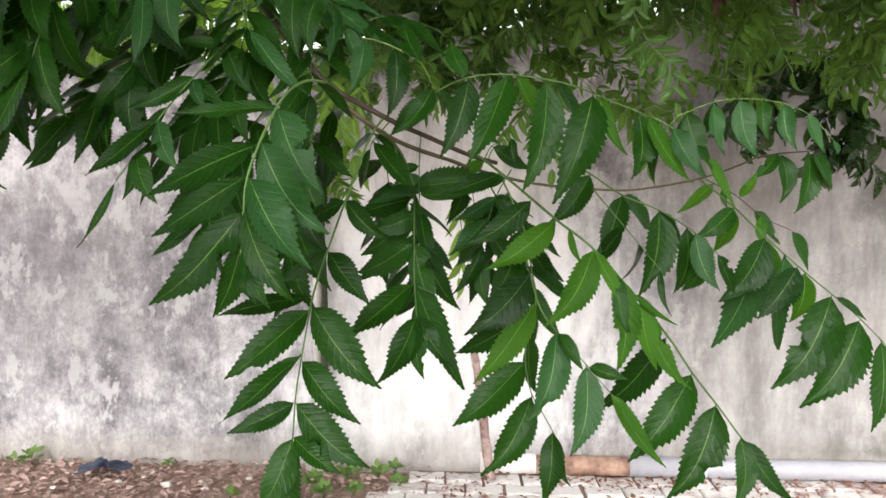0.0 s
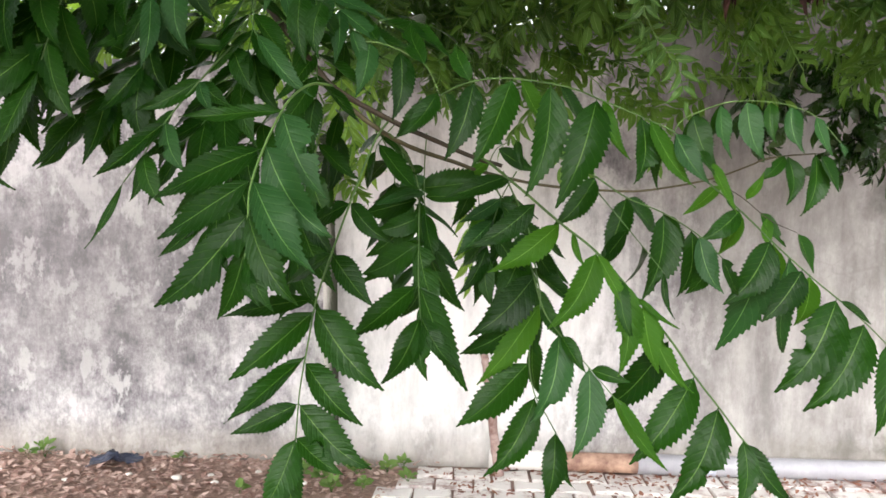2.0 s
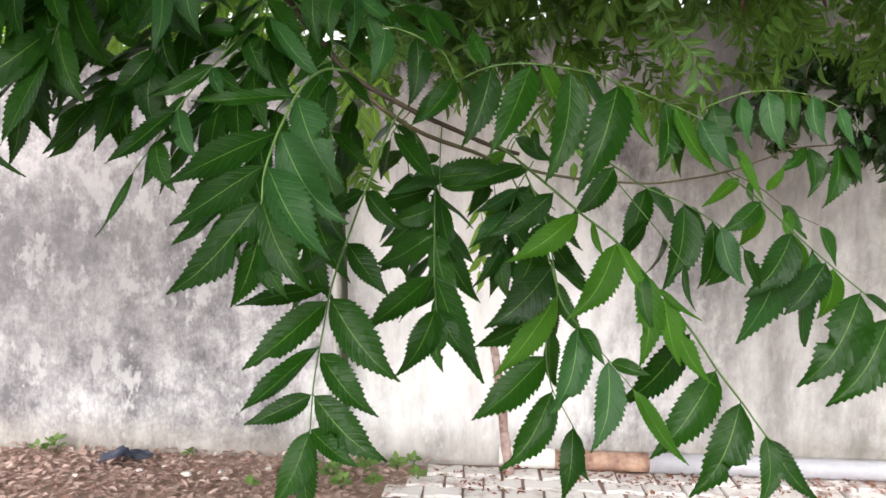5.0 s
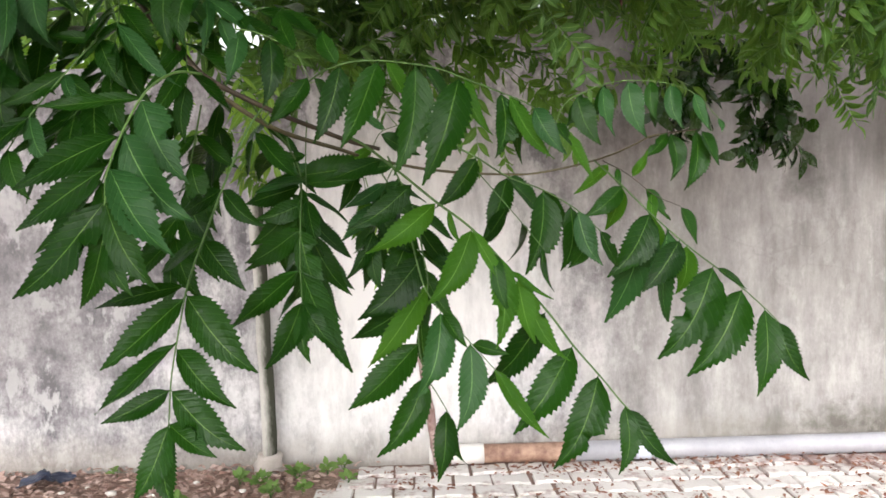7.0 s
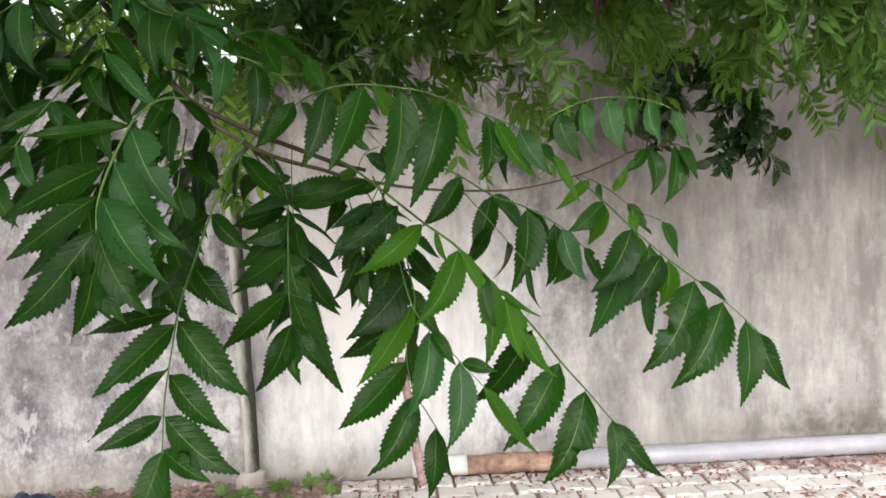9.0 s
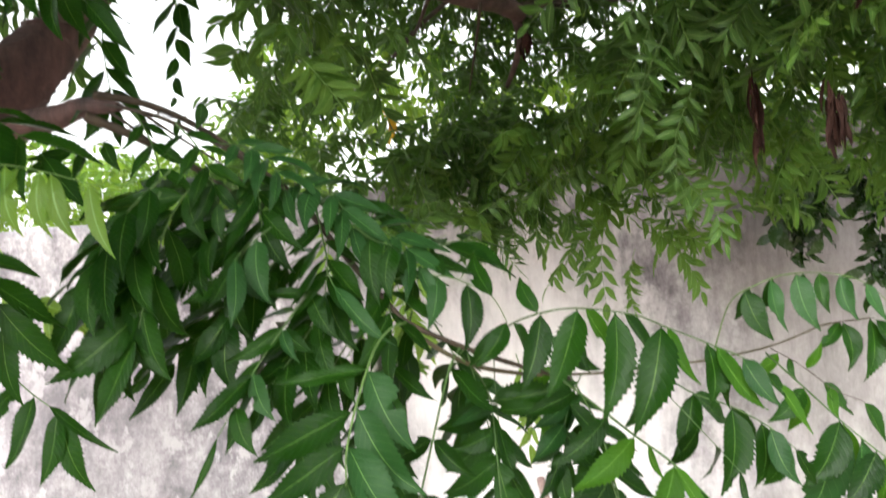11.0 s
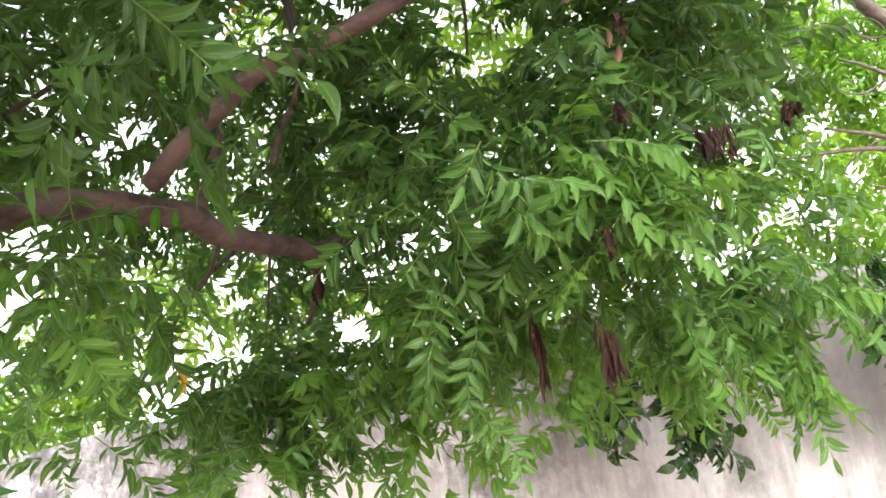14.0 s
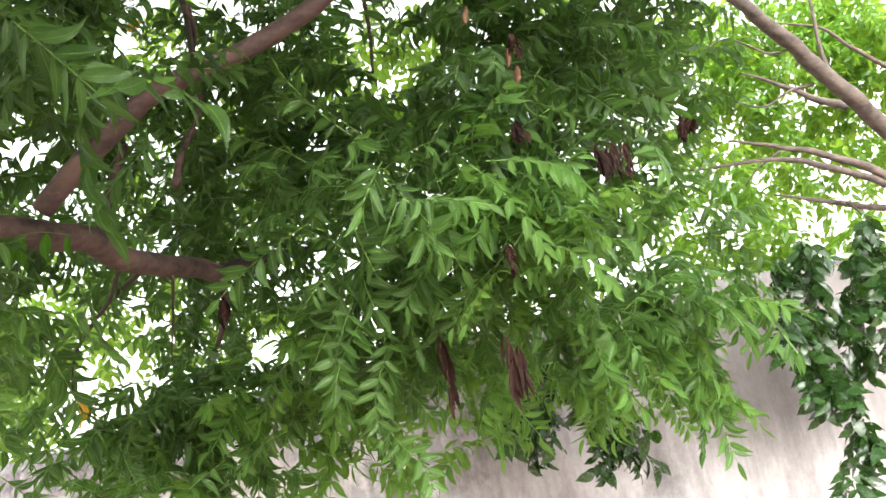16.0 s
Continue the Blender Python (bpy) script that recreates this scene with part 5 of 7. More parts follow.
crown.clump((0.238, 2.799, 2.724), (0.22, 0.22, 0.16), 10, 0.6)
front.clump((0.486, 2.682, 2.550), (0.23, 0.23, 0.17), 10, 0.6)
front.clump((0.765, 2.534, 2.467), (0.24, 0.24, 0.18), 13, 0.6)
front.clump((1.043, 2.499, 2.358), (0.24, 0.24, 0.18), 10, 0.6)
crown.clump((1.743, 2.738, 2.447), (0.25, 0.25, 0.19), 12, 0.6)
front.clump((1.961, 3.139, 2.101), (0.14, 0.14, 0.10), 1, 0.6)
crown.clump((0.041, 2.845, 2.724), (0.18, 0.18, 0.13), 7, 0.6)
crown.clump((-0.055, 2.789, 3.014), (0.16, 0.16, 0.12), 10, 0.6)
crown.clump((-0.222, 2.485, 3.105), (0.21, 0.21, 0.16), 18, 0.6)
front.clump((-0.438, 2.591, 2.499), (0.14, 0.14, 0.10), 4, 0.6)
front.clump((2.002, 3.296, 2.147), (0.10, 0.10, 0.08), 6, 0.9)
crown.clump((-0.877, 1.982, 3.155), (0.16, 0.16, 0.12), 11, 0.6)
crown.clump((-1.061, 2.110, 3.099), (0.17, 0.17, 0.12), 11, 0.6)
crown.clump((-0.764, 2.045, 3.278), (0.15, 0.15, 0.11), 11, 0.6)
crown.clump((-1.111, 2.053, 3.293), (0.18, 0.18, 0.14), 11, 0.6)
crown.clump((-0.667, 1.821, 2.973), (0.20, 0.20, 0.15), 24, 0.6)
crown.clump((-1.002, 2.245, 2.993), (0.19, 0.19, 0.14), 17, 0.6)
crown.clump((-0.478, 2.081, 3.125), (0.21, 0.21, 0.16), 22, 0.6)
crown.clump((-0.150, 1.975, 3.089), (0.19, 0.19, 0.14), 17, 0.6)
crown.clump((-0.277, 2.524, 3.020), (0.15, 0.15, 0.12), 10, 0.6)
crown.clump((-0.352, 2.352, 2.452), (0.14, 0.14, 0.10), 12, 0.6)
crown.clump((-1.189, 2.001, 2.796), (0.14, 0.14, 0.11), 12, 0.6)
crown.clump((-1.046, 2.378, 3.050), (0.19, 0.19, 0.14), 17, 0.6)
crown.clump((-0.683, 2.421, 2.956), (0.19, 0.19, 0.14), 17, 0.6)
crown.clump((-1.131, 2.171, 3.031), (0.21, 0.21, 0.15), 17, 0.6)
crown.clump((-0.781, 2.564, 3.283), (0.24, 0.24, 0.18), 19, 0.6)
crown.clump((-0.695, 2.333, 3.354), (0.22, 0.22, 0.17), 19, 0.6)
crown.clump((-0.693, 2.909, 4.039), (0.16, 0.16, 0.12), 18, 0.6)
crown.clump((-0.491, 2.880, 4.010), (0.16, 0.16, 0.12), 18, 0.6)
crown.clump((-0.241, 3.387, 4.206), (0.19, 0.19, 0.14), 15, 0.6)
crown.clump((-0.034, 2.638, 3.728), (0.15, 0.15, 0.11), 18, 0.6)
crown.clump((0.174, 2.496, 3.682), (0.15, 0.15, 0.11), 18, 0.6)
crown.clump((0.535, 3.309, 4.087), (0.19, 0.19, 0.14), 18, 0.6)
crown.clump((0.682, 2.545, 3.667), (0.15, 0.15, 0.12), 18, 0.6)
crown.clump((1.240, 2.863, 3.873), (0.18, 0.18, 0.13), 18, 0.6)
crown.clump((1.210, 2.274, 3.388), (0.14, 0.14, 0.11), 18, 0.6)
crown.clump((1.846, 3.223, 4.088), (0.20, 0.20, 0.15), 15, 0.6)
crown.clump((1.716, 2.360, 3.403), (0.15, 0.15, 0.11), 18, 0.6)
crown.clump((-0.681, 3.157, 3.816), (0.17, 0.17, 0.13), 18, 0.6)
crown.clump((-0.499, 3.001, 3.751), (0.16, 0.16, 0.12), 18, 0.6)
crown.clump((-0.425, 3.532, 4.124), (0.19, 0.19, 0.15), 15, 0.6)
crown.clump((-0.145, 3.199, 3.943), (0.18, 0.18, 0.13), 18, 0.6)
crown.clump((0.353, 2.519, 3.322), (0.14, 0.14, 0.11), 18, 0.6)
crown.clump((0.645, 3.075, 3.766), (0.18, 0.18, 0.13), 18, 0.6)
crown.clump((1.131, 2.396, 3.322), (0.15, 0.15, 0.11), 18, 0.6)
crown.clump((1.426, 2.376, 3.197), (0.15, 0.15, 0.11), 18, 0.6)
crown.clump((1.722, 2.629, 3.399), (0.17, 0.17, 0.12), 18, 0.6)
crown.clump((-0.377, 2.803, 3.484), (0.15, 0.15, 0.11), 18, 0.6)
crown.clump((-0.214, 2.984, 3.440), (0.16, 0.16, 0.12), 18, 0.6)
crown.clump((-0.051, 3.555, 3.747), (0.19, 0.19, 0.15), 15, 0.6)
crown.clump((0.321, 3.691, 3.830), (0.21, 0.21, 0.15), 15, 0.6)
crown.clump((0.517, 2.283, 3.108), (0.13, 0.13, 0.10), 18, 0.6)
crown.clump((1.071, 2.212, 2.987), (0.13, 0.13, 0.10), 18, 0.6)
crown.clump((1.541, 3.041, 3.397), (0.18, 0.18, 0.14), 18, 0.6)
crown.clump((1.685, 2.735, 3.238), (0.17, 0.17, 0.13), 18, 0.6)
crown.clump((-1.011, 3.723, 3.671), (0.19, 0.19, 0.14), 15, 0.6)
crown.clump((-0.195, 3.739, 3.639), (0.20, 0.20, 0.15), 15, 0.6)
crown.clump((0.195, 2.383, 2.932), (0.13, 0.13, 0.10), 18, 0.6)
crown.clump((0.301, 2.622, 3.065), (0.15, 0.15, 0.11), 18, 0.6)
crown.clump((0.476, 2.512, 2.904), (0.14, 0.14, 0.11), 18, 0.6)
crown.clump((0.725, 3.115, 3.123), (0.17, 0.17, 0.13), 18, 0.6)
crown.clump((1.272, 3.503, 3.328), (0.20, 0.20, 0.15), 15, 0.6)
crown.clump((1.391, 3.263, 3.131), (0.19, 0.19, 0.14), 18, 0.6)
crown.clump((1.326, 2.438, 2.884), (0.15, 0.15, 0.11), 18, 0.6)
crown.clump((2.066, 3.422, 3.096), (0.20, 0.20, 0.15), 18, 0.6)
crown.clump((-0.936, 3.845, 3.412), (0.19, 0.19, 0.15), 15, 0.6)
crown.clump((-0.572, 4.012, 3.368), (0.20, 0.20, 0.15), 15, 0.6)
crown.clump((-0.338, 3.982, 3.316), (0.21, 0.21, 0.15), 15, 0.6)
crown.clump((0.094, 3.762, 3.365), (0.20, 0.20, 0.15), 15, 0.6)
crown.clump((0.234, 3.423, 3.043), (0.18, 0.18, 0.14), 18, 0.6)
crown.clump((0.483, 3.293, 3.107), (0.18, 0.18, 0.13), 18, 0.6)
crown.clump((0.875, 3.701, 3.099), (0.20, 0.20, 0.15), 15, 0.6)
crown.clump((1.093, 3.618, 3.189), (0.20, 0.20, 0.15), 15, 0.6)
crown.clump((0.977, 2.432, 2.607), (0.14, 0.14, 0.10), 18, 0.6)
crown.clump((1.718, 3.476, 2.897), (0.20, 0.20, 0.15), 18, 0.6)
crown.clump((1.484, 2.474, 2.554), (0.14, 0.14, 0.11), 18, 0.6)
crown.clump((-0.783, 3.350, 2.951), (0.17, 0.17, 0.12), 5, 0.6)
crown.clump((-0.421, 2.573, 2.770), (0.13, 0.13, 0.10), 18, 0.6)
crown.clump((-0.500, 3.906, 3.125), (0.20, 0.20, 0.15), 4, 0.6)
crown.clump((-0.121, 3.036, 2.861), (0.16, 0.16, 0.12), 18, 0.6)
crown.clump((0.140, 2.452, 2.588), (0.13, 0.13, 0.10), 5, 0.6)
crown.clump((0.322, 2.547, 2.550), (0.14, 0.14, 0.10), 5, 0.6)
crown.clump((0.552, 3.592, 2.899), (0.19, 0.19, 0.14), 5, 0.6)
crown.clump((0.708, 3.086, 2.745), (0.17, 0.17, 0.13), 5, 0.6)
crown.clump((0.914, 2.463, 2.538), (0.14, 0.14, 0.10), 18, 0.6)
crown.clump((1.212, 3.064, 2.557), (0.17, 0.17, 0.13), 5, 0.6)
crown.clump((1.549, 3.419, 2.614), (0.19, 0.19, 0.14), 5, 0.6)
crown.clump((1.382, 2.534, 2.383), (0.14, 0.14, 0.11), 5, 0.6)
front.clump((-0.009, 3.285, 2.622), (0.17, 0.17, 0.13), 3, 0.6)
front.clump((0.903, 2.848, 2.368), (0.15, 0.15, 0.12), 3, 0.6)
front.clump((1.421, 3.706, 2.509), (0.20, 0.20, 0.15), 3, 0.6)

crown.clump((-0.082, 1.304, 2.642), (0.09, 0.09, 0.07), 4, 0.6, 0.95)
crown.clump((-0.007, 1.420, 2.737), (0.10, 0.10, 0.08), 5, 0.6, 0.95)
crown.clump((0.107, 1.556, 2.726), (0.08, 0.08, 0.06), 2, 0.6, 0.95)
crown.clump((0.183, 1.614, 2.641), (0.09, 0.09, 0.07), 2, 0.6, 0.95)

crown.clump((-0.032, 1.346, 2.638), (0.05, 0.05, 0.04), 2, 0.6, 1.4)
crown.clump((0.024, 1.363, 2.724), (0.05, 0.05, 0.04), 2, 0.6, 1.4)
crown.clump((-0.083, 1.288, 2.700), (0.05, 0.05, 0.04), 2, 0.6, 1.4)

crown.clump((0.096, 2.702, 2.233), (0.17, 0.17, 0.13), 16, 0.7)
front.clump((0.046, 2.822, 2.097), (0.16, 0.16, 0.12), 12, 0.7)
front.clump((-0.119, 2.823, 2.009), (0.16, 0.16, 0.12), 8, 0.7)
front.clump((-0.070, 2.545, 1.921), (0.11, 0.11, 0.08), 3, 0.7)
crown.clump((-0.060, 2.695, 2.140), (0.14, 0.14, 0.11), 10, 0.75)
front.clump((0.088, 2.658, 2.095), (0.14, 0.14, 0.11), 10, 0.75)
front.clump((0.008, 2.610, 1.964), (0.14, 0.14, 0.11), 6, 0.75)

front.clump((1.354, 2.034, 2.240), (0.14, 0.14, 0.12), 10, 0.75)
front.clump((1.463, 2.144, 2.133), (0.14, 0.14, 0.12), 10, 0.75)
front.clump((1.591, 2.194, 2.231), (0.14, 0.14, 0.12), 9, 0.75)
front.clump((1.674, 2.315, 2.103), (0.14, 0.14, 0.12), 8, 0.75)
front.clump((1.246, 1.991, 2.100), (0.14, 0.14, 0.12), 9, 0.75)
front.clump((1.475, 2.278, 2.020), (0.14, 0.14, 0.12), 9, 0.75)
front.clump((1.129, 2.012, 2.123), (0.14, 0.14, 0.12), 9, 0.75)
front.clump((1.558, 2.392, 1.917), (0.14, 0.14, 0.12), 2, 0.75)
front.clump((0.706, 2.187, 2.229), (0.14, 0.14, 0.12), 8, 0.75)
front.clump((0.626, 1.978, 2.286), (0.14, 0.14, 0.12), 8, 0.75)
front.clump((0.517, 1.990, 2.335), (0.14, 0.14, 0.12), 8, 0.75)

crown.clump((0.051, 3.125, 2.636), (0.16, 0.16, 0.13), 9, 0.6)
crown.clump((0.215, 3.044, 2.511), (0.16, 0.16, 0.13), 9, 0.6)
crown.clump((0.163, 3.030, 2.684), (0.16, 0.16, 0.13), 8, 0.6)
crown.clump((0.372, 2.853, 2.546), (0.16, 0.16, 0.13), 8, 0.6)
crown.clump((-0.213, 3.198, 2.773), (0.16, 0.16, 0.13), 6, 0.6)
front.clump((-0.321, 1.821, 2.343), (0.07, 0.07, 0.06), 3, 0.7)

front.clump((-0.472, 1.631, 2.322), (0.06, 0.06, 0.05), 2, 0.7)
front.clump((-0.403, 1.671, 2.344), (0.06, 0.06, 0.05), 3, 0.7)
front.clump((-0.330, 1.760, 2.375), (0.06, 0.06, 0.05), 3, 0.7)
front.clump((-0.258, 1.809, 2.368), (0.06, 0.06, 0.05), 3, 0.7)
front.clump((-0.193, 1.912, 2.354), (0.06, 0.06, 0.05), 3, 0.7)

crown.clump((-1.139, 1.918, 2.706), (0.15, 0.15, 0.12), 7, 0.6)
crown.clump((-1.048, 2.016, 2.772), (0.15, 0.15, 0.12), 7, 0.6)
crown.clump((-0.930, 2.119, 2.824), (0.15, 0.15, 0.12), 7, 0.6)
crown.clump((-0.801, 2.135, 2.784), (0.15, 0.15, 0.12), 6, 0.6)
crown.clump((-1.110, 1.849, 2.520), (0.15, 0.15, 0.12), 6, 0.6)
crown.clump((-1.044, 1.954, 2.535), (0.15, 0.15, 0.12), 5, 0.6)
crown.clump((-0.664, 2.239, 2.834), (0.15, 0.15, 0.12), 7, 0.6)
crown.clump((-0.493, 2.254, 2.824), (0.15, 0.15, 0.12), 7, 0.6)
crown.clump((-0.323, 2.370, 2.821), (0.15, 0.15, 0.12), 6, 0.6)

front.clump((-0.476, 3.310, 2.225), (0.23, 0.23, 0.17), 1, 0.8)
front.clump((-0.330, 3.317, 2.172), (0.23, 0.23, 0.17), 1, 0.8)
front.clump((-0.211, 2.726, 2.197), (0.14, 0.14, 0.11), 1, 0.6)
front.clump((-0.407, 2.572, 2.148), (0.15, 0.15, 0.11), 1, 0.6)
front.clump((-0.312, 2.797, 2.079), (0.16, 0.16, 0.12), 5, 0.7)
front.clump((-0.418, 2.700, 2.047), (0.15, 0.15, 0.12), 3, 0.7)
front.clump((-0.858, 3.211, 2.213), (0.20, 0.20, 0.15), 8, 0.6)
front.clump((-0.603, 2.955, 2.324), (0.23, 0.23, 0.17), 12, 0.6)
front.clump((0.463, 2.842, 2.370), (0.16, 0.16, 0.12), 3, 0.8)
front.clump((0.310, 2.521, 2.116), (0.14, 0.14, 0.10), 2, 0.6)
front.clump((0.520, 2.892, 2.081), (0.14, 0.14, 0.11), 4, 0.75)
front.clump((0.422, 2.792, 1.956), (0.08, 0.08, 0.07), 1, 0.95)
front.clump((0.237, 2.773, 2.044), (0.14, 0.14, 0.11), 3, 0.75)
front.clump((0.050, 2.937, 2.374), (0.12, 0.12, 0.09), 2, 0.6)
front.clump((-0.724, 2.911, 2.613), (0.14, 0.14, 0.11), 2, 0.6)
front.clump((-0.020, 2.575, 2.198), (0.14, 0.14, 0.10), 3, 0.6)
front.clump((-0.220, 2.736, 2.091), (0.14, 0.14, 0.11), 6, 0.75)
front.clump((-0.017, 2.931, 2.437), (0.16, 0.16, 0.13), 6, 0.6)
front.clump((-0.416, 1.639, 2.281), (0.07, 0.07, 0.06), 2, 0.7)
front.clump((-0.321, 1.760, 2.197), (0.07, 0.07, 0.06), 3, 0.7)
front.clump((-0.501, 1.783, 2.170), (0.07, 0.07, 0.06), 1, 0.7)
front.clump((-0.202, 2.027, 2.324), (0.07, 0.07, 0.06), 2, 0.7)

crown.clump((0.071, 3.520, 2.780), (0.17, 0.17, 0.14), 9, 0.6)
crown.clump((0.169, 3.538, 2.591), (0.17, 0.17, 0.14), 9, 0.6)
crown.clump((-0.049, 3.615, 2.718), (0.17, 0.17, 0.14), 9, 0.6)
crown.clump((0.274, 3.458, 2.392), (0.17, 0.17, 0.14), 8, 0.6)
crown.clump((0.093, 3.447, 2.343), (0.17, 0.17, 0.14), 8, 0.6)
crown.clump((-0.149, 3.619, 2.523), (0.17, 0.17, 0.14), 7, 0.6)
crown.clump((0.315, 3.539, 2.765), (0.17, 0.17, 0.14), 9, 0.6)
crown.clump((0.478, 3.275, 2.348), (0.17, 0.17, 0.14), 7, 0.6)

# the rest of the crown, above and behind: largely unseen, added to shade what hangs below
loft = Crown(neem_tree, shaded_neem_leaf, shaded_neem_leaf, LOFT)
rng = np.random.default_rng(21)
for _ in range(280):
    x, y = rng.uniform(-3.4, 2.6), rng.uniform(-0.5, 4.1)
    low = 2.0 + 0.86 * (y + 0.14) if y > 2.2 else 4.0
    p = (x, y, low + rng.uniform(0.15, 0.8))
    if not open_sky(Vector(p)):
        loft.clump(p, (0.34, 0.34, 0.22), 13, 0.5, 1.25)
# clumps out of view, set where they block sun and sky from the leaves
for _ in range(60):
    loft.clump((rng.uniform(-3.0, -0.2), rng.uniform(-0.9, 0.55), rng.uniform(2.75, 3.2)), (0.35, 0.35, 0.2), 11, 0.4, 1.2)
for _ in range(26):
    loft.clump((rng.uniform(0.0, 2.0), rng.uniform(0.5, 1.1), rng.uniform(3.3, 3.8)), (0.3, 0.25, 0.2), 11, 0.4, 1.1)
for _ in range(13):
    loft.clump((rng.uniform(-1.6, -0.05), rng.uniform(-1.7, -0.6), rng.uniform(2.55, 3.1)), (0.3, 0.3, 0.2), 11, 0.4, 1.2)
for _ in range(24):
    loft.clump((rng.uniform(-1.3, 0.45), rng.uniform(-0.8, 0.6), rng.uniform(3.4, 4.1)), (0.3, 0.3, 0.2), 11, 0.4, 1.2)
loft.close("upper_crown", "dense dark green foliage overhead, added for shade")
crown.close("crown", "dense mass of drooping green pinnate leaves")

frond_crown = Crown(neem_tree, lit_young_leaf, lit_young_leaf, YOUNG, "frond", 220)
frond_crown.clump((0.488, 2.372, 2.200), (0.08, 0.08, 0.06), 4, 1.0, single=True)
frond_crown.clump((0.550, 2.436, 2.132), (0.09, 0.09, 0.06), 3, 1.0, single=True)
frond_crown.clump((0.421, 2.832, 2.097), (0.10, 0.10, 0.07), 2, 0.8, single=True)
frond_crown.clump((0.821, 3.013, 1.963), (0.09, 0.09, 0.07), 1, 0.2, single=True)
frond_crown.clump((2.033, 3.447, 1.956), (0.11, 0.11, 0.08), 3, 0.7, single=True)
frond_crown.clump((0.872, 1.717, 2.319), (0.11, 0.11, 0.08), 8, 0.5, scale=0.74, single=True)
frond_crown.clump((0.976, 1.739, 2.370), (0.10, 0.10, 0.07), 6, 0.6, scale=0.74, single=True)
frond_crown.clump((1.102, 1.910, 2.288), (0.10, 0.10, 0.08), 5, 0.6, scale=0.74, single=True)
frond_crown.clump((0.797, 1.669, 2.342), (0.08, 0.08, 0.06), 4, 0.5, scale=0.74, single=True)
frond_crown.clump((1.011, 2.060, 2.249), (0.11, 0.11, 0.08), 6, 0.7, scale=0.74, single=True)
frond_crown.clump((0.859, 1.695, 2.413), (0.08, 0.08, 0.06), 4, 0.4, scale=0.74, single=True)
frond_crown.clump((1.204, 2.387, 2.193), (0.11, 0.11, 0.08), 4, 0.8, single=True)
frond_crown.clump((0.635, 2.526, 2.167), (0.11, 0.11, 0.08), 4, 0.9, single=True)
frond_crown.clump((0.522, 2.834, 2.002), (0.12, 0.12, 0.09), 1, 0.9, single=True)
frond_crown.clump((-0.594, 3.631, 2.206), (0.16, 0.16, 0.12), 1, 0.7, single=True)
frond_crown.clump((-0.086, 3.639, 2.183), (0.17, 0.17, 0.12), 1, 0.7, single=True)
frond_crown.clump((0.803, 2.590, 2.225), (0.11, 0.11, 0.08), 4, 0.8, single=True)
frond_crown.clump((0.262, 2.764, 2.043), (0.11, 0.11, 0.08), 1, 0.7, single=True)
frond_crown.clump((0.097, 2.940, 1.973), (0.12, 0.12, 0.09), 1, 0.7, single=True)
frond_crown.clump((0.395, 2.760, 1.944), (0.11, 0.11, 0.08), 1, 0.8, single=True)
frond_crown.clump((-0.172, 2.968, 2.101), (0.12, 0.12, 0.09), 1, 0.6, single=True)
front.clump((-0.374, 3.034, 2.029), (0.12, 0.12, 0.09), 1, 0.6, single=True)
frond_crown.clump((-0.050, 2.868, 1.924), (0.11, 0.11, 0.08), 1, 0.7, single=True)
front.clump((-0.570, 3.181, 2.091), (0.12, 0.12, 0.09), 1, 0.6, single=True)
frond_crown.clump((0.606, 2.444, 2.054), (0.10, 0.10, 0.08), 2, 0.8, single=True)
frond_crown.clump((0.722, 2.692, 1.916), (0.09, 0.09, 0.07), 1, 0.6, single=True)
front.clump((-0.691, 2.660, 2.314), (0.11, 0.11, 0.08), 3, 0.6, single=True)
front.clump((-0.558, 2.783, 2.220), (0.11, 0.11, 0.08), 3, 0.6, single=True)
front.clump((-0.391, 2.800, 2.068), (0.11, 0.11, 0.08), 2, 0.6, single=True)
front.clump((-0.754, 2.726, 2.099), (0.11, 0.11, 0.08), 3, 0.6, single=True)
frond_crown.clump((-0.241, 2.814, 1.937), (0.11, 0.11, 0.08), 1, 0.6, single=True)
front.clump((-0.609, 2.739, 1.973), (0.11, 0.11, 0.08), 2, 0.6, single=True)
frond_crown.clump((-0.522, 3.259, 2.986), (0.14, 0.14, 0.11), 4, 0.5, single=True)
frond_crown.clump((-0.785, 3.859, 2.591), (0.19, 0.19, 0.14), 6, 0.6, single=True)
frond_crown.clump((0.491, 2.343, 2.228), (0.09, 0.09, 0.07), 3, 0.7, single=True)
frond_crown.clump((0.558, 2.264, 2.269), (0.09, 0.09, 0.07), 3, 0.7, single=True)
frond_crown.clump((0.585, 2.454, 2.129), (0.09, 0.09, 0.07), 3, 0.7, single=True)
frond_crown.clump((0.445, 2.493, 2.106), (0.09, 0.09, 0.07), 3, 0.7, single=True)
frond_crown.clump((0.686, 2.368, 2.167), (0.09, 0.09, 0.07), 3, 0.7, single=True)
frond_crown.clump((0.795, 2.882, 1.936), (0.09, 0.09, 0.07), 1, 0.7, single=True)
frond_crown.clump((0.949, 3.067, 1.902), (0.09, 0.09, 0.07), 1, 0.7, single=True)
frond_crown.clump((0.653, 2.828, 1.862), (0.09, 0.09, 0.07), 1, 0.7, single=True)
frond_crown.clump((0.497, 2.871, 1.837), (0.09, 0.09, 0.07), 1, 0.7, single=True)
frond_crown.clump((1.522, 2.403, 1.907), (0.09, 0.09, 0.07), 3, 0.7, single=True)
frond_crown.clump((1.393, 2.200, 1.986), (0.09, 0.09, 0.07), 3, 0.7, single=True)
frond_crown.clump((1.507, 2.145, 2.092), (0.09, 0.09, 0.07), 3, 0.7, single=True)
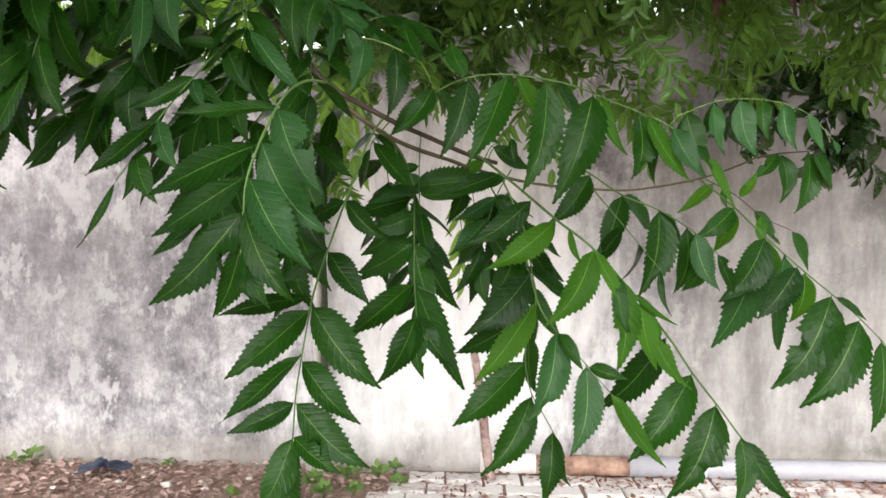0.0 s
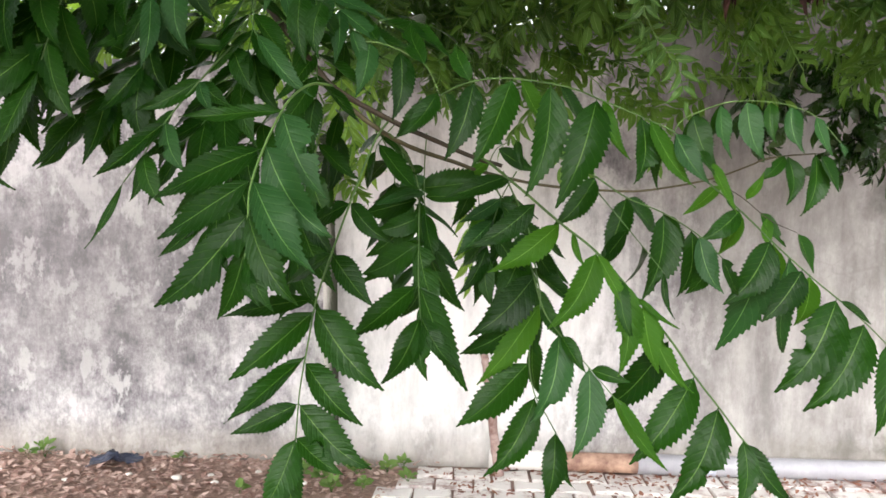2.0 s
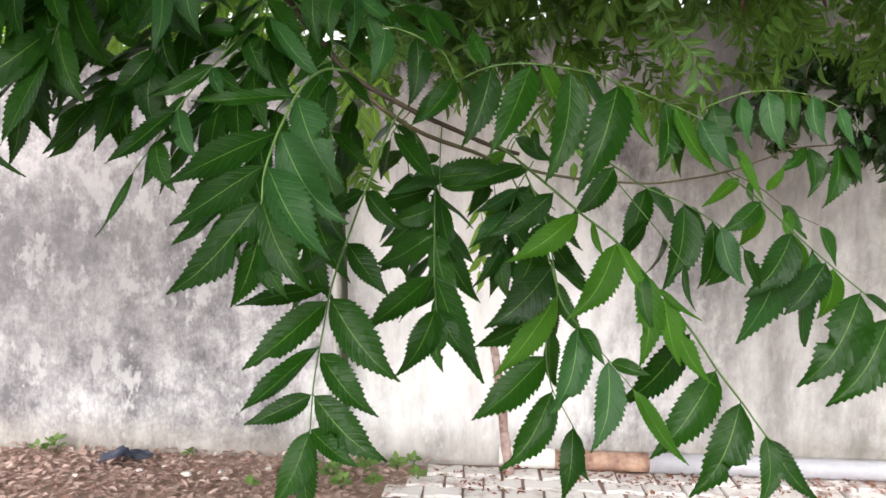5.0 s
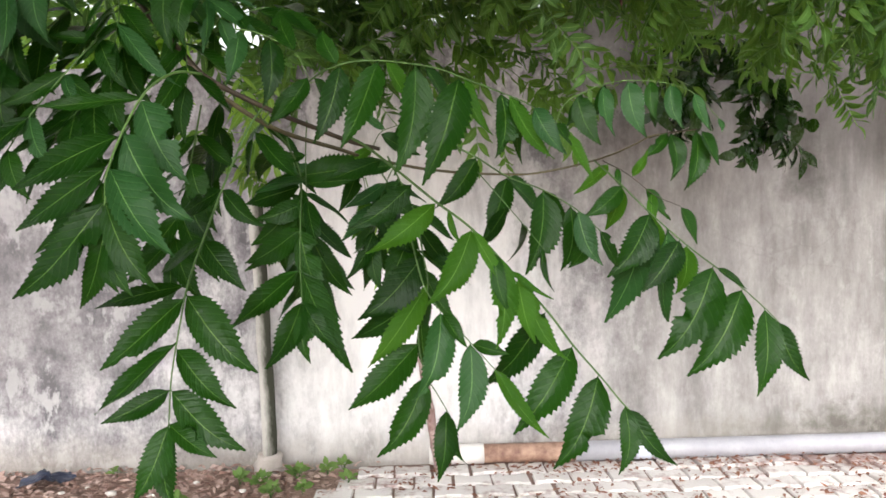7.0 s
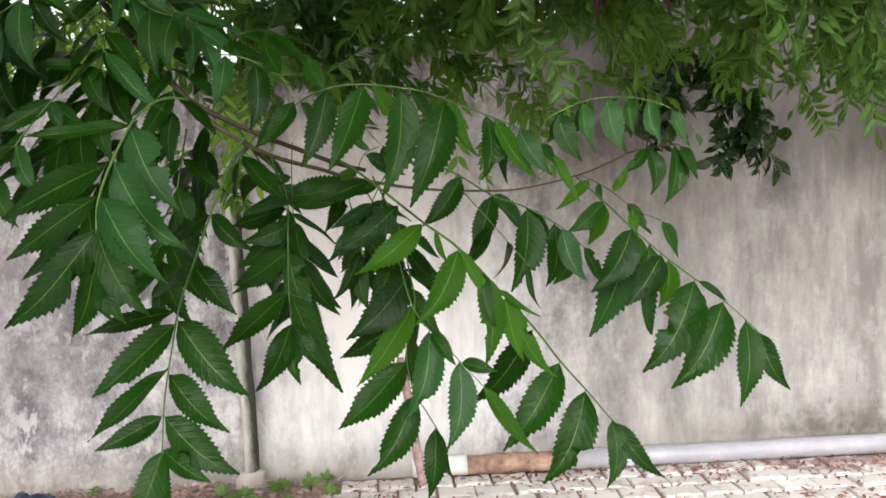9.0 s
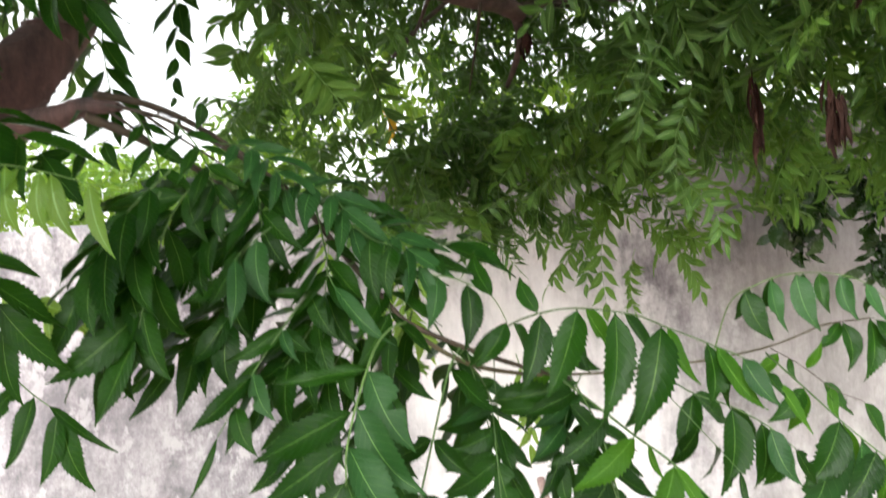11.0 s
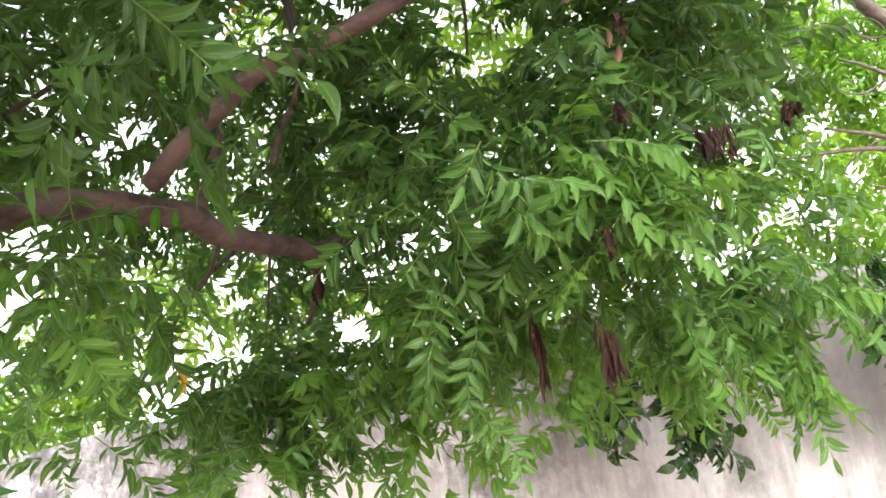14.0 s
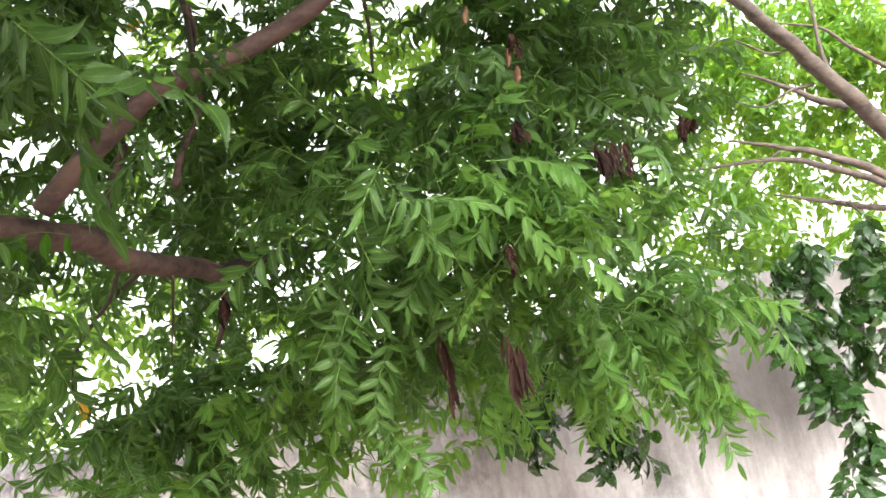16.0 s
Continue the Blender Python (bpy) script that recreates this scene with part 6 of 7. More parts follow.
frond_crown.clump((0.798, 1.549, 2.352), (0.09, 0.09, 0.07), 3, 0.7, scale=0.74, single=True)
frond_crown.clump((0.886, 1.546, 2.287), (0.09, 0.09, 0.07), 4, 0.7, scale=0.74, single=True)
frond_crown.clump((0.945, 1.558, 2.192), (0.09, 0.09, 0.07), 3, 0.7, scale=0.74, single=True)
frond_crown.clump((0.830, 1.628, 2.229), (0.09, 0.09, 0.07), 3, 0.7, scale=0.74, single=True)
frond_crown.clump((0.959, 1.565, 2.350), (0.09, 0.09, 0.07), 3, 0.7, scale=0.74, single=True)
front.clump((-0.317, 3.080, 2.156), (0.09, 0.09, 0.07), 3, 0.7, single=True)
front.clump((-0.547, 3.121, 2.202), (0.09, 0.09, 0.07), 3, 0.7, single=True)
frond_crown.clump((-0.590, 3.366, 2.512), (0.20, 0.20, 0.15), 2, 0.8)
front.clump((-0.769, 3.145, 2.304), (0.21, 0.21, 0.16), 1, 0.8)
front.clump((-0.366, 2.721, 2.350), (0.16, 0.16, 0.12), 3, 0.6)
frond_crown.clump((-0.193, 2.884, 2.226), (0.16, 0.16, 0.12), 6, 0.7)
frond_crown.clump((-0.260, 2.629, 1.987), (0.13, 0.13, 0.10), 3, 0.7)
front.clump((-0.652, 2.847, 2.353), (0.20, 0.20, 0.15), 10, 0.6)
frond_crown.clump((-1.119, 3.341, 2.311), (0.18, 0.18, 0.13), 6, 0.6)
frond_crown.clump((-0.787, 3.017, 2.527), (0.13, 0.13, 0.10), 4, 0.6)
frond_crown.clump((-0.129, 1.681, 1.608), (0.05, 0.05, 0.04), 2, 0.7, 0.6, single=True)
frond_crown.clump((-0.140, 1.678, 1.556), (0.05, 0.05, 0.04), 1, 0.7, 0.6, single=True)
frond_crown.clump((-0.099, 1.680, 1.579), (0.05, 0.05, 0.04), 1, 0.7, 0.6, single=True)
frond_crown.clump((-0.161, 1.733, 1.652), (0.05, 0.05, 0.04), 1, 0.7, 0.6, single=True)
frond_crown.clump((0.538, 2.611, 2.079), (0.14, 0.14, 0.11), 1, 0.8)
frond_crown.clump((0.700, 2.729, 2.190), (0.14, 0.14, 0.10), 2, 0.8)
frond_crown.clump((0.846, 2.774, 2.294), (0.16, 0.16, 0.12), 3, 0.8)
frond_crown.clump((1.043, 2.728, 2.293), (0.14, 0.14, 0.11), 3, 0.8)
frond_crown.clump((1.100, 2.926, 2.169), (0.14, 0.14, 0.10), 7, 0.9)
frond_crown.clump((1.335, 3.022, 2.165), (0.14, 0.14, 0.11), 7, 0.9)
frond_crown.clump((0.918, 2.832, 2.191), (0.13, 0.13, 0.10), 6, 0.9)
frond_crown.clump((0.770, 3.390, 2.447), (0.18, 0.18, 0.13), 2, 0.6)
frond_crown.clump((0.415, 2.605, 2.108), (0.18, 0.18, 0.13), 2, 0.8)
frond_crown.clump((0.305, 2.573, 2.119), (0.14, 0.14, 0.11), 6, 0.75)
frond_crown.clump((0.344, 2.842, 1.869), (0.08, 0.08, 0.07), 1, 0.95)
frond_crown.clump((0.557, 2.858, 1.856), (0.08, 0.08, 0.07), 1, 0.95)
frond_crown.clump((0.770, 2.918, 1.966), (0.08, 0.08, 0.07), 1, 0.95)
frond_crown.clump((0.940, 3.027, 2.030), (0.08, 0.08, 0.07), 2, 0.95)
frond_crown.clump((0.214, 2.995, 2.062), (0.16, 0.16, 0.12), 1, 0.8)
frond_crown.clump((1.342, 2.691, 2.176), (0.22, 0.22, 0.16), 5, 0.6)
frond_crown.clump((1.789, 2.908, 2.169), (0.22, 0.22, 0.16), 4, 0.6)
frond_crown.clump((-0.009, 3.239, 2.482), (0.16, 0.16, 0.12), 2, 0.8)
frond_crown.clump((1.584, 3.118, 2.163), (0.15, 0.15, 0.11), 5, 0.9)
frond_crown.clump((1.843, 3.208, 2.165), (0.13, 0.13, 0.10), 5, 0.9)
front.clump((-0.508, 2.505, 2.427), (0.14, 0.14, 0.11), 6, 0.6)
frond_crown.clump((-0.037, 3.128, 2.129), (0.22, 0.22, 0.17), 1, 0.8)
frond_crown.clump((0.149, 2.541, 2.181), (0.14, 0.14, 0.10), 3, 0.6)
frond_crown.clump((-0.144, 2.650, 1.942), (0.14, 0.14, 0.11), 4, 0.75)
frond_crown.clump((1.210, 2.131, 2.005), (0.14, 0.14, 0.12), 5, 0.75)
frond_crown.clump((1.061, 2.149, 2.065), (0.14, 0.14, 0.12), 5, 0.75)
frond_crown.clump((0.907, 2.269, 2.146), (0.14, 0.14, 0.12), 5, 0.75)
frond_crown.clump((0.834, 2.521, 2.060), (0.14, 0.14, 0.12), 4, 0.75)
frond_crown.clump((0.449, 2.770, 2.357), (0.16, 0.16, 0.13), 6, 0.6)
frond_crown.clump((-0.350, 1.649, 2.227), (0.07, 0.07, 0.06), 3, 0.7)
frond_crown.clump((-0.251, 1.735, 2.261), (0.07, 0.07, 0.06), 2, 0.7)
frond_crown.clump((-0.235, 1.954, 2.225), (0.07, 0.07, 0.06), 2, 0.7)
front.close("outer_crown", "drooping pinnate leaves in a lit light green")
frond_crown.close("young_leaves", "fresh light green pinnate leaves, brightened as lit")


# long single fronds at the crown's lower edge
spread_leaf(neem_tree, [(0.510, 2.268, 2.288), (0.486, 2.284, 2.177), (0.460, 2.298, 2.082), (0.436, 2.314, 1.971)], 8, 0.072, 0.36, lit_young_leaf, 66, 0.25, pale_stem, (0, -0.8, 0.4))
spread_leaf(neem_tree, [(0.476, 2.710, 2.053), (0.441, 2.731, 1.906), (0.411, 2.753, 1.759), (0.419, 2.780, 1.600)], 8, 0.066, 0.36, lit_young_leaf, 66, 0.25, pale_stem, (0, -0.8, 0.4))
spread_leaf(neem_tree, [(0.506, 2.737, 1.902), (0.604, 2.758, 1.822), (0.691, 2.781, 1.724), (0.740, 2.802, 1.619)], 8, 0.062, 0.36, lit_young_leaf, 66, 0.50, pale_stem, (0, -0.8, 0.4))
spread_leaf(neem_tree, [(0.637, 3.084, 2.017), (0.796, 3.096, 2.022), (0.942, 3.113, 1.989), (1.097, 3.133, 1.938)], 9, 0.062, 0.36, lit_young_leaf, 66, 0.90, pale_stem, (0, -0.8, 0.4))
spread_leaf(neem_tree, [(0.285, 2.768, 1.919), (0.319, 2.780, 1.860), (0.360, 2.799, 1.763), (0.363, 2.815, 1.668)], 6, 0.060, 0.36, lit_neem_leaf, 66, 0.40, pale_stem, (0, -0.8, 0.4))
spread_leaf(neem_tree, [(0.733, 1.449, 2.385), (0.782, 1.453, 2.330), (0.838, 1.464, 2.240), (0.858, 1.475, 2.180)], 6, 0.046, 0.36, lit_young_leaf, 66, 0.60, pale_stem, (0, -0.8, 0.4))
spread_leaf(neem_tree, [(0.767, 1.442, 2.384), (0.857, 1.425, 2.369), (0.921, 1.419, 2.337), (0.960, 1.424, 2.284)], 7, 0.046, 0.36, lit_young_leaf, 66, 1.00, pale_stem, (0, -0.8, 0.4))
spread_leaf(neem_tree, [(0.873, 1.516, 2.215), (0.928, 1.511, 2.186), (0.970, 1.511, 2.149), (1.004, 1.516, 2.102)], 5, 0.044, 0.36, lit_young_leaf, 66, 0.60, pale_stem, (0, -0.8, 0.4))
spread_leaf(neem_tree, [(1.351, 2.164, 2.155), (1.402, 2.181, 2.048), (1.436, 2.201, 1.945), (1.494, 2.216, 1.836)], 8, 0.060, 0.36, lit_young_leaf, 66, 0.40, pale_stem, (0, -0.8, 0.4))
spread_leaf(neem_tree, [(0.483, 2.332, 2.078), (0.478, 2.312, 2.158), (0.489, 2.289, 2.235), (0.515, 2.265, 2.301)], 8, 0.070, 0.36, lit_young_leaf, 66, 0.10, pale_stem, (0, -0.8, 0.4))


# ---- the broad-leaved tree over the wall ----
broad_tree = thing("broad_leaved_tree", "pale-barked tree with glossy broad leaves overhanging the wall", "tree")
branch_part("limb", broad_tree, [(4.557, 4.127, 2.751), (3.894, 3.840, 3.205), (3.514, 3.658, 3.420), (3.239, 3.558, 3.634), (2.998, 3.462, 3.803), (2.842, 3.459, 3.950)], 0.055, 0.032, grey_bark, 12)
branch_part("limb", broad_tree, [(4.472, 4.178, 2.634), (3.929, 4.004, 2.961), (3.469, 3.860, 3.100), (3.166, 3.811, 3.150), (2.845, 3.764, 3.208)], 0.034, 0.006, grey_bark, 12)
branch_part("limb", broad_tree, [(4.368, 4.081, 2.688), (3.923, 4.016, 2.920), (3.335, 3.804, 3.031), (3.007, 3.763, 3.072), (2.567, 3.759, 3.070)], 0.03, 0.005, grey_bark, 12)
branch_part("limb", broad_tree, [(4.529, 4.247, 2.724), (4.049, 4.224, 2.825), (3.597, 4.197, 2.920), (3.281, 4.148, 2.983)], 0.03, 0.005, grey_bark, 12)
branch_part("limb", broad_tree, [(3.697, 3.846, 3.354), (3.516, 3.865, 3.438), (3.339, 3.875, 3.552), (3.129, 3.896, 3.656)], 0.026, 0.005, grey_bark, 12)
branch_part("limb", broad_tree, [(3.491, 3.650, 3.470), (3.454, 3.612, 3.644), (3.439, 3.557, 3.860), (3.441, 3.525, 3.980)], 0.014, 0.006, grey_bark, 12)
branch_part("limb", broad_tree, [(4.017, 3.820, 3.569), (3.746, 3.744, 3.692), (3.535, 3.664, 3.774), (3.201, 3.624, 3.816)], 0.014, 0.004, grey_bark, 12)
branch_part("twig", broad_tree, [(3.407, 3.696, 3.451), (3.270, 3.710, 3.438), (3.107, 3.763, 3.380), (2.961, 3.781, 3.439)], 0.009, 0.003, grey_bark, 12)
branch_part("twig", broad_tree, [(3.237, 3.562, 3.619), (3.116, 3.592, 3.614), (2.920, 3.607, 3.727), (2.796, 3.641, 3.707)], 0.008, 0.003, grey_bark, 12)
branch_part("twig", broad_tree, [(3.164, 3.816, 3.132), (3.030, 3.866, 3.061), (2.957, 3.904, 2.985)], 0.008, 0.003, grey_bark, 12)
branch_part("twig", broad_tree, [(3.758, 4.172, 2.875), (3.847, 4.174, 2.791), (3.905, 4.177, 2.731)], 0.01, 0.004, grey_bark, 12)
branch_part("trunk", broad_tree, [(5.06, 5.6, -0.05), (5.01, 5.5, 1.2), (4.71, 4.18, 2.40), (4.557, 4.127, 2.751)], 0.14, 0.07, grey_bark, 14)
broad_crown = Crown(broad_tree, broad_leaf, broad_leaf, BROAD, "leafy_twig", 160, False)
broad_crown.clump((1.613, 4.110, 2.190), (0.11, 0.11, 0.15), 10, 1.2, single=True)
broad_crown.clump((1.537, 4.161, 2.063), (0.08, 0.08, 0.10), 5, 1.2, single=True)
broad_crown.clump((1.878, 4.040, 2.223), (0.08, 0.08, 0.10), 5, 1.2, single=True)
broad_crown.clump((1.963, 4.131, 1.809), (0.06, 0.06, 0.08), 5, 1.2, single=True)
broad_crown.clump((1.962, 4.078, 2.007), (0.05, 0.05, 0.07), 4, 1.2, single=True)
broad_crown.clump((2.990, 3.865, 2.310), (0.08, 0.08, 0.10), 5, 1.2, single=True)
broad_crown.clump((3.007, 3.940, 2.016), (0.09, 0.09, 0.12), 6, 1.2, single=True)
broad_crown.clump((3.256, 3.917, 2.281), (0.10, 0.10, 0.13), 6, 1.2, single=True)
broad_crown.clump((3.378, 3.943, 2.079), (0.10, 0.10, 0.13), 6, 1.2, single=True)
broad_crown.clump((3.487, 3.829, 2.413), (0.10, 0.10, 0.13), 6, 1.2, single=True)
broad_crown.clump((3.192, 3.938, 1.864), (0.06, 0.06, 0.08), 4, 1.2, single=True)
broad_crown.clump((3.274, 3.986, 1.615), (0.06, 0.06, 0.08), 4, 1.2, single=True)
broad_crown.clump((3.091, 3.976, 1.415), (0.06, 0.06, 0.08), 3, 1.2, single=True)
broad_crown.clump((3.205, 3.961, 2.557), (0.09, 0.09, 0.11), 5, 1.2, single=True)
broad_crown.clump((3.054, 3.988, 2.587), (0.05, 0.05, 0.07), 3, 1.2, single=True)
broad_crown.clump((3.586, 3.853, 2.633), (0.09, 0.09, 0.11), 5, 1.2, single=True)
broad_crown.close("crown", "hanging clusters of glossy dark broad leaves")
# the sunlit look of this crown is put into its lime leaf colour
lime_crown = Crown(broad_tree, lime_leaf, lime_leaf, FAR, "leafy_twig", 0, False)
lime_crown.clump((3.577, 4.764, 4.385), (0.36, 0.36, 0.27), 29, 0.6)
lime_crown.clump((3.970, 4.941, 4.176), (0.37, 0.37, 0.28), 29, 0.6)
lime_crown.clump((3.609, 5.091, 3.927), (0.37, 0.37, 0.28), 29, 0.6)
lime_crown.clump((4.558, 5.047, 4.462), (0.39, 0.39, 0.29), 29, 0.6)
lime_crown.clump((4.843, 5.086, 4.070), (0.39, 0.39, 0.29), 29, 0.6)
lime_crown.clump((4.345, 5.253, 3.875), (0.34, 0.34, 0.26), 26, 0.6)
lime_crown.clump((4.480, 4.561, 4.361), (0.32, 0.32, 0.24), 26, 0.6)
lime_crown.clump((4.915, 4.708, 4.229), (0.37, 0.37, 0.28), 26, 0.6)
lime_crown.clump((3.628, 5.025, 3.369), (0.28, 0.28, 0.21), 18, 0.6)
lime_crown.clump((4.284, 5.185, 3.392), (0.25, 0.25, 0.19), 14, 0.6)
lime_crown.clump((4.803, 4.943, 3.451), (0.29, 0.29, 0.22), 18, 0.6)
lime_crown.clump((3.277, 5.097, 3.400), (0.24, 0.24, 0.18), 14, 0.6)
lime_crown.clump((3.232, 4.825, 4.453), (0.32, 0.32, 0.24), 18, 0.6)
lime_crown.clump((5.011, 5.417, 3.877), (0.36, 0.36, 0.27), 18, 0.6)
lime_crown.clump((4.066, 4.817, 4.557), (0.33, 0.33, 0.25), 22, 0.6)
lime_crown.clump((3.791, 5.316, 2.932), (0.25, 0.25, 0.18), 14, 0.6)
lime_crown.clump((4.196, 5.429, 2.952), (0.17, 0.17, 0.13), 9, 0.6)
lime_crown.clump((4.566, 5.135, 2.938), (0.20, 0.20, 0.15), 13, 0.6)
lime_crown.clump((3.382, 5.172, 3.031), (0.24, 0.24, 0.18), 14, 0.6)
lime_crown.close("lit_crown", "yellow-green foliage coloured as sunlit")


# ---- trees beyond the wall ----
far_tree = thing("far_tree", "hazy light green trees standing beyond the wall", "tree")
branch_part("trunk", far_tree, [(-2.5, 9.5, -0.05), (-2.4, 9.4, 1.5), (-2.2, 9.3, 3.2)], 0.14, 0.06, grey_bark, 10)
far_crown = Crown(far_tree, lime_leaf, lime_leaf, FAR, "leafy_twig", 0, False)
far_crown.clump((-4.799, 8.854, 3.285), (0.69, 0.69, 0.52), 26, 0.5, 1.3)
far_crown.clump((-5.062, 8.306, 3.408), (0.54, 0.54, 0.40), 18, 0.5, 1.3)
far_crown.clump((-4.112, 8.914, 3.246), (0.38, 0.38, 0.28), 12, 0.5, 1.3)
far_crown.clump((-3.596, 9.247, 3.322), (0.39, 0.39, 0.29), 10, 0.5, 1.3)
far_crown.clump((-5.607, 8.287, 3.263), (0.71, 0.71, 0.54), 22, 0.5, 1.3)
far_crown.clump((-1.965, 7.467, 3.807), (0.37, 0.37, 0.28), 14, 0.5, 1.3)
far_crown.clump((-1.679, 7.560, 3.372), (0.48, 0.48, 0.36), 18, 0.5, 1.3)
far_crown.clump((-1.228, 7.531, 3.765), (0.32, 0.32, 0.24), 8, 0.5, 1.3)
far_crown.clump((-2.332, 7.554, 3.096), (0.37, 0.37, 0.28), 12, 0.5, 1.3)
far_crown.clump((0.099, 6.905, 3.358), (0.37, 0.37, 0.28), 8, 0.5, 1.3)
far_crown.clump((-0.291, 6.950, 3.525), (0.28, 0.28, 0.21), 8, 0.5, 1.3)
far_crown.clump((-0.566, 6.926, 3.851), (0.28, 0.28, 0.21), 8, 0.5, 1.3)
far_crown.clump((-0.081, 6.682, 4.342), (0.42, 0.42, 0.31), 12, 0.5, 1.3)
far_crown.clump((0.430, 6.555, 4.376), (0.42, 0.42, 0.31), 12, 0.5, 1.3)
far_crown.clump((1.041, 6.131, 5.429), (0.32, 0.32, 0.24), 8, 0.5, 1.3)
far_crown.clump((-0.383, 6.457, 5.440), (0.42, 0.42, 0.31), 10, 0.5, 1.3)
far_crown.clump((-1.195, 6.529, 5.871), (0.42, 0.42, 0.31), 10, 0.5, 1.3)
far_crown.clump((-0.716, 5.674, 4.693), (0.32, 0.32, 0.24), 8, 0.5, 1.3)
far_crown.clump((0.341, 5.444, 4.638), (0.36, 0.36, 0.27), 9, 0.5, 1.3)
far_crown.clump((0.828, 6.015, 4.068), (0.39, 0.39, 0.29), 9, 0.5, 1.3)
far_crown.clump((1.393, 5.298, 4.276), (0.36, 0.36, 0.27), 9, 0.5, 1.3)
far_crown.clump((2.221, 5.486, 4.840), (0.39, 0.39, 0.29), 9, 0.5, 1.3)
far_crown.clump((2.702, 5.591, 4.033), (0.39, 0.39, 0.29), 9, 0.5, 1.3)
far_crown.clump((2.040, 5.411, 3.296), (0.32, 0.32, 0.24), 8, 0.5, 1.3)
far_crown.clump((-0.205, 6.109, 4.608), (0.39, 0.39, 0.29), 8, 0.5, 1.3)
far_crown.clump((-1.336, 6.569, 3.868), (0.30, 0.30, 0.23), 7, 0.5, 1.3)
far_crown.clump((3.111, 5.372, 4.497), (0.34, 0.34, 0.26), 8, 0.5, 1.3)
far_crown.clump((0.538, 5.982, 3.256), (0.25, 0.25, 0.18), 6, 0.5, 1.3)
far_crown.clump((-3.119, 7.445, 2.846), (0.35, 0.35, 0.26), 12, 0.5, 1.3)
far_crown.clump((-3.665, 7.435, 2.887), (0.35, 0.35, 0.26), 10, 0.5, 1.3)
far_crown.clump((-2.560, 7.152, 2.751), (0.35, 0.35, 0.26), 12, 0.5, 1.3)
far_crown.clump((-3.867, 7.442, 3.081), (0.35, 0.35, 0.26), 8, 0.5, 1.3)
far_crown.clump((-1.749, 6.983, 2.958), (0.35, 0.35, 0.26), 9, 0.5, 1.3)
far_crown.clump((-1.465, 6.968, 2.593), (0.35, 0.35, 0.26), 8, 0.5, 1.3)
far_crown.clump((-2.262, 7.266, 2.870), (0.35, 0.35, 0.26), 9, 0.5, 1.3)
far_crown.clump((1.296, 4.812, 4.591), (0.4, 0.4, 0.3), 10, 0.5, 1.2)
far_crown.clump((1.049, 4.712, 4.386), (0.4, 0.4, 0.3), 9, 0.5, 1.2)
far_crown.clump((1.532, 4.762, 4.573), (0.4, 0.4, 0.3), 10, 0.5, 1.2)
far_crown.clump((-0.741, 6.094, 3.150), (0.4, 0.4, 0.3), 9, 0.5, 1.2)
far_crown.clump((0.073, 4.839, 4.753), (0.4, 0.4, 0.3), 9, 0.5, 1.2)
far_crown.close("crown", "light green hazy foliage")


# ---- withered leaves caught in the crown ----
def withered_data(seed):
    # shrivelled leaf strips hanging together along +x
    rng = np.random.default_rng(seed)
    parts = []
    for i in range(11):
        size = 0.2 * rng.uniform(0.3, 0.65)
        v, f, uv = blade(size, size * rng.uniform(0.22, 0.4), rng.uniform(-0.12, 0.12), rng.uniform(-0.15, 0.15), rng.uniform(0.5, 1.4), seed * 30 + i, 9, 0.1, (-1, 0, 1))
        m = pose(0.2 * rng.uniform(0, 0.62), rng.uniform(-0.012, 0.012), rng.uniform(-0.012, 0.012), rng.uniform(0, 360), rng.uniform(-18, 18), rng.uniform(-18, 18))
        parts.append(moved((np.array(v, dtype=np.float32), np.array(f, dtype=np.int32), np.array(uv, dtype=np.float32)), m))
    offset, vs, fs, us = 0, [], [], []
    for v, f, u in parts:
        vs.append(v)
        fs.append(f + offset)
        us.append(u)
        offset += len(v)
    return np.concatenate(vs), np.concatenate(fs), np.concatenate(us)


WITHERED = [withered_data(100 + i) for i in range(3)]
def withered(at, size, seed):
    k = seed % 3
    ob = new("withered_leaves", data_mesh("withered_leaves", [WITHERED[k]], dead_leaf))
    ob.parent = neem_tree
    ob.matrix_local = pose(*at, 0, 88, seed * 47) @ Matrix.Diagonal((size / 0.16, 0.45, 0.45, 1))
    tagged(ob, "shrivelled dark brown hanging leaves")
withered((0.692, 1.889, 2.165), 0.140, 0)
withered((0.701, 1.910, 2.080), 0.120, 1)
withered((0.839, 1.822, 2.092), 0.140, 2)
withered((0.845, 1.804, 2.074), 0.130, 3)
withered((0.867, 1.818, 2.083), 0.120, 4)
withered((0.815, 1.574, 2.244), 0.070, 5)
withered((1.065, 1.564, 2.461), 0.085, 6)
withered((1.093, 1.559, 2.458), 0.085, 7)
withered((1.129, 1.555, 2.442), 0.085, 8)
withered((1.389, 1.726, 2.567), 0.065, 9)
withered((1.410, 1.722, 2.563), 0.055, 10)
withered((0.837, 1.315, 2.597), 0.045, 11)
withered((0.188, 2.157, 2.391), 0.090, 12)
withered((0.854, 1.449, 2.480), 0.050, 13)

def old_leaf(at, size, mat, label, seed):
    v, f, uv = blade(size, size * 0.42, 0.09, 0.22, 0.9, seed, 12, 0.12)
    ob = mesh_object("old_leaf", v, f, mat, neem_tree, label, uv)
    ob.matrix_local = pose(*at, 20 * seed, 80, 35 * seed)
old_leaf((-0.225, 2.190, 2.177), 0.10, yellow_leaf, "yellowed leaf", 1)
old_leaf((-0.218, 2.206, 2.166), 0.065, yellow_leaf, "yellowed leaf", 2)
old_leaf((0.886, 1.498, 2.665), 0.045, tan_leaf, "dry tan leaf", 3)
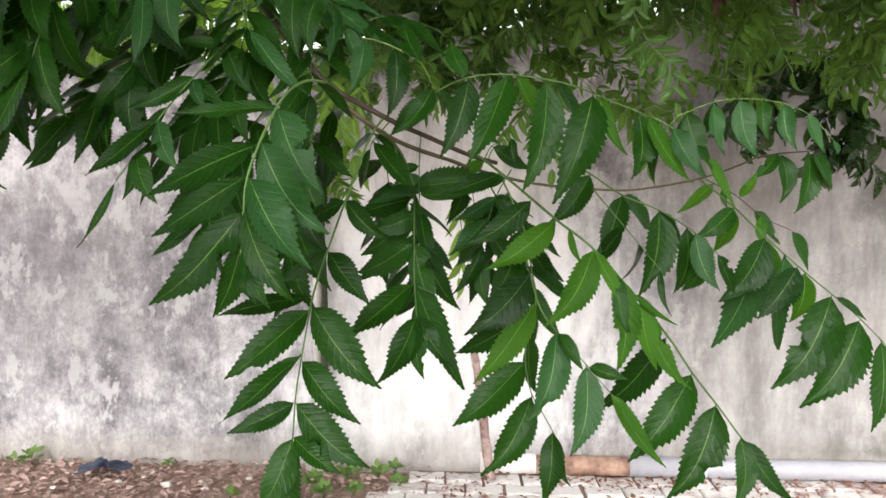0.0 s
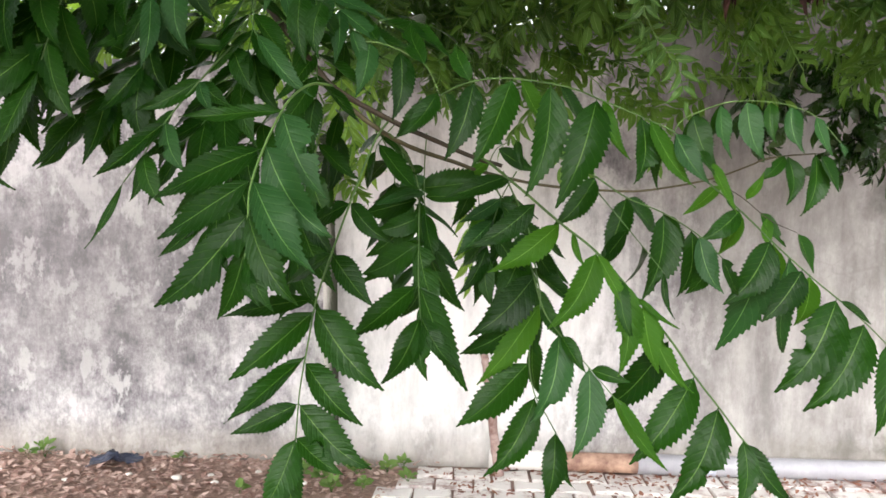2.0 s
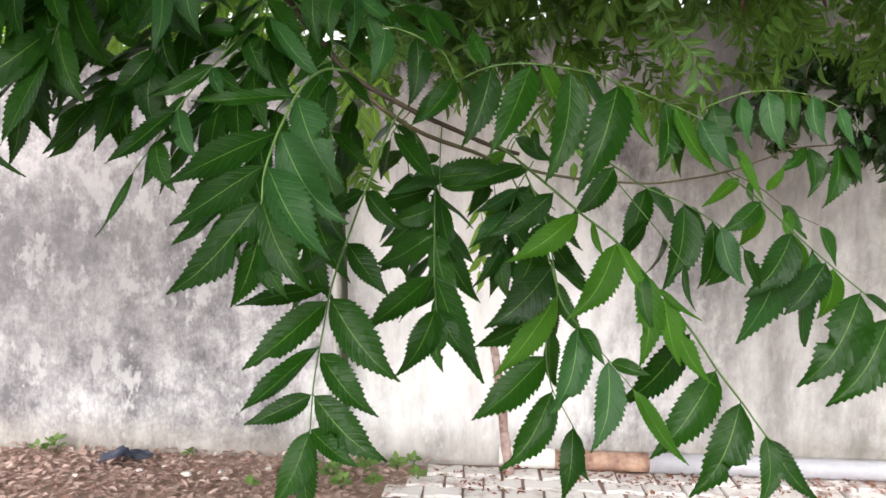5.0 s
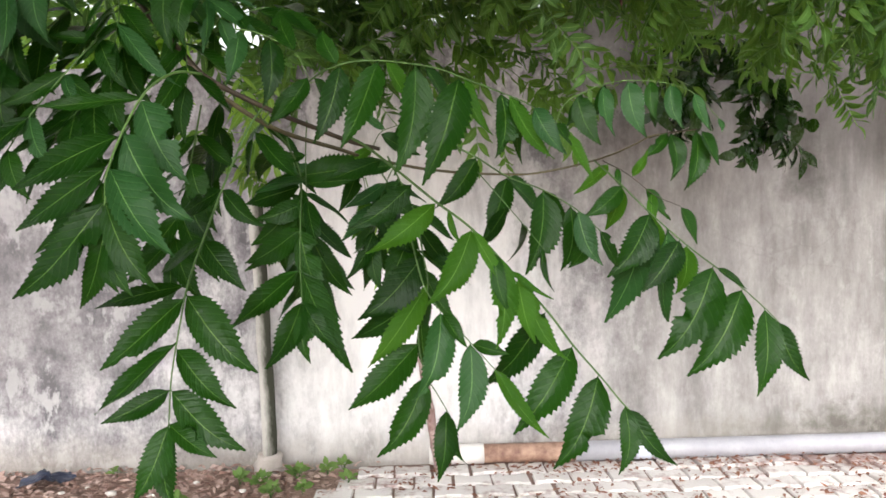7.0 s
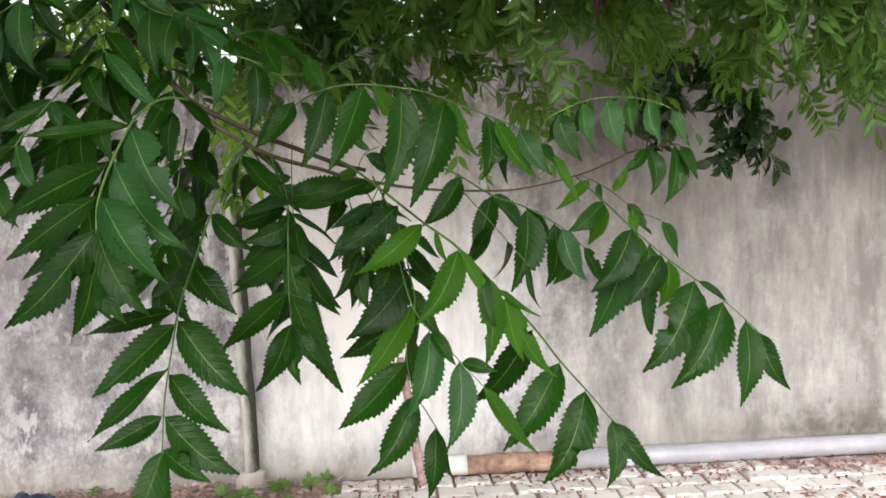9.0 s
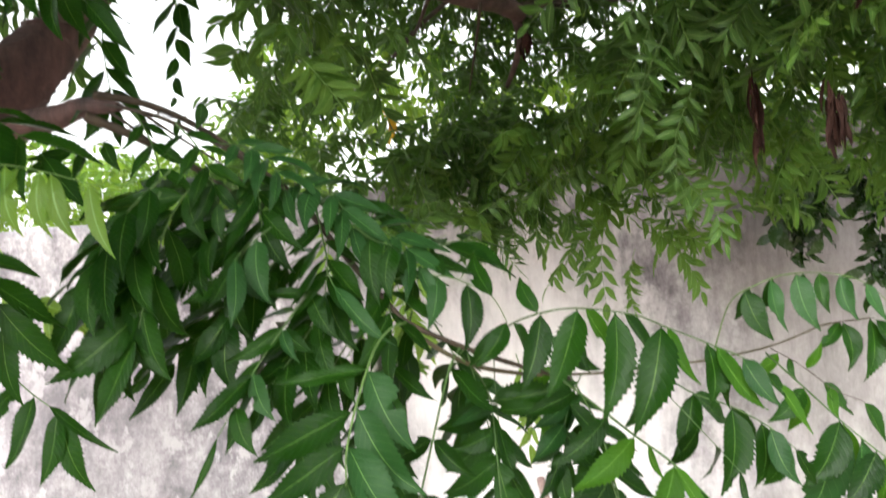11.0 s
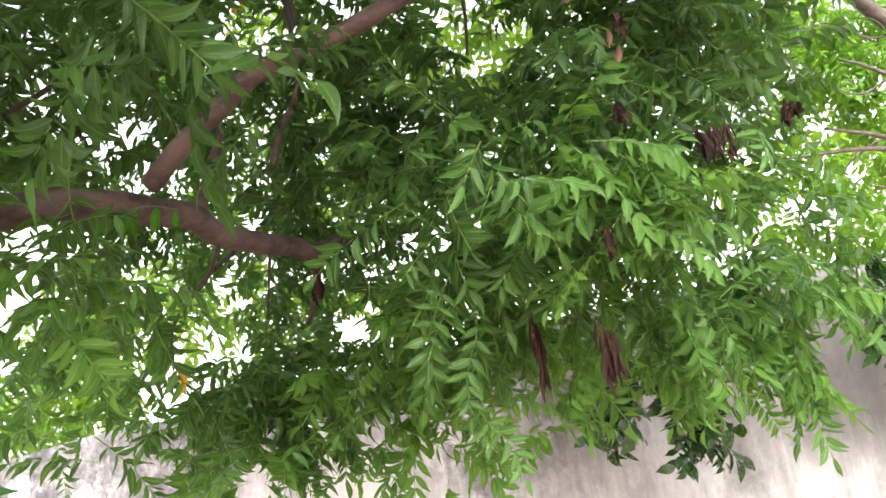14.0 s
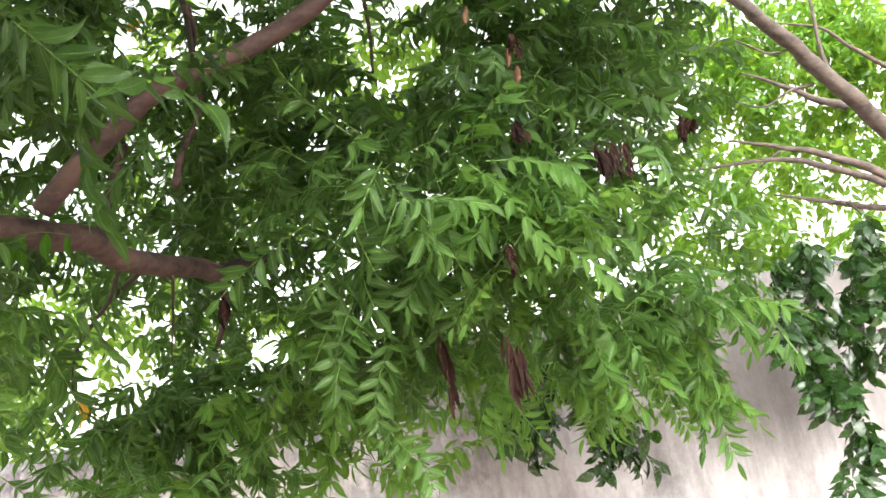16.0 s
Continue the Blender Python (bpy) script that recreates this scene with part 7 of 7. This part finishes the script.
old_leaf((0.905, 1.504, 2.625), 0.045, tan_leaf, "dry tan leaf", 4)
old_leaf((0.814, 1.486, 2.771), 0.045, tan_leaf, "dry tan leaf", 5)
old_leaf((0.070, 1.809, 3.000), 0.038, yellow_leaf, "yellowed leaf", 6)
old_leaf((0.090, 1.805, 3.000), 0.035, yellow_leaf, "yellowed leaf", 7)

# a sprig before the big limb
compound_leaf(neem_tree, [(-0.268, 1.682, 2.380), (-0.218, 1.662, 2.413), (-0.147, 1.643, 2.422), (-0.075, 1.632, 2.403)], [
    (0.50, -0.207, 1.659, 2.355, 0.3, leaf_bright),
    (0.56, -0.168, 1.653, 2.343, 0.3, leaf_bright),
    (0.78, -0.117, 1.641, 2.346, 0.3, leaf_bright),
    (0.97, -0.076, 1.631, 2.347, 0.26, leaf_bright)], leaf_bright, 0.0013, pale_stem)


# ---- things along the wall ----
pipe = thing("drain_pipe", "grey plastic drain pipe with rusty sleeve along the wall foot", "pipe")
v, f = tube([(1.05, 4.53, 0.055), (3.2, 4.53, 0.056), (5.5, 4.53, 0.056)], 0.055, 0.055, 24, 3)
mesh_object("pipe_body", v, f, pipe_plastic, pipe)
v, f = tube([(0.245, 4.53, 0.058), (0.40, 4.53, 0.058), (0.545, 4.53, 0.058)], 0.055, 0.055, 24, 3)
mesh_object("pipe_end", v, f, pipe_white, pipe, "white painted pipe end")
v, f = tube([(0.545, 4.53, 0.056), (0.8, 4.53, 0.056), (1.05, 4.53, 0.056)], 0.052, 0.053, 24, 4, 0.02, 5)
mesh_object("sleeve", v, f, rusty_sleeve, pipe, "rust-brown stained sleeve")
v, f = tube([(1.38, 4.53, 0.058), (1.42, 4.53, 0.058), (1.465, 4.53, 0.058)], 0.058, 0.058, 24, 2)
mesh_object("collar", v, f, collar_plastic, pipe, "blue-grey pipe collar")

post = thing("post", "slim mossy grey concrete post on a cement footing", "post")
v, f = tube([(-0.62, 4.5, 0.08), (-0.63, 4.5, 0.8), (-0.655, 4.5, 1.55)], 0.04, 0.038, 14, 6, 0.04, 3)
mesh_object("shaft", v, f, post_concrete, post)
v, f = tube([(-0.62, 4.5, -0.02), (-0.62, 4.5, 0.05), (-0.62, 4.5, 0.1)], 0.085, 0.06, 12, 3, 0.12, 4)
mesh_object("footing", v, f, cement, post)

stick = thing("stick", "reddish brown bare stick leaning against the wall", "stick")
v, f = tube([(0.30, 4.42, 0.0), (0.27, 4.43, 0.2), (0.245, 4.46, 0.4), (0.215, 4.50, 0.58), (0.20, 4.54, 0.66)], 0.027, 0.02, 10, 6, 0.12, 8)
mesh_object("shaft", v, f, red_stick, stick)

# ---- pavers ----
paver_data = paver_mesh()
rng = np.random.default_rng(5)
for row in range(8):
    for col in range(26):
        x, y = -0.86 + col * 0.204 + (0.102 if row % 2 else 0) + rng.uniform(-0.006, 0.006), 4.44 - row * 0.168 + rng.uniform(-0.005, 0.005)
        if x < -0.1 - (4.5 - y) * 0.46 + rng.uniform(-0.05, 0.05):
            continue
        ob = new("paver", paver_data)
        ob.parent = pavement
        ob.matrix_local = pose(x, y, rng.uniform(-0.003, 0.004), rng.uniform(-1.5, 1.5), rng.uniform(-1.5, 1.5), rng.uniform(-2.5, 2.5)) @ Matrix.Diagonal((0.965, 0.93, 1, 1))


# ---- litter, weeds and scraps ----
def scatter(name, label, category, mat, count, area, size, seed, width=0.45, rows=4, lift=0.004):
    """Curled dry leaves lying on the ground inside area (x0, x1, y0, y1)."""
    rng = np.random.default_rng(seed)
    parts = []
    shapes = []
    for i in range(12):
        v, f, uv = blade(1.0, width * rng.uniform(0.7, 1.3), rng.uniform(-0.08, 0.08), rng.uniform(-0.02, 0.12), rng.uniform(-0.2, 0.5), 900 + seed * 20 + i, rows, 0.0, (-1, 0, 1))
        shapes.append((np.array(v, dtype=np.float32), np.array(f, dtype=np.int32), np.array(uv, dtype=np.float32)))
    for _ in range(count):
        x, y = rng.uniform(*area[:2]), rng.uniform(*area[2:])
        if y > 4.57 or (name == "leaf_litter" and x > -0.17 - (4.5 - y) * 0.46 + rng.uniform(-0.25, 0.16)):
            continue
        if name == "fallen_leaves" and noise.noise((x * 2.6, y * 4.5, 1.0)) + 0.5 * (y > 4.3) + 0.22 * min(max(x - 0.8, 0.0), 1.5) < rng.uniform(-0.1, 0.7):
            continue
        s = size * rng.uniform(0.55, 1.4)
        m = pose(x, y, lift + rng.uniform(0, 0.018), rng.uniform(-25, 25), rng.uniform(-22, 22), rng.uniform(0, 360)) @ Matrix.Diagonal((s, s, s, 1))
        parts.append(moved(shapes[int(rng.integers(12))], m))
    ob = new(name, data_mesh(name, parts, mat))
    return tagged(ob, label, category, kind="stuff")


scatter("leaf_litter", "dense litter of dry reddish brown leaves on the soil", "dry leaves", dry_leaf, 7500, (-4.2, 0.4, 3.3, 4.58), 0.046, 1)
scatter("fallen_leaves", "scattered reddish dry leaves on the pavers", "dry leaves", russet_leaf, 4300, (-0.2, 4.6, 3.3, 4.5), 0.034, 2, lift=0.006)


def pebble(at, size, seed):
    bm = bmesh.new()
    bmesh.ops.create_icosphere(bm, subdivisions=2, radius=1.0)
    for v in bm.verts:
        v.co *= 1 + 0.35 * noise.noise(v.co * 1.3 + Vector((seed * 3.1, 0, 0)))
        v.co.z *= 0.55
    me = bpy.data.meshes.new("pebble")
    bm.to_mesh(me)
    bm.free()
    me.materials.append(pebble_stone)
    ob = new("pebble", me)
    ob.matrix_world = pose(*at, 0, 0, seed * 50) @ Matrix.Diagonal((size, size * 0.8, size * 0.8, 1))
    tagged(ob, "small pale stone lying in the leaf litter", "stone", "stones in the litter")


for i, (x, y, s) in enumerate([(-1.36, 4.17, 0.03), (-1.62, 4.2, 0.018), (-1.2, 4.22, 0.022), (-0.97, 4.3, 0.018), (-1.15, 4.12, 0.02), (-1.52, 4.28, 0.014), (-2.3, 4.2, 0.016), (-0.7, 4.15, 0.02), (-1.9, 4.08, 0.018)]):
    pebble((x, y, 0.02), s, i)


def weed(at, height, leaves, seed):
    """A low weed: short stalks with small broad leaves."""
    rng = np.random.default_rng(seed)
    plant = thing("weed", "small light green weed sprouting at the wall foot", "plant", "weeds along the wall", place=at)
    parts = []
    for k in range(leaves):
        a, h = rng.uniform(0, 6.28), height * rng.uniform(0.35, 1.0)
        r = height * rng.uniform(0.15, 0.8)
        base = Vector((0.5 * r * math.cos(a), 0.5 * r * math.sin(a), h * 0.75))
        tip = Vector((r * math.cos(a), r * math.sin(a), h * rng.uniform(0.7, 1.1)))
        size = rng.uniform(0.03, 0.055)
        v, f, uv = blade(size, size * 0.7, 0.0, 0.06, 0.15, seed * 40 + k, 6, 0.0, (-1, 0, 1))
        parts.append(moved((np.array(v, dtype=np.float32), np.array(f, dtype=np.int32), np.array(uv, dtype=np.float32)), leaf_frame(base, base + (tip - base).normalized(), (0, -0.5, 1))))
        sv, sf = tube([(0, 0, -0.01), tuple(base * 0.5), tuple(base)], 0.0016, 0.001, 5, 3)
        if k % 3 == 0:
            mesh_object("stalk", sv, sf, green_stem, plant)
    ob = new("foliage", data_mesh("foliage", parts, weed_leaf))
    ob.parent = plant


for i, (x, y, h, n) in enumerate([(-2.22, 4.5, 0.10, 16), (-2.3, 4.48, 0.06, 8), (-1.45, 4.52, 0.05, 8), (-0.62, 4.25, 0.07, 22), (-0.45, 4.35, 0.08, 26), (-0.3, 4.42, 0.07, 20), (-0.55, 4.1, 0.07, 22), (-0.75, 4.32, 0.06, 16), (-0.4, 4.15, 0.06, 18), (-0.22, 4.5, 0.06, 14), (-1.0, 4.05, 0.04, 8), (-0.18, 4.28, 0.05, 12)]):
    weed((x, y, 0.0), h, n, i + 3)


def rag(at):
    """A crumpled scrap of dark blue plastic sheet."""
    rng = np.random.default_rng(9)
    n, verts, faces = 12, [], []
    for j in range(n + 1):
        for i in range(n + 1):
            u, w = i / n - 0.5, j / n - 0.5
            z = 0.045 * abs(noise.noise((u * 7, w * 7, 2.0))) + 0.03 * noise.noise((u * 3, w * 3, 7.0)) + 0.02
            verts.append((0.26 * u + 0.03 * noise.noise((u * 5, w * 5, 11.0)), 0.17 * w + 0.03 * noise.noise((u * 5, w * 5, 15.0)), z * (1.4 - 2 * abs(u))))
    for j in range(n):
        for i in range(n):
            a = j * (n + 1) + i
            faces.append((a, a + 1, a + n + 2, a + n + 1))
    ob = mesh_object("plastic_scrap", verts, faces, blue_plastic, None)
    ob.matrix_world = pose(*at, 0, 0, 15)
    tagged(ob, "crumpled dark blue plastic scrap lying on dry leaves", "litter")


rag((-1.78, 4.4, 0.012))

# ---- further leaves of the neem branch ----
compound_leaf(neem_branch, [(0.074, 0.993, 1.576), (0.073, 0.980, 1.539), (0.074, 0.968, 1.497), (0.077, 0.956, 1.453), (0.080, 0.953, 1.412)], [
    (0.45, 0.019, 0.926, 1.486, 0.44, leaf_pale),
    (0.50, 0.144, 0.950, 1.503, 0.30),
    (0.62, 0.012, 0.944, 1.454, 0.36),
    (0.60, 0.099, 0.923, 1.409, 0.22),
    (0.80, 0.000, 0.940, 1.393, 0.38),
    (0.85, 0.127, 0.971, 1.357, 0.30),
    (1.00, 0.048, 0.959, 1.349, 0.36),
    (0.30, 0.038, 0.969, 1.527, 0.36)], leaf_dark, 0.0011, green_stem)
compound_leaf(neem_branch, [(0.189, 1.033, 1.532), (0.171, 1.031, 1.499), (0.159, 1.018, 1.463), (0.151, 1.016, 1.423)], [
    (0.10, 0.106, 1.010, 1.509, 0.30),
    (0.35, 0.114, 1.007, 1.464, 0.34, leaf_pale),
    (0.40, 0.212, 1.028, 1.445, 0.34),
    (0.60, 0.111, 0.995, 1.422, 0.40, leaf_pale),
    (0.70, 0.206, 1.026, 1.403, 0.34),
    (0.90, 0.116, 0.992, 1.374, 0.30),
    (1.00, 0.164, 1.002, 1.356, 0.36)], leaf_dark, 0.0011, green_stem)
compound_leaf(neem_branch, [(-0.298, 1.234, 1.737), (-0.366, 1.231, 1.706), (-0.434, 1.227, 1.667), (-0.497, 1.222, 1.614)], [
    (0.20, -0.380, 1.234, 1.770, 0.36),
    (0.30, -0.323, 1.208, 1.640, 0.38),
    (0.40, -0.452, 1.230, 1.735, 0.36),
    (0.50, -0.378, 1.204, 1.601, 0.38),
    (0.65, -0.512, 1.227, 1.704, 0.38),
    (0.75, -0.440, 1.200, 1.561, 0.36),
    (0.90, -0.558, 1.223, 1.643, 0.36),
    (1.00, -0.516, 1.197, 1.540, 0.36)], leaf_dark, 0.0011, green_stem)
compound_leaf(neem_branch, [(-0.294, 1.149, 1.649), (-0.350, 1.146, 1.628), (-0.398, 1.124, 1.602), (-0.445, 1.121, 1.573)], [
    (0.20, -0.363, 1.149, 1.672, 0.36),
    (0.30, -0.310, 1.123, 1.558, 0.34),
    (0.50, -0.430, 1.125, 1.633, 0.36),
    (0.60, -0.364, 1.100, 1.526, 0.34),
    (0.80, -0.493, 1.121, 1.592, 0.36),
    (1.00, -0.477, 1.097, 1.524, 0.34)], leaf_dark, 0.0011, green_stem)
spread_leaf(neem_branch, [(-0.315, 0.933, 1.888), (-0.277, 0.898, 1.852), (-0.254, 0.882, 1.812), (-0.244, 0.875, 1.773)], 4, 0.055, mat=leaf_dark)
spread_leaf(neem_branch, [(-0.255, 0.929, 1.856), (-0.211, 0.903, 1.843), (-0.179, 0.887, 1.818), (-0.162, 0.881, 1.785)], 4, 0.055, mat=leaf_pale)
spread_leaf(neem_branch, [(-0.221, 0.934, 1.828), (-0.201, 0.897, 1.790), (-0.193, 0.880, 1.753), (-0.191, 0.873, 1.714)], 4, 0.058, mat=leaf_dark)
spread_leaf(neem_branch, [(-0.175, 0.919, 1.798), (-0.135, 0.902, 1.789), (-0.101, 0.886, 1.768), (-0.083, 0.879, 1.735)], 4, 0.060, mat=leaf_pale)
spread_leaf(neem_branch, [(-0.135, 0.924, 1.763), (-0.123, 0.897, 1.725), (-0.115, 0.880, 1.690), (-0.118, 0.871, 1.656)], 4, 0.060, mat=leaf_dark)
spread_leaf(neem_branch, [(-0.099, 0.918, 1.732), (-0.063, 0.911, 1.733), (-0.030, 0.894, 1.715), (-0.007, 0.888, 1.683)], 4, 0.060, mat=leaf_pale)
spread_leaf(neem_branch, [(-0.386, 0.976, 1.916), (-0.359, 0.951, 1.879), (-0.340, 0.934, 1.837), (-0.331, 0.918, 1.794)], 3, 0.055, mat=leaf_dark)
spread_leaf(neem_branch, [(-0.069, 0.913, 1.695), (-0.050, 0.896, 1.666), (-0.043, 0.878, 1.635), (-0.042, 0.870, 1.605)], 3, 0.060, mat=leaf_dark)

# ---- long leaves hanging under the crown ----
spread_leaf(neem_tree, [(0.493, 1.813, 2.220), (0.459, 1.837, 2.155), (0.431, 1.884, 2.080), (0.430, 1.940, 1.990)], 6, 0.052, 0.31, lit_neem_leaf, 80, 0.12, pale_stem, (0.2, -0.9, 0.1))
spread_leaf(neem_tree, [(0.566, 1.909, 2.196), (0.558, 1.916, 2.099), (0.519, 1.928, 2.003), (0.518, 1.955, 1.903)], 7, 0.050, 0.31, lit_neem_leaf, 76, 0.20, pale_stem, (0.2, -0.9, 0.1))
spread_leaf(neem_tree, [(0.542, 2.083, 1.960), (0.579, 2.073, 1.887), (0.624, 2.059, 1.825), (0.646, 2.065, 1.743)], 6, 0.052, 0.31, lit_neem_leaf, 80, 0.10, pale_stem, (0.2, -0.9, 0.1))
spread_leaf(neem_tree, [(-0.149, 1.690, 1.769), (-0.140, 1.686, 1.694), (-0.122, 1.682, 1.619), (-0.082, 1.679, 1.551)], 6, 0.055, 0.26, lime_leaf, 60, 0.5, pale_stem, (0, -0.8, 0.5))
spread_leaf(neem_tree, [(-0.079, 1.742, 1.766), (-0.099, 1.737, 1.689), (-0.129, 1.732, 1.617), (-0.153, 1.726, 1.528)], 6, 0.055, 0.26, lime_leaf, 60, 0.5, pale_stem, (0, -0.8, 0.5))
spread_leaf(neem_tree, [(0.104, 1.681, 1.519), (0.119, 1.678, 1.461), (0.129, 1.675, 1.404), (0.121, 1.671, 1.334)], 5, 0.050, 0.26, lime_leaf, 60, 0.5, pale_stem, (0, -0.8, 0.5))
spread_leaf(neem_tree, [(-0.841, 2.339, 2.005), (-0.880, 2.335, 1.949), (-0.914, 2.331, 1.901), (-0.942, 2.328, 1.853)], 4, 0.070, 0.26, lime_leaf, 60, 0.5, pale_stem, (0, -0.8, 0.5))
spread_leaf(neem_tree, [(-0.306, 1.842, 1.854), (-0.312, 1.839, 1.803), (-0.316, 1.836, 1.753), (-0.311, 1.833, 1.703)], 4, 0.050, 0.26, lime_leaf, 60, 0.5, pale_stem, (0, -0.8, 0.5))
